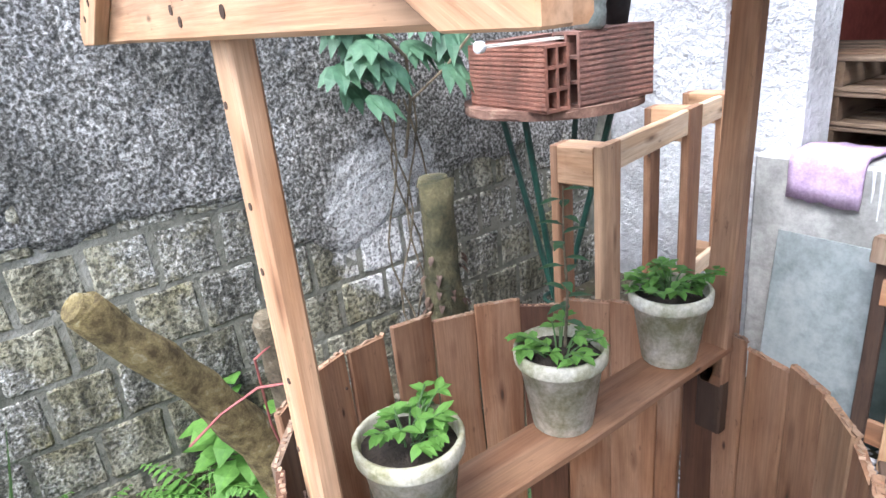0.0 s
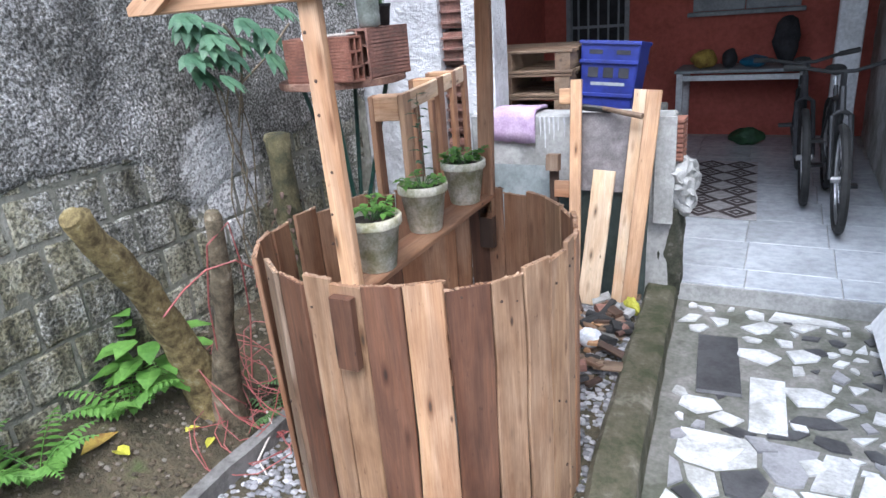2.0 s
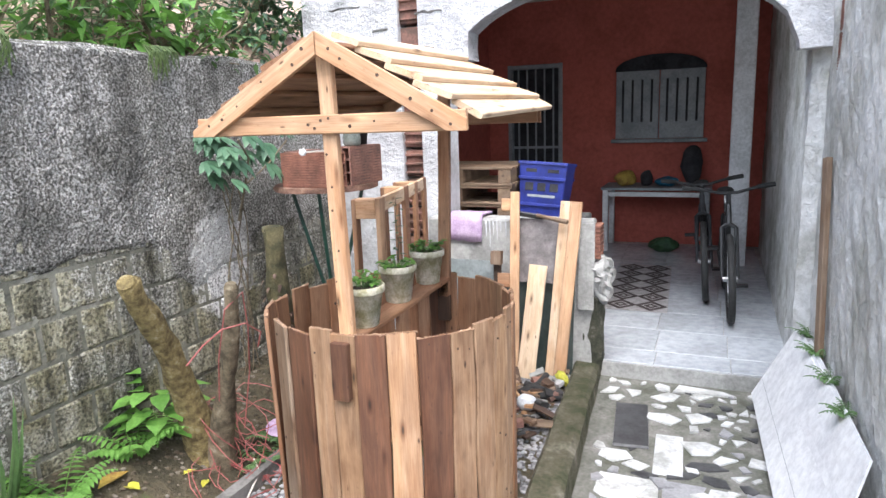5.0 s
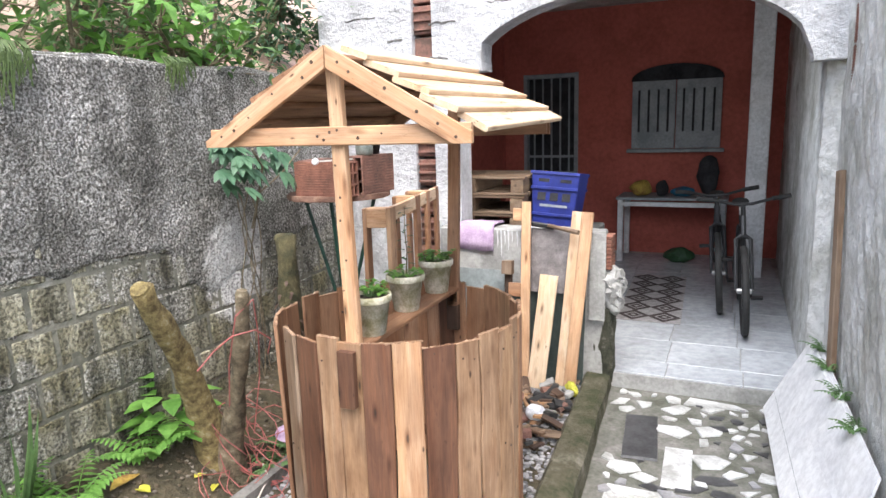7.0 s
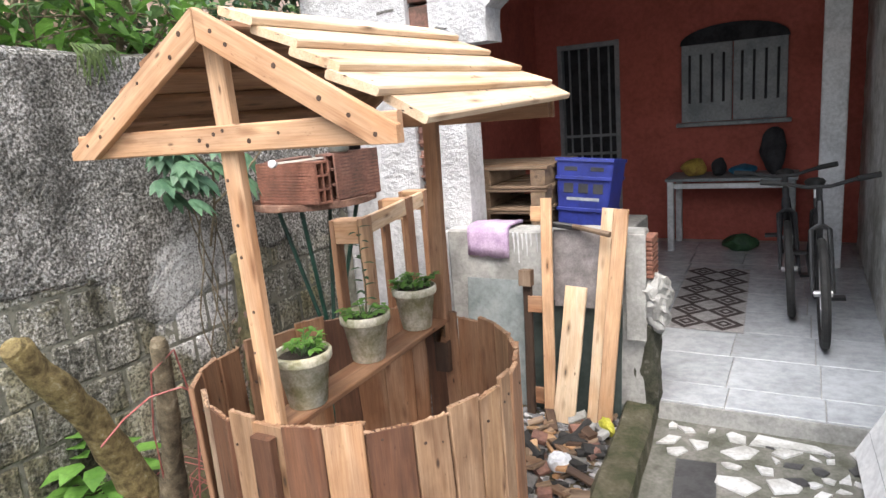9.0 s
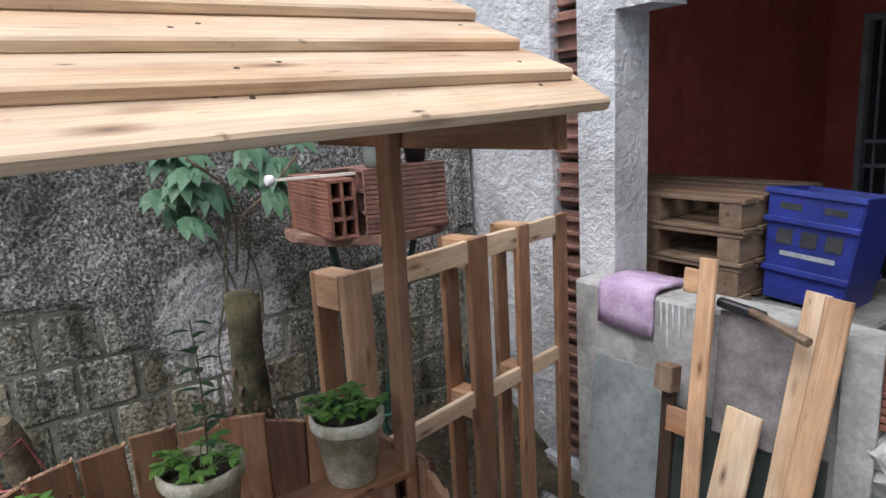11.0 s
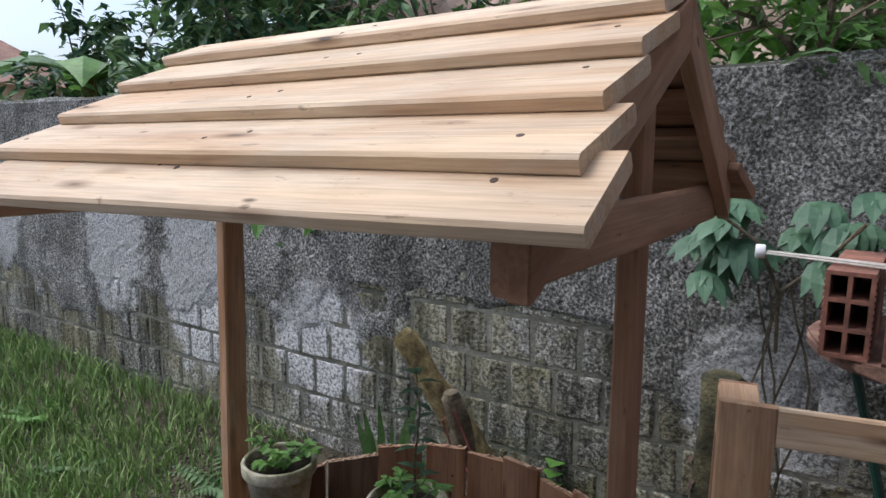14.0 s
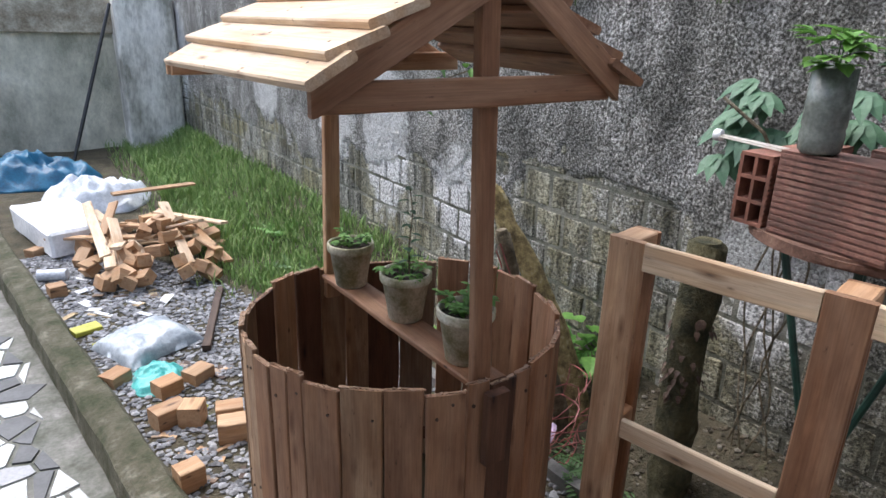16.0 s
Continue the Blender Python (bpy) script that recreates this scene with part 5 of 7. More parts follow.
for j in range(30):
    y = -2.0 + 2.3 * j / 29
    x = -0.71 - 0.02 * y
    rows.append([bm.verts.new((x + dx + 0.006 * noise.noise(Vector((y * 6, dx * 30, 0))), y, dz + 0.008 * noise.noise(Vector((y * 6, dx, 4))))) for dx, dz in ((0, 0.1), (0, 0.265), (-0.05, 0.27), (-0.06, 0.1))])
for a, b in zip(rows, rows[1:]):
    for k in range(3):
        bm.faces.new((a[k], a[k + 1], b[k + 1], b[k]))
part("edging_strip", bm, DARK_CEMENT, edge)

# ---- porch: door, window, table, bicycles ----
door = thing("door_1", pose(-0.96, 5.75, PORCH_Z), "dark glazed door with grey iron bars", "door", kind="structure")
bm = bmesh.new()
box(bm, 0, 0.1, 1.08, 0.66, 0.04, 2.16)
part("door_leaf", bm, DARK_INSIDE, door)
for x in (-0.32, 0.32):
    bm = bmesh.new()
    box(bm, x, 0.03, 1.08, 0.05, 0.09, 2.16, 0.004)
    part("door_frame", bm, GREY_PAINT, door)
bm = bmesh.new()
box(bm, 0, 0.03, 2.13, 0.6, 0.09, 0.05, 0.004)
part("door_frame", bm, GREY_PAINT, door)
for k in range(5):
    bm = bmesh.new()
    box(bm, -0.22 + 0.11 * k, 0.04, 1.1, 0.018, 0.018, 2.05)
    part("bar", bm, GREY_PAINT, door)
for z in (0.55, 0.95, 1.15):
    bm = bmesh.new()
    box(bm, 0, 0.03, z, 0.58, 0.014, 0.03)
    part("bar", bm, GREY_PAINT, door)

win = thing("window_1", pose(0.515, 5.71, 1.50), "closed grey slatted shutters under a dark arched hood", "window", kind="structure")
for s in (-1, 1):
    bm = bmesh.new()
    box(bm, s * 0.245, 0, 0.385, 0.48, 0.035, 0.77, 0.004)
    part("shutter", bm, GREY_PAINT, win)
    # Near-black bars on the solid shutter imitate the shade inside its slots.
    for k in range(4):
        bm = bmesh.new()
        box(bm, s * 0.245 - 0.16 + 0.107 * k, -0.02, 0.43, 0.024, 0.012, 0.48, 0.003)
        part("slot", bm, DARK_INSIDE, win)
bm = bmesh.new()
pts = [(-0.5, 0.77), (0.5, 0.77)] + [(0.5 * math.cos(a), 0.78 + 0.17 * math.sin(a)) for a in (math.pi * k / 14 for k in range(1, 14))]
lo = [bm.verts.new((x, -0.02, z)) for x, z in pts]
hi = [bm.verts.new((x, 0.035, z)) for x, z in pts]
bm.faces.new(lo)
bm.faces.new(hi[::-1])
for k in range(len(pts)):
    bm.faces.new((lo[k], lo[(k + 1) % len(pts)], hi[(k + 1) % len(pts)], hi[k]))
part("hood", bm, DARK_INSIDE, win)
bm = bmesh.new()
box(bm, 0, -0.03, -0.025, 1.06, 0.1, 0.04, 0.005)
part("window_sill", bm, GREY_PAINT, win)

table = thing("table", pose(0.545, 5.36, PORCH_Z), "grey painted table against the red wall", "table")
bm = bmesh.new()
box(bm, 0, 0, 0.715, 1.16, 0.55, 0.03, 0.005)
part("tabletop", bm, GREY_PAINT, table)
bm = bmesh.new()
box(bm, 0, -0.25, 0.655, 1.06, 0.025, 0.05, 0.003)
part("apron", bm, WHITE_TRIM, table)
for x in (-0.53, 0.53):
    for y in (-0.24, 0.24):
        bm = bmesh.new()
        box(bm, x, y, 0.35, 0.06, 0.06, 0.70, 0.004)
        part("leg", bm, WHITE_TRIM if x < 0 else GREY_PAINT, table)
rnd = random.Random(61)
for x, sx, sz, mt, nm, lb in ((-0.12, 0.22, 0.17, DRY_LEAF, "sack", "tan cloth sack on the porch table"), (0.10, 0.13, 0.18, DARK_INSIDE, "black_bag", "black bag heaped on the porch table"), (0.32, 0.24, 0.1, SACK_BLUE, "blue_basin", "dark blue basin on the porch table"), (0.58, 0.2, 0.46, DARK_INSIDE, "dark_bundle", "tall dark bundle standing on the porch table")):
    ob = thing(nm, pose(x + 0.33, 5.32, PORCH_Z + 0.73), lb, nm.split("_")[-1])
    bm = bmesh.new()
    bmesh.ops.create_icosphere(bm, subdivisions=3, radius=1, matrix=Matrix.Translation((0, 0, sz * 0.46)) @ Matrix.Diagonal((sx * 0.55, 0.11, sz * 0.5, 1)))
    soften(bm, 0.03, 8, x)
    for v in bm.verts:
        v.co.z = max(v.co.z, 0)
    part("body", bm, mt, ob, smooth=True)
ob = thing("ball", pose(0.64, 5.25, PORCH_Z), "dark green heap on the floor under the table", "heap")
bm = bmesh.new()
bmesh.ops.create_icosphere(bm, subdivisions=3, radius=1, matrix=Matrix.Translation((0, 0, 0.07)) @ Matrix.Diagonal((0.16, 0.1, 0.085, 1)))
soften(bm, 0.03, 12)
part("body", bm, LEAF_DARK, ob)
ob.name = "leaf_heap"

rug = thing("rug", pose(0.575, 3.65, PORCH_Z + 0.004), "pale rug with dark interlaced diamond pattern", "rug")
bm = bmesh.new()
box(bm, 0, 0, 0.003, 0.50, 1.62, 0.008, 0.002)
for v in bm.verts:
    v.co.x -= 0.045 * v.co.y
part("weave", bm, RUG_PALE, rug)
bm = bmesh.new()
for j in range(6):
    for i in range(2):
        cy, cx = -0.67 + 0.268 * j, -0.12 + 0.24 * i
        for s, hole in ((0.132, 0.60), (0.06, 0.42)):
            a = [(cx - s, cy), (cx, cy - s * 1.1), (cx + s, cy), (cx, cy + s * 1.1)]
            b_ = [(cx + (px - cx) * hole, cy + (py - cy) * hole) for px, py in a]
            va = [bm.verts.new((px - 0.045 * py, py, 0.0095)) for px, py in a]
            vb = [bm.verts.new((px - 0.045 * py, py, 0.0095)) for px, py in b_]
            for k in range(4):
                bm.faces.new((va[k], va[(k + 1) % 4], vb[(k + 1) % 4], vb[k]))
part("pattern", bm, RUG_DARK, rug, "dark interlaced diamonds", kind="stuff")


def ringbar(bm, c, r, t, n=28, sides=8, axis="x"):
    pts = []
    for k in range(n + 1):
        a = 2 * math.pi * k / n
        pts.append((c[0], c[1] + r * math.cos(a), c[2] + r * math.sin(a)))
    return tube(bm, pts, t, sides, False)


def bicycle(m, label, tone):
    """A mountain bike, its front wheel towards -y."""
    bk = thing("bicycle", m, label, "bicycle", "bicycles in the porch")
    for y in (0.0, 1.02):
        bm = bmesh.new()
        ringbar(bm, (0, y, 0.335), 0.31, 0.026)
        wh = part("wheel", bm, RUBBER, bk)
        bm = bmesh.new()
        ringbar(bm, (0, y, 0.335), 0.278, 0.01, 28, 6)
        part("rim", bm, CHROME, wh)
        bm = bmesh.new()
        for k in range(14):
            a = 2 * math.pi * k / 14
            tube(bm, [(0.012 * (-1) ** k, y, 0.335), (0, y + 0.275 * math.cos(a), 0.335 + 0.275 * math.sin(a))], 0.0014, 4)
        tube(bm, [(-0.05, y, 0.335), (0.05, y, 0.335)], 0.02, 8)
        part("spokes", bm, CHROME, wh)
    bm = bmesh.new()
    for a, b, r in (((0, 0.22, 0.86), (0, 0.18, 0.72), 0.022), ((0, 0.21, 0.74), (0, 0.56, 0.30), 0.02), ((0, 0.215, 0.80), (0, 0.68, 0.72), 0.018), ((0, 0.56, 0.30), (0, 0.70, 0.80), 0.016), ((0.04, 0.60, 0.31), (0.05, 1.02, 0.335), 0.01), ((-0.04, 0.60, 0.31), (-0.05, 1.02, 0.335), 0.01), ((0.02, 0.68, 0.72), (0.05, 1.02, 0.335), 0.009), ((-0.02, 0.68, 0.72), (-0.05, 1.02, 0.335), 0.009)):
        tube(bm, [a, b], r, 8)
    part("frame", bm, tone, bk)
    bm = bmesh.new()
    for s in (-1, 1):
        tube(bm, [(0, 0.18, 0.72), (s * 0.05, 0.17, 0.69), (s * 0.055, 0.0, 0.335)], [0.02, 0.016, 0.012], 8)
    part("fork", bm, tone, bk)
    bm = bmesh.new()
    tube(bm, [(-0.31, 0.27, 0.99), (-0.2, 0.24, 0.98), (-0.06, 0.2, 0.95), (0.06, 0.2, 0.95), (0.2, 0.24, 0.98), (0.31, 0.27, 0.99)], 0.012, 8)
    tube(bm, [(0, 0.22, 0.85), (0, 0.2, 0.955)], 0.018, 8)
    hb = part("handlebar", bm, BLACK_STEEL, bk)
    for s in (-1, 1):
        bm = bmesh.new()
        tube(bm, [(s * 0.2, 0.24, 0.98), (s * 0.32, 0.275, 0.992)], 0.018, 10)
        part("grip", bm, RUBBER, hb)
    bm = bmesh.new()
    bmesh.ops.create_icosphere(bm, subdivisions=2, radius=1, matrix=Matrix.Translation((0, 0.74, 0.9)) @ Matrix.Diagonal((0.075, 0.14, 0.035, 1)))
    for v in bm.verts:
        v.co.x *= 0.45 + 0.55 * min(1, max(0, (v.co.y - 0.62) / 0.18))
    part("saddle", bm, RUBBER, bk, smooth=True)
    bm = bmesh.new()
    tube(bm, [(0, 0.70, 0.79), (0, 0.73, 0.88)], 0.013, 8)
    part("seat_post", bm, CHROME, bk)
    bm = bmesh.new()
    ringbar(bm, (0.05, 0.56, 0.3), 0.085, 0.006, 20, 5)
    tube(bm, [(0.05, 0.56, 0.3), (0.07, 0.56, 0.14)], 0.01, 6)
    tube(bm, [(-0.05, 0.56, 0.3), (-0.07, 0.56, 0.46)], 0.01, 6)
    box(bm, 0.11, 0.56, 0.14, 0.09, 0.07, 0.02)
    box(bm, -0.11, 0.56, 0.46, 0.09, 0.07, 0.02)
    part("crank", bm, BLACK_STEEL, bk)
    return bk


bicycle(pose(1.315, 2.74, PORCH_Z, 0, -3, 2), "black mountain bike leaning in the porch", BLACK_STEEL)
bicycle(pose(1.13, 3.3, PORCH_Z, 0, -4, 2), "dark mountain bike parked behind another", DARK_INSIDE)

bulb = thing("lamp_holder", pose(0.35, 2.6, 3.145), "small white lamp holder under the porch ceiling", "lamp holder")
bm = bmesh.new()
lathe(bm, [(0.001, 0), (0.03, 0), (0.03, -0.03), (0.02, -0.05), (0.022, -0.14), (0.001, -0.15)], 14)
part("socket", bm, WHITE_SHEET, bulb, smooth=True)

# ---- behind and on the low wall ----
counter = thing("counter", pose(-0.45, 2.42, PORCH_Z), "rough cement counter inside the porch", "counter")
bm = bmesh.new()
box(bm, 0, 0, 0.4, 1.45, 0.75, 0.80, 0.01)
part("counter_body", bm, DARK_CEMENT, counter)


def pallet(x, y, z, turn, tone):
    ob = thing("pallet", pose(x, y, z, 0, 0, turn), "weathered wooden pallet in a stack", "pallet", "stacked pallets")
    for yy in (-0.26, -0.13, 0, 0.13, 0.26):
        q = board("top_board", (-0.42, yy, 0.125), (0.42, yy, 0.125), 0.09, 0.018, (0, 0, 1), tone, None, seed=int(yy * 40))
        q.parent = ob
        q = board("bottom_board", (-0.42, yy, 0.009), (0.42, yy, 0.009), 0.09, 0.018, (0, 0, 1), tone, None, seed=int(yy * 50))
        q.parent = ob
    for xx in (-0.36, 0, 0.36):
        q = board("stringer", (xx, -0.3, 0.067), (xx, 0.3, 0.067), 0.09, 0.096, (0, 0, 1), tone, None, seed=int(xx * 40))
        q.parent = ob
    return ob


for k in range(3):
    pallet(-0.60 + 0.012 * k, 2.38, PORCH_Z + 0.81 + 0.136 * k, 2 - k, PALLET_WOOD)

crate = thing("crate", pose(0.0, 2.33, PORCH_Z + 0.80, -6, 4, 0), "dark blue plastic crate with a wide rim", "crate")
w, h, d = 0.34, 0.43, 0.3


def crate_wall(x0, x1, y0, y1, lean):
    """A crate wall from bottom edge to a wider top edge."""
    bm = bmesh.new()
    ln = math.hypot(x1 - x0, y1 - y0)
    box(bm, 0, 0, h / 2, ln, 0.012, h, 0.003)
    for v in bm.verts:
        t = v.co.z / h
        v.co.x *= 0.82 + 0.18 * t
        v.co.y += lean * (t - 1)
    m = Matrix.Translation(((x0 + x1) / 2, (y0 + y1) / 2, 0)) @ Matrix.Rotation(math.atan2(y1 - y0, x1 - x0), 4, "Z")
    bmesh.ops.transform(bm, matrix=m, verts=bm.verts)
    part("side", bm, BLUE_PLASTIC, crate)


crate_wall(-w / 2, w / 2, -d / 2, -d / 2, -0.03)
crate_wall(w / 2, w / 2, -d / 2, d / 2, -0.03)
crate_wall(w / 2, -w / 2, d / 2, d / 2, -0.03)
crate_wall(-w / 2, -w / 2, d / 2, -d / 2, -0.03)
bm = bmesh.new()
box(bm, 0, 0, 0.012, w * 0.8, d * 0.78, 0.016)
part("base_panel", bm, BLUE_PLASTIC, crate)
for z, k in ((h - 0.012, 1.0), (0.31, 0.955), (0.12, 0.875)):
    for sy in (-1, 1):
        bm = bmesh.new()
        box(bm, 0, sy * (d / 2 * (1 if k > 0.9 else 1) - 0.03 * (1 - z / h) * 1.0 + 0.010), z, w * k + 0.02, 0.02, 0.022, 0.003)
        part("rib", bm, BLUE_PLASTIC, crate)
# Dark plates on the crate front, painted in for shaded holes.
for x, z, sx, sz in ((-0.08, 0.365, 0.08, 0.025), (0.08, 0.365, 0.08, 0.025), (-0.09, 0.25, 0.06, 0.06), (0.0, 0.25, 0.06, 0.06), (0.09, 0.25, 0.06, 0.06)):
    bm = bmesh.new()
    box(bm, x, -d / 2 + 0.03 * (1 - z / h) - 0.006, z, sx, 0.004, sz, 0.001)
    part("slot", bm, DARK_INSIDE, crate)
bm = bmesh.new()
box(bm, 0.0, -d / 2 + 0.013, 0.185, 0.2, 0.006, 0.018)
part("label_bar", bm, GREY_PAINT, crate, "faded pale stripe")

towel = thing("towel", pose(-0.367, FY - 0.04, 1.182), "folded lilac towel hanging over the low wall", "towel")
bm = bmesh.new()
prof = [(0.15, 0.012), (0.05, 0.022), (-0.04, 0.024), (-0.075, 0.012), (-0.085, -0.03), (-0.086, -0.09), (-0.09, -0.15)]
rows = []
for i in range(13):
    x = -0.125 + 0.25 * i / 12
    rows.append([bm.verts.new((x + 0.01 * noise.noise(Vector((i * 0.5, k, 0))), y + 0.008 * noise.noise(Vector((i * 0.7, k * 0.8, 3))), z + 0.010 * noise.noise(Vector((i * 0.6, k * 0.7, 7))) - (0.012 * (i / 12) if k > 4 else 0))) for k, (y, z) in enumerate(prof)])
for a, b in zip(rows, rows[1:]):
    for k in range(len(prof) - 1):
        bm.faces.new((a[k], a[k + 1], b[k + 1], b[k]))
ob = part("cloth", bm, LILAC, towel, smooth=True)
sol = ob.modifiers.new("thick", "SOLIDIFY")
sol.thickness = 0.014
for k, (x, zt, ln) in enumerate(((-0.215, 1.165, 0.11), (-0.19, 1.165, 0.17), (-0.165, 1.16, 0.09), (-0.14, 1.165, 0.13), (-0.115, 1.16, 0.07), (-0.08, 1.16, 0.10))):
    bm = bmesh.new()
    tube(bm, [(x, FY - 0.112, zt), (x + 0.004, FY - 0.114, zt - ln * 0.6), (x + 0.002, FY - 0.112, zt - ln)], [0.009, 0.006, 0.003], 6, squash=0.5)
    part("paint_drip", bm, WHITE_TRIM, low)


def sheet(name, a, b, width, thick, material, label, category, face=(0, -1, 0.1)):
    ob = thing(name, pose(*a), label, category)
    board("panel", a, b, width, thick, face, material, ob, rough=0.0008)
    return ob


sheet("glass_sheet", (-0.32, 1.56, 0.17), (-0.32, 1.64, 0.90), 0.37, 0.008, GLASS_PANE, "dusty sheet of glass leaning on the low wall", "glass")
sheet("green_glass_sheet", (0.13, 1.55, 0.17), (0.13, 1.642, 0.80), 0.50, 0.008, rough_mat("dark_green_panel", (0.035, 0.05, 0.047), (0.07, 0.09, 0.085), None, 4, 0.3, 0.05, 0.001), "dark green glass panel leaning on the low wall", "glass")
sheet("stone_slab", (0.19, 1.612, 0.78), (0.19, 1.645, 1.19), 0.33, 0.015, SLATE, "mottled grey stone slab leaning on the low wall", "slab")
sheet("mesh_panel", (0.45, 1.625, 0.62), (0.45, 1.645, 1.17), 0.10, 0.012, GREY_CEMENT, "grey cement board leaning on the low wall", "board")
sc = thing("scrap_frame", pose(-0.08, 1.6, 0.2), "piece of a broken pallet leaning on the low wall", "pallet piece")
board("slat", (0.028, 1.45, 0.20), (0.005, 1.60, 1.365), 0.060, 0.02, (0, -1, 0.1), PINE, sc, seed=3)
board("old_slat", (-0.085, 1.47, 0.20), (-0.11, 1.57, 0.93), 0.05, 0.02, (0, -1, 0.1), DARK_WOOD, sc, seed=4)
board("end_block", (-0.11, 1.55, 0.90), (-0.11, 1.56, 0.985), 0.068, 0.06, (0, -1, 0.1), GREY_WOOD, sc, seed=5)
for z in (0.30, 0.80):
    board("cross_piece", (-0.10, 1.485 + 0.1 * (z - 0.2), z), (0.02, 1.485 + 0.1 * (z - 0.2), z), 0.09, 0.02, (0, -1, 0.1), PINE_WARM, sc, seed=6)
board("cross_piece", (-0.085, 1.61, 1.28), (0.0, 1.61, 1.28), 0.08, 0.02, (0, -1, 0.1), PINE, sc, seed=7)
ob = thing("plank", pose(0.03, 1.5, 0.2), "pale short plank leaning on the low wall", "plank", "leaning planks")
board("board", (0.112, 1.42, 0.20), (0.163, 1.565, 0.905), 0.115, 0.018, (0, -1, 0.12), PINE_PALE, ob, seed=9)
for k, (x0, x1, sd) in enumerate(((0.325, 0.392, 11), (0.262, 0.326, 12))):
    ob = thing("plank", pose(x0, 1.5, 0.2), "long pine plank leaning on the low wall", "plank", "leaning planks")
    board("board", (x0, 1.42 + 0.025 * k, 0.20), (x1, 1.615 + 0.025 * k, 1.305), 0.075 if k == 0 else 0.07, 0.018, (0, -1, 0.12), PINE if k == 0 else PINE_PALE, ob, seed=sd)
hm = thing("hammer", pose(0.16, 1.60, 1.20), "old hammer with a wooden handle lying on the wall", "hammer")
bm = bmesh.new()
tube(bm, [(-0.02, 0.02, 0.015), (0.19, -0.06, -0.01)], [0.012, 0.015], 8)
part("handle", bm, GREY_WOOD, hm)
bm = bmesh.new()
box(bm, -0.06, 0.03, 0.005, 0.16, 0.03, 0.03, 0.006, Matrix.Rotation(0.12, 4, "Y"))
part("head", bm, BLACK_STEEL, hm)

# ---- white boards, stick and weeds by the side wall ----
for k in range(4):
    ob = thing("white_board", pose(1.5, 1.2, 0.15), "stained white board leaning low against the wall", "board", "white boards by the wall")
    org = Vector((1.5, 1.2, 0.15))
    sh, up = 0.05 * k, 0.016 * k
    v = [Vector((1.40 + sh * 0.5, 1.66 - sh * 1.6, 0.19 + up)), Vector((1.47 + sh * 0.6, 0.2 - sh * 2, 0.135 + up)), Vector((1.725, 0.25 - sh, 0.58 + up)), Vector((1.60 + sh * 0.55, 1.69 - sh * 1.9, 0.60 - 0.2 * sh + up))]
    if k == 0:
        v[0], v[3] = Vector((1.52, 1.70, 0.30)), Vector((1.66, 1.68, 0.54))
        v[1], v[2] = Vector((1.57, 1.1, 0.20)), Vector((1.70, 1.1, 0.48))
    nrm = (v[1] - v[0]).cross(v[3] - v[0]).normalized()
    nrm = nrm if nrm.z > 0 else -nrm
    bm = bmesh.new()
    lo = [bm.verts.new(p - org) for p in v]
    hi = [bm.verts.new(p + nrm * 0.009 - org) for p in v]
    bm.faces.new(lo)
    bm.faces.new(hi)
    for q in range(4):
        bm.faces.new((lo[q], lo[(q + 1) % 4], hi[(q + 1) % 4], hi[q]))
    part("panel", bm, WHITE_SHEET, ob)
    for q in range(1):
        bm = bmesh.new()
        a, b = v[0].lerp(v[3], 0.25 + 0.25 * q), v[1].lerp(v[2], 0.25 + 0.25 * q)
        tube(bm, [a + nrm * 0.0085 - org, b + nrm * 0.0085 - org], 0.0013, 4)
        part("groove", bm, GREY_PAINT, ob)
stick = thing("post_stick", pose(1.69, 1.10, 0.15), "grey weathered stake leaning on the side wall", "stake")
board("stake", (1.69, 1.10, 0.15), (1.69, 1.44, 1.575), 0.045, 0.03, (-1, -0.4, 0), GREY_WOOD, stick, seed=2)
for k, (x, y, z) in enumerate(((1.70, 0.85, 0.60), (1.69, 1.2, 0.60), (1.71, 0.5, 0.60), (1.68, 1.5, 0.60))):
    ob = thing("weed", pose(x, y, z), "green fern weed at the foot of the side wall", "weed", "weeds by the side wall")
    bm = bmesh.new()
    rnd = random.Random(80 + k)
    for q in range(9):
        a = 1.6 + rnd.uniform(-0.2, 3.3)
        frond(bm, (0, 0, 0), (math.cos(a), math.sin(a), rnd.uniform(0.8, 1.6)), rnd.uniform(0.10, 0.2), 0.035, 8)
    part("fronds", bm, LEAF_MID, ob)
hb = hollow_brick(pose(1.80, 1.45, 2.0, 0, 0, 95), 0.29, 0.14, 0.19, TERRACOTTA, "red hollow brick standing out of the wall top")
for k in range(2):
    hollow_brick(pose(1.80, 1.45, 2.2 + 0.2 * k, 0, 0, 95), 0.29, 0.14, 0.19, TERRACOTTA, "red hollow brick standing out of the wall top")

# ---- yard: debris, gravel, grass ----
def lay(x, y):
    return yard_height(x, y)


def timber(name, x, y, z, size, turn, tone, seed, label, group, tip=(0, 0)):
    ob = thing(name, pose(x, y, z + size[2] / 2, tip[0], tip[1], turn), label, "wood offcut", group)
    me = board_mesh(size[0], size[1], size[2], 0.002, seed)
    me = me.copy()
    me.materials.clear()
    me.materials.append(tone)
    q = new("block", me)
    q.parent = ob
    return ob


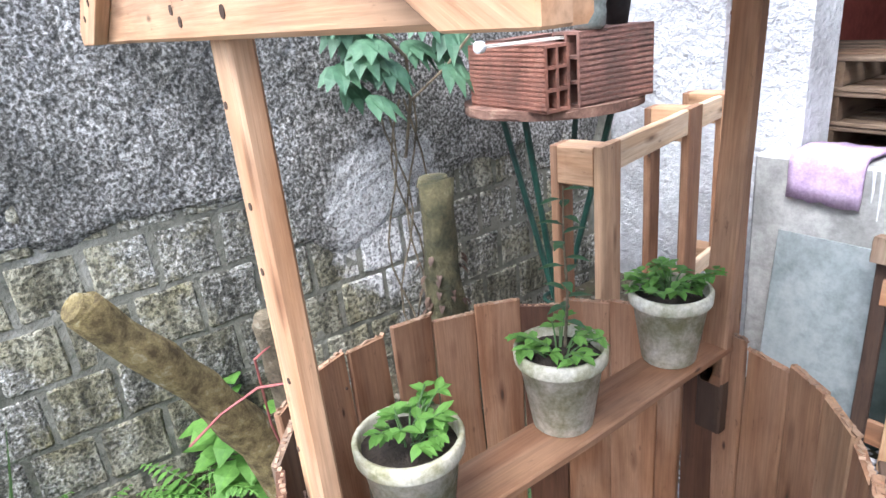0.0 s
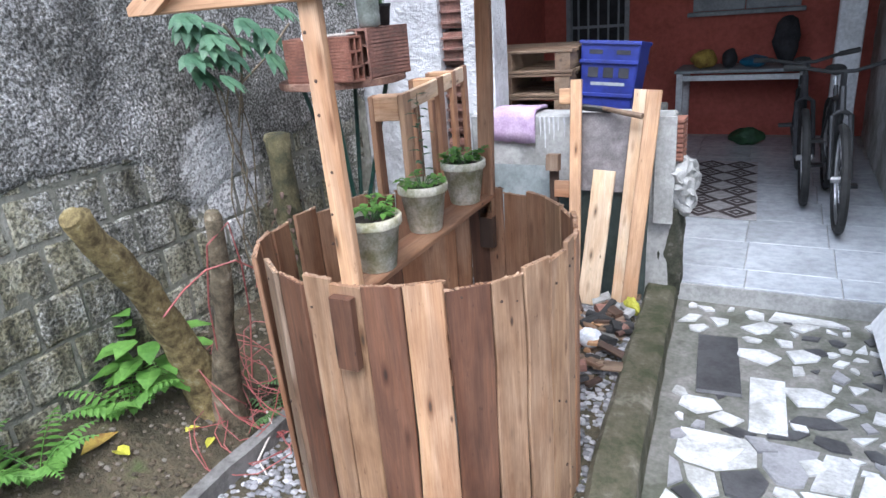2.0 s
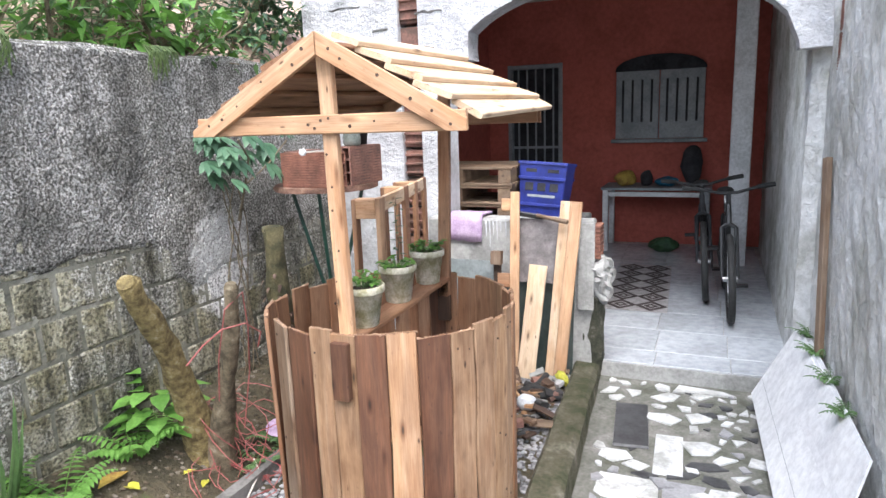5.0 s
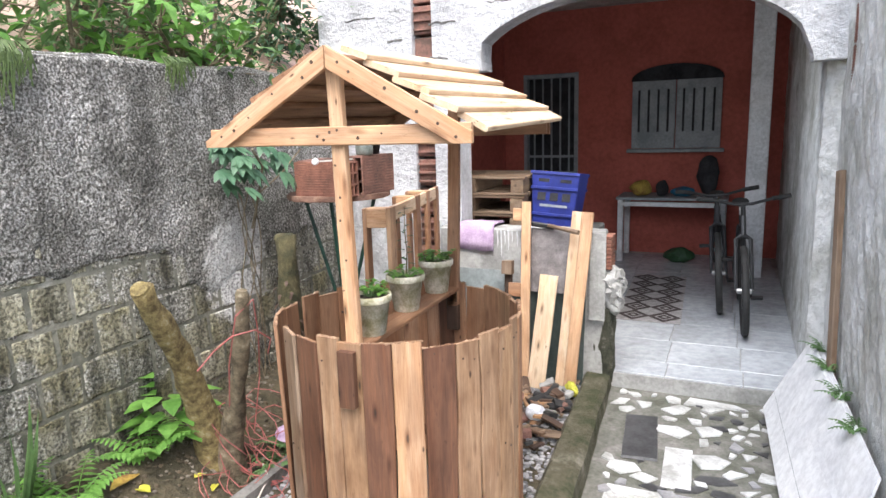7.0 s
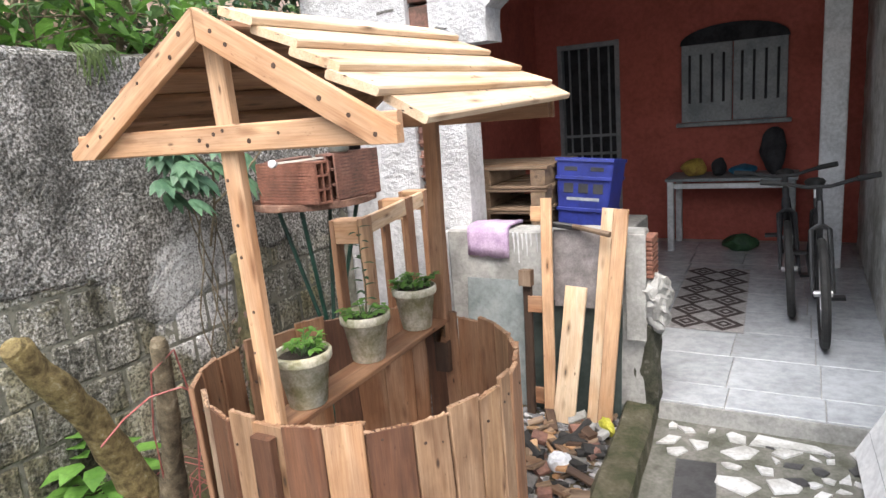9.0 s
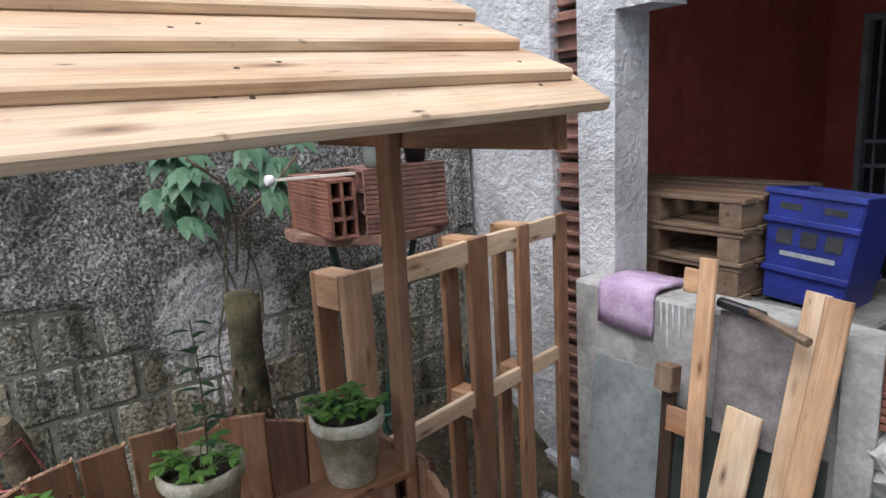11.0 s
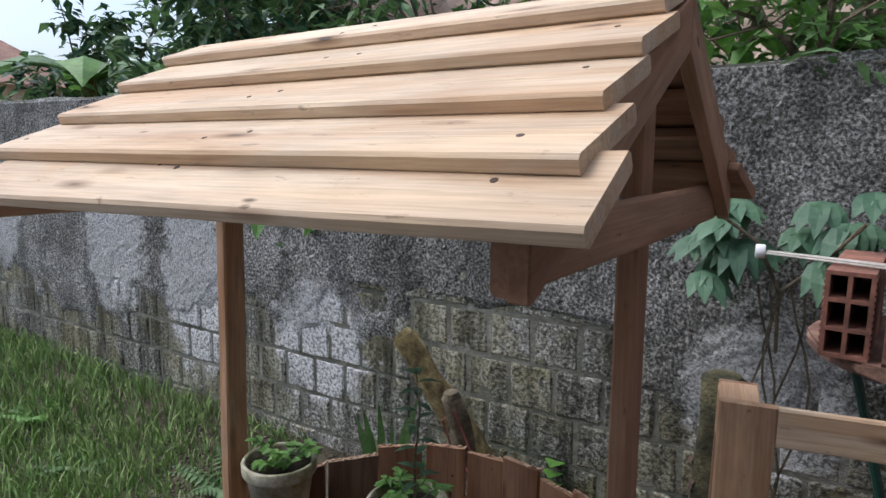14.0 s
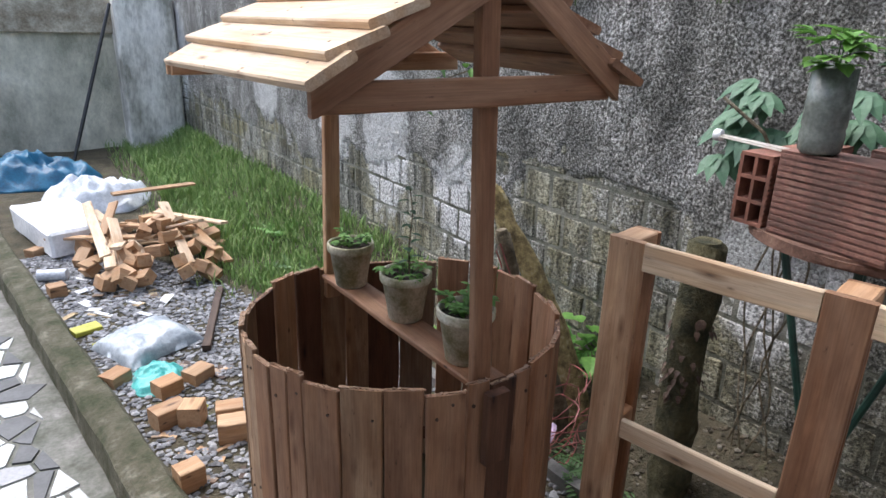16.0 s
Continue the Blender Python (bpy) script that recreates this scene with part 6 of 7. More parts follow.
rnd = random.Random(91)
for x, y, sx, sy, sz, tn in ((0.50, -1.18, 0.15, 0.10, 0.10, 15), (0.41, -1.13, 0.10, 0.10, 0.11, 60), (0.53, -0.70, 0.10, 0.09, 0.10, 10), (0.26, -1.06, 0.12, 0.09, 0.09, -15), (0.29, -0.92, 0.12, 0.10, 0.10, -15), (0.65, -1.68, 0.12, 0.10, 0.07, 35), (0.45, -1.45, 0.12, 0.10, 0.08, 20), (0.29, -1.50, 0.13, 0.10, 0.07, 30), (0.79, -3.03, 0.1, 0.1, 0.08, 10), (0.86, -3.9, 0.1, 0.09, 0.06, 40)):
    timber("wood_block", x, y, lay(x, y) - 0.005, (sx, sy, sz), tn, SCRAP_WOOD, int(x * 97), "sawn pine block lying on the gravel", "pine blocks on the gravel")
for k in range(46):
    x, y = rnd.uniform(0.1, 0.62), rnd.uniform(-1.9, 0.3)
    if math.hypot(x + 0.042, y + 0.018) < 0.53:
        continue
    timber("wood_chip", x, y, lay(x, y), (rnd.uniform(0.03, 0.08), rnd.uniform(0.015, 0.04), 0.008), rnd.uniform(0, 180), rnd.choice((SCRAP_WOOD, GREY_WOOD, DARK_WOOD, SCRAP_WOOD)), k % 7, "splinter of wood on the gravel", "wood splinters")

# heap of broken pallet wood
hx, hy = 0.10, -3.42
k = 0
for j in range(46):
    a, r = rnd.uniform(0, 6.28), 0.62 * math.sqrt(rnd.random())
    x, y = hx + r * math.cos(a) * 0.85, hy + r * math.sin(a) * 1.25
    z = lay(x, y) + max(0, 0.26 * (1 - r / 0.66)) + rnd.uniform(-0.02, 0.03)
    timber("wood_block", x, y, z, (rnd.uniform(0.09, 0.15), 0.09, 0.08), rnd.uniform(0, 180), SCRAP_WOOD, j % 9, "sawn pallet block in a heap of scrap wood", "scrap wood heap", (rnd.uniform(-35, 35), rnd.uniform(-35, 35)))
for j in range(20):
    a, r = rnd.uniform(0, 6.28), 0.4 * math.sqrt(rnd.random())
    x, y = hx + r * math.cos(a), hy + r * math.sin(a) * 1.2
    timber("pallet_board", x, y, lay(x, y) + rnd.uniform(0.05, 0.27), (rnd.uniform(0.5, 0.95), 0.075, 0.02), rnd.uniform(60, 150), rnd.choice((SCRAP_WOOD, PINE_PALE)), j % 8, "loose pallet board in a heap of scrap wood", "scrap wood heap", (rnd.uniform(-25, 25), rnd.uniform(-20, 20)))
timber("driftwood", 0.02, -2.18, lay(0.02, -2.18) - 0.002, (0.86, 0.045, 0.035), 69, DARK_WOOD, 3, "dark weathered stick lying on the gravel", "sticks")
for k in range(26):
    x, y = rnd.uniform(0.2, 0.78), rnd.uniform(-3.2, -2.45)
    timber("paper_scrap", x, y, lay(x, y) + 0.004, (rnd.uniform(0.05, 0.16), rnd.uniform(0.02, 0.07), 0.006), rnd.uniform(0, 180), rnd.choice((SACK_WHITE, PALLET_WOOD, WHITE_SHEET, CUT_WOOD)), k % 7, "scrap of board and paper on the gravel", "scraps", (rnd.uniform(-12, 12), rnd.uniform(-12, 12)))


def heap(name, x, y, size, material, label, category, seed, amp=0.05, freq=5.0, lift=0.0):
    ob = thing(name, pose(x, y, lay(x, y) - 0.01 + lift, 0, 0, seed * 40), label, category)
    bm = bmesh.new()
    bmesh.ops.create_icosphere(bm, subdivisions=5, radius=1, matrix=Matrix.Translation((0, 0, size[2] * 0.42)) @ Matrix.Diagonal((size[0] / 2, size[1] / 2, size[2] * 0.58, 1)))
    for v in bm.verts:
        n1 = 1 - abs(noise.noise(v.co * freq + Vector((seed, 0, 0))))
        n2 = 1 - 1.6 * abs(noise.noise(v.co * freq * 2.6 + Vector((0, seed, 0))))
        q = v.co - Vector((0, 0, size[2] * 0.4))
        v.co += q.normalized() * (0.55 * amp * (n1 - 0.6)) + Vector((0, 0, 1)) * (0.35 * amp * (n2 - 0.6))
        v.co.z = max(v.co.z, 0)
    part("skin", bm, material, ob, smooth=True)
    return ob


def crumple(name, x, y, size, material, label, category, seed):
    """A heaped sheet with folds and a ragged outline."""
    ob = thing(name, pose(x, y, lay(x, y) - 0.004, 0, 0, seed * 40), label, category)
    bm = bmesh.new()
    rings, sides = 26, 72
    k1 = 1.6 / max(size[0], size[1])
    grid, under = [], []
    for i in range(rings + 1):
        r = i / rings
        row, low = [], []
        for j in range(sides):
            a = 2 * math.pi * j / sides
            reach = 1 + 0.30 * noise.noise(Vector((math.cos(a) * 1.6, math.sin(a) * 1.6, seed)))
            px, py = r * reach * size[0] / 2 * math.cos(a), r * reach * size[1] / 2 * math.sin(a)
            q = Vector((px * k1, py * k1, seed * 1.3))
            dome = max(0.0, 1 - r ** 2.4)
            fold = 1 - 2.2 * abs(noise.noise(q * 2.3)) + 0.6 * (1 - 2.4 * abs(noise.noise(q * 5.5 + Vector((4, 1, 0)))))
            z = size[2] * (0.62 * dome * (0.75 + 0.6 * noise.noise(q * 1.3)) + 0.26 * fold * min(1, dome * 2 + 0.15))
            row.append(bm.verts.new((px, py, max(0.006, z))))
            low.append((px, py))
        grid.append(row)
        under = low
    for r1, r2 in zip(grid, grid[1:]):
        for j in range(sides):
            bm.faces.new((r1[j], r1[(j + 1) % sides], r2[(j + 1) % sides], r2[j]))
    rim = [bm.verts.new((px * 0.985, py * 0.985, -0.004)) for px, py in under]
    for j in range(sides):
        bm.faces.new((grid[-1][j], grid[-1][(j + 1) % sides], rim[(j + 1) % sides], rim[j]))
    bm.faces.new(rim)
    bmesh.ops.remove_doubles(bm, verts=grid[0], dist=1e-5)
    part("skin", bm, material, ob, smooth=True)
    return ob


def pillow_sack(name, x, y, sx, sy, sz, turn, material, label):
    ob = thing(name, pose(x, y, lay(x, y) - 0.005, 0, 0, turn), label, "sack")
    bm = bmesh.new()
    n = 26
    top, bot = [], []
    for i in range(n + 1):
        ra, rb = [], []
        for j in range(n + 1):
            u, v = 2 * i / n - 1, 2 * j / n - 1
            h = sz * (max(0, (1 - u ** 4) * (1 - v ** 4)) ** 0.5)
            w = 0.02 * noise.noise(Vector((u * 2.5, v * 2.5, 2))) - 0.022 * abs(noise.noise(Vector((u * 4 + v, v * 5, 5)))) + 0.006 * noise.noise(Vector((u * 12, v * 12, 5)))
            pin = 1 - 0.06 * (1 - u * u) * abs(v) ** 3
            ra.append(bm.verts.new((u * sx / 2 * (1 - 0.05 * (1 - v * v) * abs(u) ** 3), v * sy / 2 * pin, 0.02 + h * 0.85 + w * (1 if h > 0 else 0.3))))
            rb.append(bm.verts.new((u * sx / 2 * (1 - 0.05 * (1 - v * v) * abs(u) ** 3), v * sy / 2 * pin, max(0, 0.018 - 0.02 * h / sz))))
        top.append(ra)
        bot.append(rb)
    for g in (top, bot):
        for i in range(n):
            for j in range(n):
                bm.faces.new((g[i][j], g[i + 1][j], g[i + 1][j + 1], g[i][j + 1]))
    for i in range(n):
        for e in (0, n):
            bm.faces.new((top[i][e], top[i + 1][e], bot[i + 1][e], bot[i][e]))
            bm.faces.new((top[e][i], top[e][i + 1], bot[e][i + 1], bot[e][i]))
    part("sack_skin", bm, material, ob, smooth=True)
    bm = bmesh.new()
    box(bm, sx * 0.1, -sy * 0.505, 0.025, sx * 0.7, 0.01, 0.03)
    part("yellow_band", bm, YELLOW, ob, "yellow printed edge")
    return ob


pillow_sack("cement_sack", 0.43, -2.02, 0.46, 0.40, 0.11, 22, SACK_GREY, "half-full grey plastic sack lying on the gravel")
crumple("plastic_bag", 0.47, -1.60, (0.36, 0.24, 0.075), TEAL_BAG, "crumpled teal plastic bag on the gravel", "bag", 2)
heap("wrapper", 0.36, -1.27, (0.13, 0.08, 0.03), YELLOW, "crumpled yellow wrapper on the gravel", "wrapper", 3, 0.02, 18)
crumple("tarpaulin", 0.72, -6.5, (1.15, 1.2, 0.38), SACK_BLUE, "crumpled blue tarpaulin heaped by the far wall", "tarpaulin", 4)
crumple("white_sack", 0.25, -5.3, (1.0, 1.0, 0.30), SACK_WHITE, "crumpled white woven sack on a rubbish heap", "sack", 5)
timber("yellow_sponge", 0.70, -2.38, lay(0.70, -2.38), (0.15, 0.1, 0.03), 15, YELLOW, 1, "yellow sponge block on the gravel", "scraps")
ob = thing("polystyrene_box", pose(0.63, -4.25, lay(0.63, -4.25), 0, 0, 12), "broken white polystyrene box lid", "box")
bm = bmesh.new()
box(bm, 0, 0, 0.11, 0.48, 1.0, 0.2, 0.02)
bmesh.ops.subdivide_edges(bm, edges=[e for e in bm.edges if e.calc_length() > 0.1], cuts=4, use_grid_fill=True)
soften(bm, 0.015, 6, 3)
part("shell", bm, WHITE_SHEET, ob, smooth=False)
ob = thing("can", pose(0.79, -3.3, lay(0.79, -3.3) + 0.04, 90, 0, 70), "white tin can lying on the gravel", "can")
bm = bmesh.new()
lathe(bm, [(0.001, -0.09), (0.038, -0.09), (0.04, -0.085), (0.04, 0.085), (0.038, 0.09), (0.001, 0.09)], 16)
part("can_body", bm, SACK_WHITE, ob, smooth=False)
timber("flat_board", -0.2, -4.9, lay(-0.2, -4.9) + 0.16, (0.75, 0.10, 0.02), 6, SCRAP_WOOD, 2, "thin pale board lying on the rubbish heap", "scraps")
pole = thing("iron_pole", pose(0.27, -7.45, 0.2), "long thin dark pole leaning on the far wall", "pole")
bm = bmesh.new()
tube(bm, [(0.0, 0.25, 0.0), (-0.72, -0.38, 1.85)], 0.022, 8)
part("rod", bm, BLACK_STEEL, pole)
ob = thing("flat_stone", pose(0.03, 0.2, WZ), "flat stone and rubbish at the bottom of the well", "stone")
bm = bmesh.new()
bmesh.ops.create_icosphere(bm, subdivisions=3, radius=1, matrix=Matrix.Diagonal((0.2, 0.16, 0.05, 1)))
soften(bm, 0.03, 8)
part("stone_body", bm, DARK_CEMENT, ob)

# rubble between the well and the porch
rnd = random.Random(17)
for k in range(85):
    y = rnd.uniform(0.55, 1.48)
    x = rnd.uniform(-0.05, kerb_x(y) - 0.05)
    if math.hypot(x + 0.042, y + 0.018) < 0.54:
        continue
    kind = rnd.random()
    z = lay(x, y) + rnd.uniform(0.0, 0.05)
    if kind < 0.5:
        timber("wood_scrap", x, y, z, (rnd.uniform(0.06, 0.16), rnd.uniform(0.03, 0.06), rnd.uniform(0.01, 0.02)), rnd.uniform(0, 180), rnd.choice((GREY_WOOD, SCRAP_WOOD, DARK_WOOD, PALLET_WOOD)), k % 9, "broken piece of wood in the rubble", "rubble by the porch", (rnd.uniform(-20, 20), rnd.uniform(-20, 20)))
    else:
        timber("rubble_piece", x, y, z, (rnd.uniform(0.04, 0.10), rnd.uniform(0.04, 0.08), rnd.uniform(0.015, 0.035)), rnd.uniform(0, 180), rnd.choice((DARK_CEMENT, RUBBER, TERRACOTTA_OLD, GREY_WOOD, PALLET_WOOD, GREY_CEMENT)), k % 9, "broken tile and stone in the rubble", "rubble by the porch", (rnd.uniform(-25, 25), rnd.uniform(-25, 25)))
for k in range(5):
    x, y = rnd.uniform(0.08, 0.40), rnd.uniform(0.85, 1.40)
    ob = thing("pipe_piece", pose(x, y, lay(x, y) + 0.05, 0, rnd.uniform(-10, 10), rnd.uniform(0, 180)), "short dark pipe piece in the rubble", "pipe", "rubble by the porch")
    bm = bmesh.new()
    tube(bm, [(-0.07, 0, 0), (0.07, 0, 0)], 0.022, 10)
    part("pipe_body", bm, RUBBER, ob)
heap("plastic_bag", 0.25, 0.95, (0.12, 0.1, 0.07), SACK_WHITE, "crumpled white plastic bag in the rubble", "bag", 7, 0.03, 16, 0.03)
heap("wrapper", 0.36, 1.34, (0.10, 0.05, 0.08), YELLOW, "crumpled yellow wrapper by the kerb", "wrapper", 8, 0.03, 26, 0.03)

# gravel as loose stones
def scatter_stones(name, count, region, sizes, material, seed, label):
    rnd = random.Random(seed)
    verts, faces = [], []
    made = 0
    while made < count:
        x, y = region(rnd)
        if x is None:
            continue
        r = rnd.uniform(*sizes)
        z = yard_height(x, y) + r * 0.15
        base = len(verts)
        a0 = rnd.uniform(0, 6.28)
        n = 5
        for zz, q in ((-0.5, 0.7), (0.25, 1.0)):
            for k in range(n):
                a = a0 + 2 * math.pi * k / n + rnd.uniform(-0.25, 0.25)
                s = r * q * rnd.uniform(0.75, 1.2)
                verts.append((x + s * math.cos(a), y + 0.8 * s * math.sin(a), z + r * zz * rnd.uniform(0.6, 1.1)))
        verts.append((x, y, z + r * 0.6))
        for k in range(n):
            faces.append((base + k, base + (k + 1) % n, base + n + (k + 1) % n, base + n + k))
            faces.append((base + n + k, base + n + (k + 1) % n, base + 2 * n))
        made += 1
    me = bpy.data.meshes.new(name)
    me.from_pydata(verts, [], faces)
    me.materials.append(material)
    return tagged(new(name, me), label, "gravel", kind="stuff")


def stone_mat(name, a, b, c):
    m, nt, bs = shader(name, 0.85)
    geo = nt.nodes.new("ShaderNodeNewGeometry")
    col = ramp(nt, geo.outputs["Random Per Island"], [(0.0, a), (0.6, b), (1.0, c)])
    vec, _ = coords(nt, (1, 1, 1), True)
    col = mixed(nt, "MULTIPLY", 0.5, col, ramp(nt, noise_tex(nt, vec, 90, 3), [(0.3, (0.6, 0.6, 0.6)), (0.65, (1, 1, 1))]))
    nt.links.new(col, bs.inputs["Base Color"])
    return m


PEBBLE = stone_mat("grey_pebbles", (0.10, 0.10, 0.105), (0.25, 0.25, 0.26), (0.42, 0.42, 0.43))
CLOD = stone_mat("earth_clods", (0.05, 0.04, 0.025), (0.11, 0.085, 0.055), (0.2, 0.18, 0.15))


def gravel_region(rnd):
    y = 1.55 - 5.4 * rnd.random()
    x = rnd.uniform(-0.72 if y > -1.5 else max(-0.72 + (-1.5 - y) * 0.45, -0.3), kerb_x(y))
    if math.hypot(x + 0.042, y + 0.018) < 0.505 or x > kerb_x(y):
        return None, None
    return x, y


def bed_region(rnd):
    y = rnd.uniform(-2.4, 1.7)
    return rnd.uniform(wall_x(y), -0.76), y


scatter_stones("gravel", 11000, gravel_region, (0.010, 0.021), PEBBLE, 3, "grey crushed stone gravel round the well")
scatter_stones("earth_clods", 2600, bed_region, (0.005, 0.016), CLOD, 4, "crumbs of damp earth in the planting bed")

# grass along the wall
rnd = random.Random(77)
verts, faces = [], []
for k in range(22000):
    y = -1.5 - 7.3 * rnd.random() ** 0.9
    right = min(-0.2, -0.66 + 0.3 * (-1.4 - y)) if y > -3.2 else -0.2 - 0.05 * (-3.2 - y)
    if rnd.random() < 0.12:
        right += 0.25
    x = rnd.uniform(wall_x(y) + 0.01, right)
    z = yard_height(x, y)
    a = rnd.uniform(0, 6.28)
    if noise.noise(Vector((x * 4, y * 2.2, 6))) < rnd.uniform(-0.9, -0.1):
        continue
    h = rnd.uniform(0.04, 0.15) * (0.5 if y > -2.2 else 1.0)
    w = rnd.uniform(0.0025, 0.0065)
    ln = rnd.uniform(0.2, 0.9) * h
    b = rnd.uniform(0, 6.28)
    dx, dy = math.cos(a) * w, math.sin(a) * w
    ex, ey = math.cos(b) * ln, math.sin(b) * ln
    i = len(verts)
    verts += [(x - dx, y - dy, z - 0.005), (x + dx, y + dy, z - 0.005), (x + ex * 0.4 + dx * 0.7, y + ey * 0.4 + dy * 0.7, z + h * 0.65), (x + ex * 0.4 - dx * 0.7, y + ey * 0.4 - dy * 0.7, z + h * 0.65), (x + ex, y + ey, z + h)]
    faces += [(i, i + 1, i + 2, i + 3), (i + 3, i + 2, i + 4)]
GRASS_M = stone_mat("grass_blades", (0.12, 0.22, 0.055), (0.25, 0.38, 0.11), (0.42, 0.50, 0.22))
me = bpy.data.meshes.new("grass")
me.from_pydata(verts, [], faces)
me.materials.append(GRASS_M)
tagged(new("grass", me), "rough green grass and weeds along the wall", "grass", kind="stuff")

# ---- behind the wall: bank, bushes, far house ----
bank = thing("backdrop", pose(0, 0, 0), "pinkish clay bank behind the boundary wall", "bank", kind="structure")
bm = bmesh.new()
rows = []
for j in range(60):
    y = -14 + 22 * j / 59
    rows.append([bm.verts.new((-1.9 - dx + 0.3 * noise.noise(Vector((y * 0.7, dx, 1))), y, dz * (1.0 if y > -3.5 else max(0.25, 1 - (-3.5 - y) * 0.15)) + 0.25 * noise.noise(Vector((y * 0.8, dx, 4))))) for dx, dz in ((0.1, 0.2), (0.5, 1.9), (1.2, 2.5), (2.0, 3.3), (3.5, 4.6), (6, 5.2))])
for a, b in zip(rows, rows[1:]):
    for k in range(5):
        bm.faces.new((a[k], a[k + 1], b[k + 1], b[k]))
part("bank_face", bm, HILL, bank, smooth=True)


def shrub(x, y, z, size, n, seed, tones, label, leaf_len=0.1, limbs=9):
    rnd = random.Random(seed)
    ob = thing("shrub", pose(x, y, z), label, "shrub", "shrubs behind the wall")
    bm = bmesh.new()
    tips = []
    for k in range(limbs):
        a = 2 * math.pi * k / limbs + rnd.uniform(-0.4, 0.4)
        p = Vector((0.04 * math.cos(a), 0.04 * math.sin(a), 0))
        pts = [p.copy()]
        d = Vector((math.cos(a) * rnd.uniform(0.3, 1), math.sin(a) * rnd.uniform(0.3, 1), rnd.uniform(0.5, 1.2))).normalized()
        for q in range(6):
            d = (d + Vector((rnd.uniform(-0.35, 0.35), rnd.uniform(-0.35, 0.35), rnd.uniform(-0.25, 0.22)))).normalized()
            p = p + Vector((d.x * size[0], d.y * size[1], d.z * size[2])) * 0.17
            pts.append(p.copy())
            if q > 0:
                tips.append(p.copy())
                for w in range(2):
                    e = Vector((rnd.uniform(-1, 1), rnd.uniform(-1, 1), rnd.uniform(-0.4, 0.8))).normalized()
                    t2 = p + e * rnd.uniform(0.12, 0.3)
                    tube(bm, [p, t2], [0.006, 0.003], 4)
                    tips.append(t2)
        tube(bm, pts, [0.03, 0.024, 0.019, 0.015, 0.011, 0.008, 0.005], 6)
    part("limb", bm, BARK_GREY, ob)
    per = n // len(tones)
    for tone in tones:
        verts, faces = [], []
        for k in range(per):
            t = rnd.choice(tips)
            c = t + Vector((rnd.gauss(0, 0.08), rnd.gauss(0, 0.08), rnd.gauss(0, 0.07)))
            a, e = rnd.uniform(0, 6.28), rnd.uniform(-0.9, 0.4)
            w = Vector((math.cos(a) * math.cos(e), math.sin(a) * math.cos(e), math.sin(e)))
            s = w.cross(Vector((rnd.uniform(-0.4, 0.4), rnd.uniform(-0.4, 0.4), 1))).normalized()
            u = s.cross(w)
            ln = leaf_len * rnd.uniform(0.6, 1.3)
            wd = ln * rnd.uniform(0.17, 0.26)
            i = len(verts)
            verts += [tuple(c), tuple(c + w * ln * 0.4 + s * wd + u * wd * 0.3), tuple(c + w * ln * 0.45), tuple(c + w * ln * 0.4 - s * wd + u * wd * 0.3), tuple(c + w * ln - u * ln * 0.15)]
            faces += [(i, i + 2, i + 1), (i, i + 3, i + 2), (i + 1, i + 2, i + 4), (i + 2, i + 3, i + 4)]
        me = bpy.data.meshes.new("foliage")
        me.from_pydata(verts, [], faces)
        me.materials.append(tone)
        q = new("foliage", me)
        q.parent = ob
    return ob


shrub(-2.2, -0.9, 1.5, (1.0, 1.3, 1.7), 950, 1, (LEAF_MID, LEAF_LIGHT), "leafy green shrub overhanging the boundary wall", 0.12)
shrub(-2.3, 0.3, 1.6, (1.0, 1.2, 1.9), 1000, 2, (LEAF_MID, LEAF_MID), "loose mid green shrub behind the boundary wall", 0.10)
shrub(-2.2, 1.3, 1.6, (0.9, 0.9, 2.2), 1500, 3, (LEAF_DARK, LEAF_MID), "tall green shrub beside the house", 0.10)
shrub(-3.0, 0.9, 1.8, (1.4, 1.6, 2.4), 1400, 4, (LEAF_MID, LEAF_MID), "tall green shrub on the bank", 0.12)
shrub(-2.0, -2.3, 1.5, (0.9, 1.3, 1.3), 1200, 5, (LEAF_MID, LEAF_DARK), "loose green shrub behind the boundary wall", 0.12)
shrub(-3.2, -1.6, 2.0, (1.4, 1.6, 1.9), 1500, 6, (LEAF_MID, LEAF_DARK), "green shrub on the clay bank", 0.13)
shrub(-2.4, -4.0, 1.3, (1.1, 1.6, 1.6), 2400, 7, (LEAF_MID, LEAF_DARK), "green shrub behind the boundary wall", 0.14)
shrub(-1.75, 0.55, 2.1, (0.4, 0.5, 0.5), 260, 8, (LEAF_LIGHT, LEAF_LIGHT), "bright green young shrub on top of the wall", 0.15, 6)
shrub(-3.4, -6.5, 1.3, (1.6, 2.2, 2.6), 3200, 9, (LEAF_MID, LEAF_DARK), "broad green shrub by the far wall", 0.2)
shrub(-3.6, 3.0, 2.0, (1.6, 1.6, 3.0), 3000, 10, (LEAF_DARK, LEAF_DARK), "tall dark shrub behind the house", 0.14)

shrub(-2.9, -3.3, 1.8, (1.4, 1.8, 2.6), 2400, 12, (LEAF_MID, LEAF_DARK), "tall green shrub on the clay bank", 0.16)
shrub(-4.2, -5.0, 1.8, (1.8, 2.0, 3.4), 3000, 13, (LEAF_MID, LEAF_MID), "tall broad green shrub on the clay bank", 0.22)

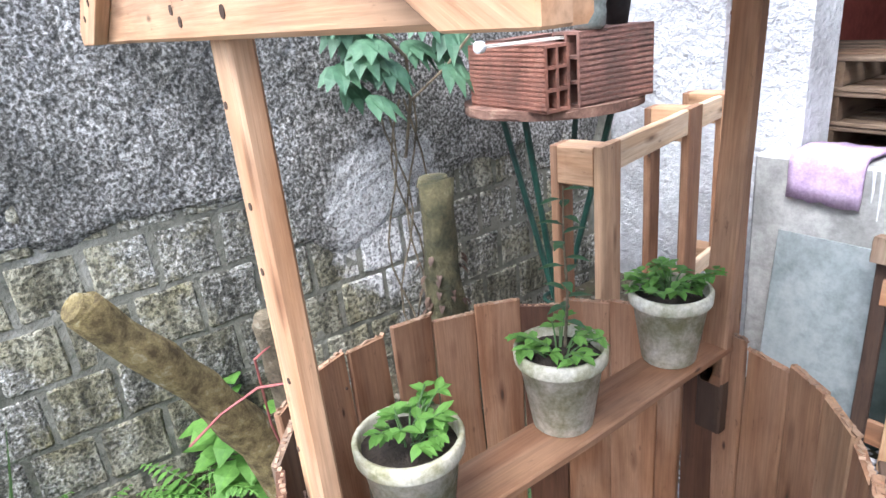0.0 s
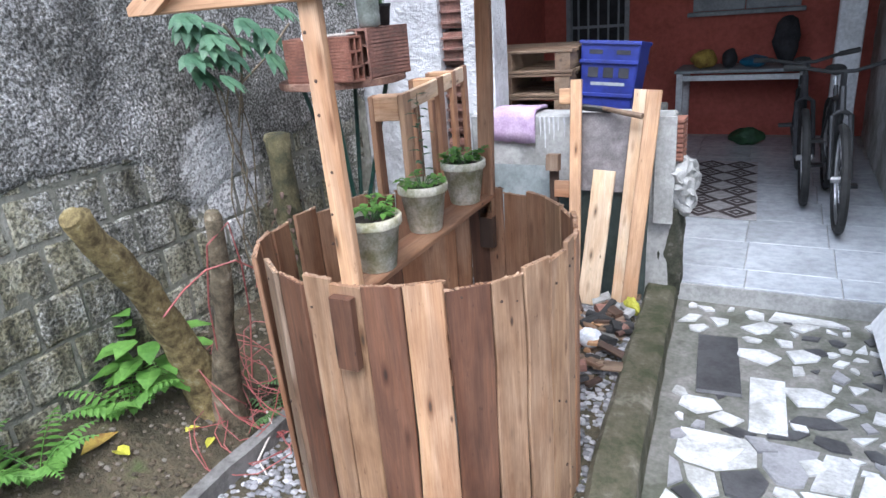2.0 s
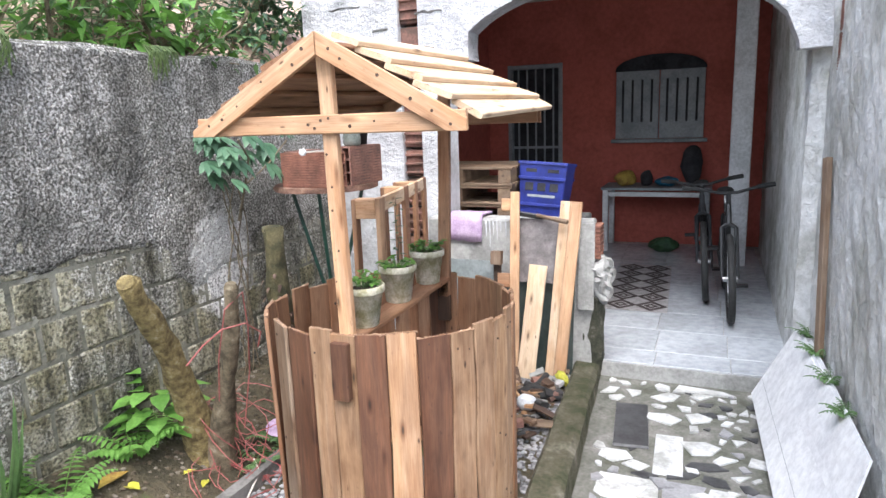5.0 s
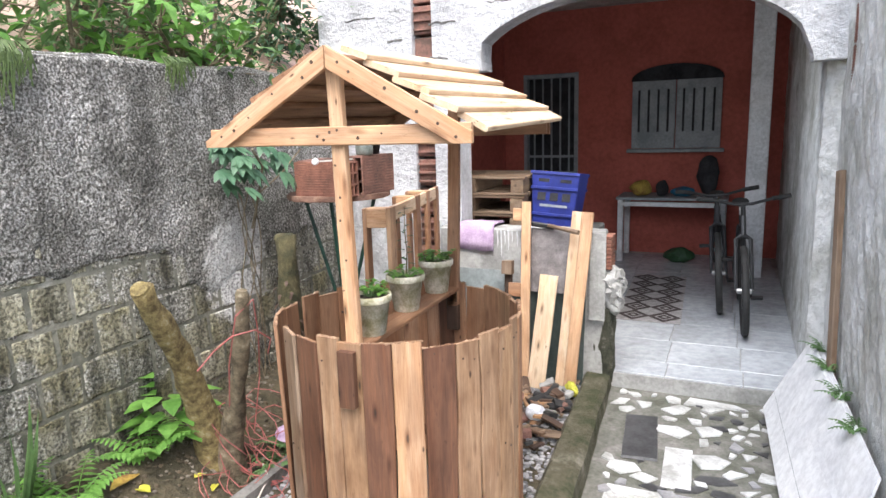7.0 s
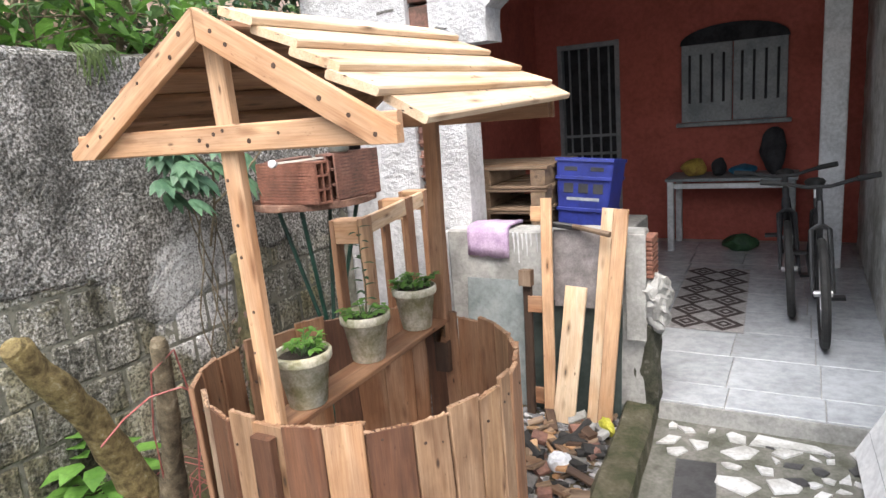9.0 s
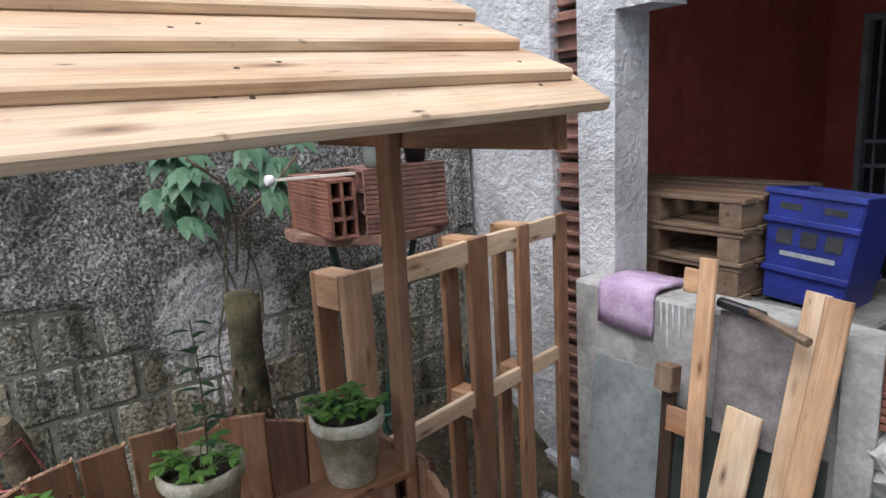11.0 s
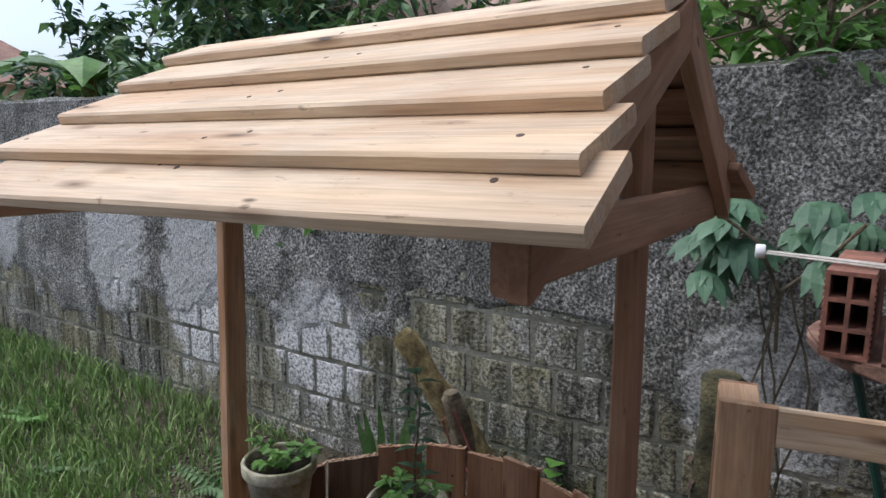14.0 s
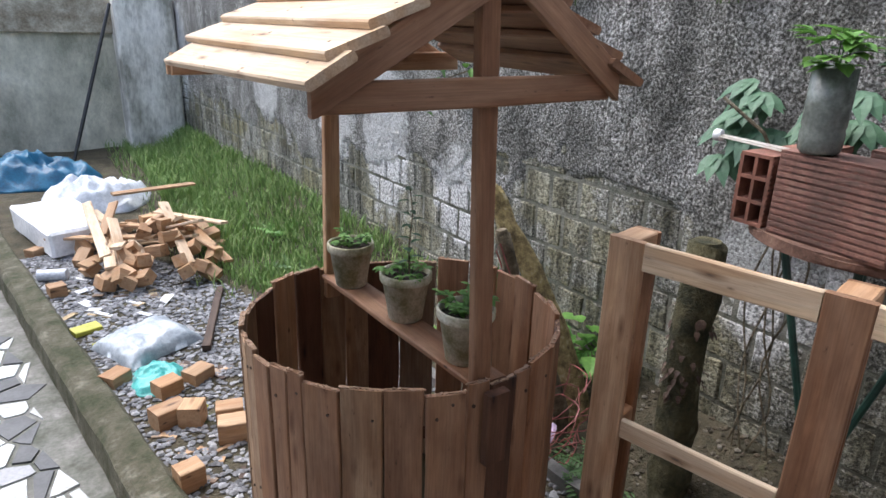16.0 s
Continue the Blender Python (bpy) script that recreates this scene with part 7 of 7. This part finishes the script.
for k, (y, ln) in enumerate(((-0.75, 0.24), (-0.68, 0.17), (0.1, 0.15), (0.16, 0.12), (1.25, 0.2))):
    ob = thing("hanging_moss", pose(wall_x(y) + 0.03, y, WALL_TOP + 0.02), "yellow-green hanging plant on the wall top", "plant", "plants hanging from the wall")
    bm = bmesh.new()
    rnd = random.Random(120 + k)
    for q in range(26):
        yy = rnd.uniform(-0.06, 0.06)
        l2 = ln * rnd.uniform(0.4, 1.1)
        tube(bm, [(0.0, yy, 0.0), (0.03, yy + rnd.uniform(-0.02, 0.02), -l2 * 0.4), (0.025, yy + rnd.uniform(-0.03, 0.03), -l2)], [0.003, 0.004, 0.002], 4)
    part("hanging_growth", bm, GRASS, ob, kind="stuff")

# banana plants and house beyond the far end
for k, (x, y, z, n) in enumerate(((-2.3, -5.2, 1.4, 7), (-2.6, -7.2, 1.0, 7), (-3.4, -9.2, 0.8, 7), (-1.9, -10.4, 0.6, 7), (-1.2, -9.9, 1.2, 4))):
    ob = thing("banana_plant", pose(x, y, z), "banana plant with long torn green leaves", "banana plant", "banana plants")
    bm = bmesh.new()
    tube(bm, [(0, 0, -0.6), (0.02, 0.01, 0.5), (0, 0, 1.1)], [0.11, 0.09, 0.06], 10)
    part("trunk", bm, BARK, ob)
    rnd = random.Random(200 + k)
    for q in range(n):
        a = 2 * math.pi * q / n + rnd.uniform(-0.3, 0.3)
        d = Vector((math.cos(a), math.sin(a), 0))
        s = Vector((-d.y, d.x, 0))
        bm = bmesh.new()
        ln = rnd.uniform(1.0, 1.5)
        rows = []
        for i in range(13):
            t = i / 12
            p = Vector((0, 0, 1.05)) + d * (ln * t * 0.85) + Vector((0, 0, ln * (0.75 * t - 0.85 * t * t)))
            w = 0.19 * math.sin(math.pi * min(1, 0.06 + t * 0.95)) + 0.004
            tear = 0.8 if (i * 7 + q) % 5 == 0 else 1.0
            rows.append([bm.verts.new(p + s * w * tear - Vector((0, 0, 0.3 * w))), bm.verts.new(p), bm.verts.new(p - s * w * (1.6 - tear * 0.6) - Vector((0, 0, 0.3 * w)))])
        for r1, r2 in zip(rows, rows[1:]):
            for c in range(2):
                bm.faces.new((r1[c], r1[c + 1], r2[c + 1], r2[c]))
        part("leaf_blade", bm, LEAF_LIGHT if q % 2 else LEAF_MID, ob)
fh = thing("neighbour_house", pose(-3.0, -19, 0), "neighbouring house with a weathered clay tile roof", "house")
bm = bmesh.new()
box(bm, 0, 0, 1.6, 10, 5, 3.4)
part("wall", bm, rough_mat("cream_plaster", (0.5, 0.42, 0.3), (0.62, 0.54, 0.4), None, 2, 0.9, 0.2, 0.01), fh)
bm = bmesh.new()
vs = [(-5.4, -3.0, 3.2), (5.4, -3.0, 3.2), (5.4, 3.0, 3.2), (-5.4, 3.0, 3.2), (-3.5, 0, 5.0), (3.5, 0, 5.0)]
vv = [bm.verts.new(p) for p in vs]
for q in ((0, 1, 5, 4), (2, 3, 4, 5), (0, 4, 3), (1, 2, 5)):
    bm.faces.new([vv[i] for i in q])
part("roof", bm, rough_mat("weathered_clay_roof", (0.20, 0.10, 0.07), (0.36, 0.20, 0.14), None, 3, 0.8, 0.3, 0.02), fh)
# plain unseen wall, added to close the place beyond the path
for nm, cx, cy, sx, sy in (("wall_path_side", 4.6, -4.0, 0.2, 12.0),):
    ob = thing(nm, pose(cx, cy, 0), "unseen plain wall added on the other side of the path", "wall", kind="structure")
    bm = bmesh.new()
    box(bm, 0, 0, 1.0, sx, sy, 2.2)
    part("wall_face", bm, GREY_CEMENT, ob)
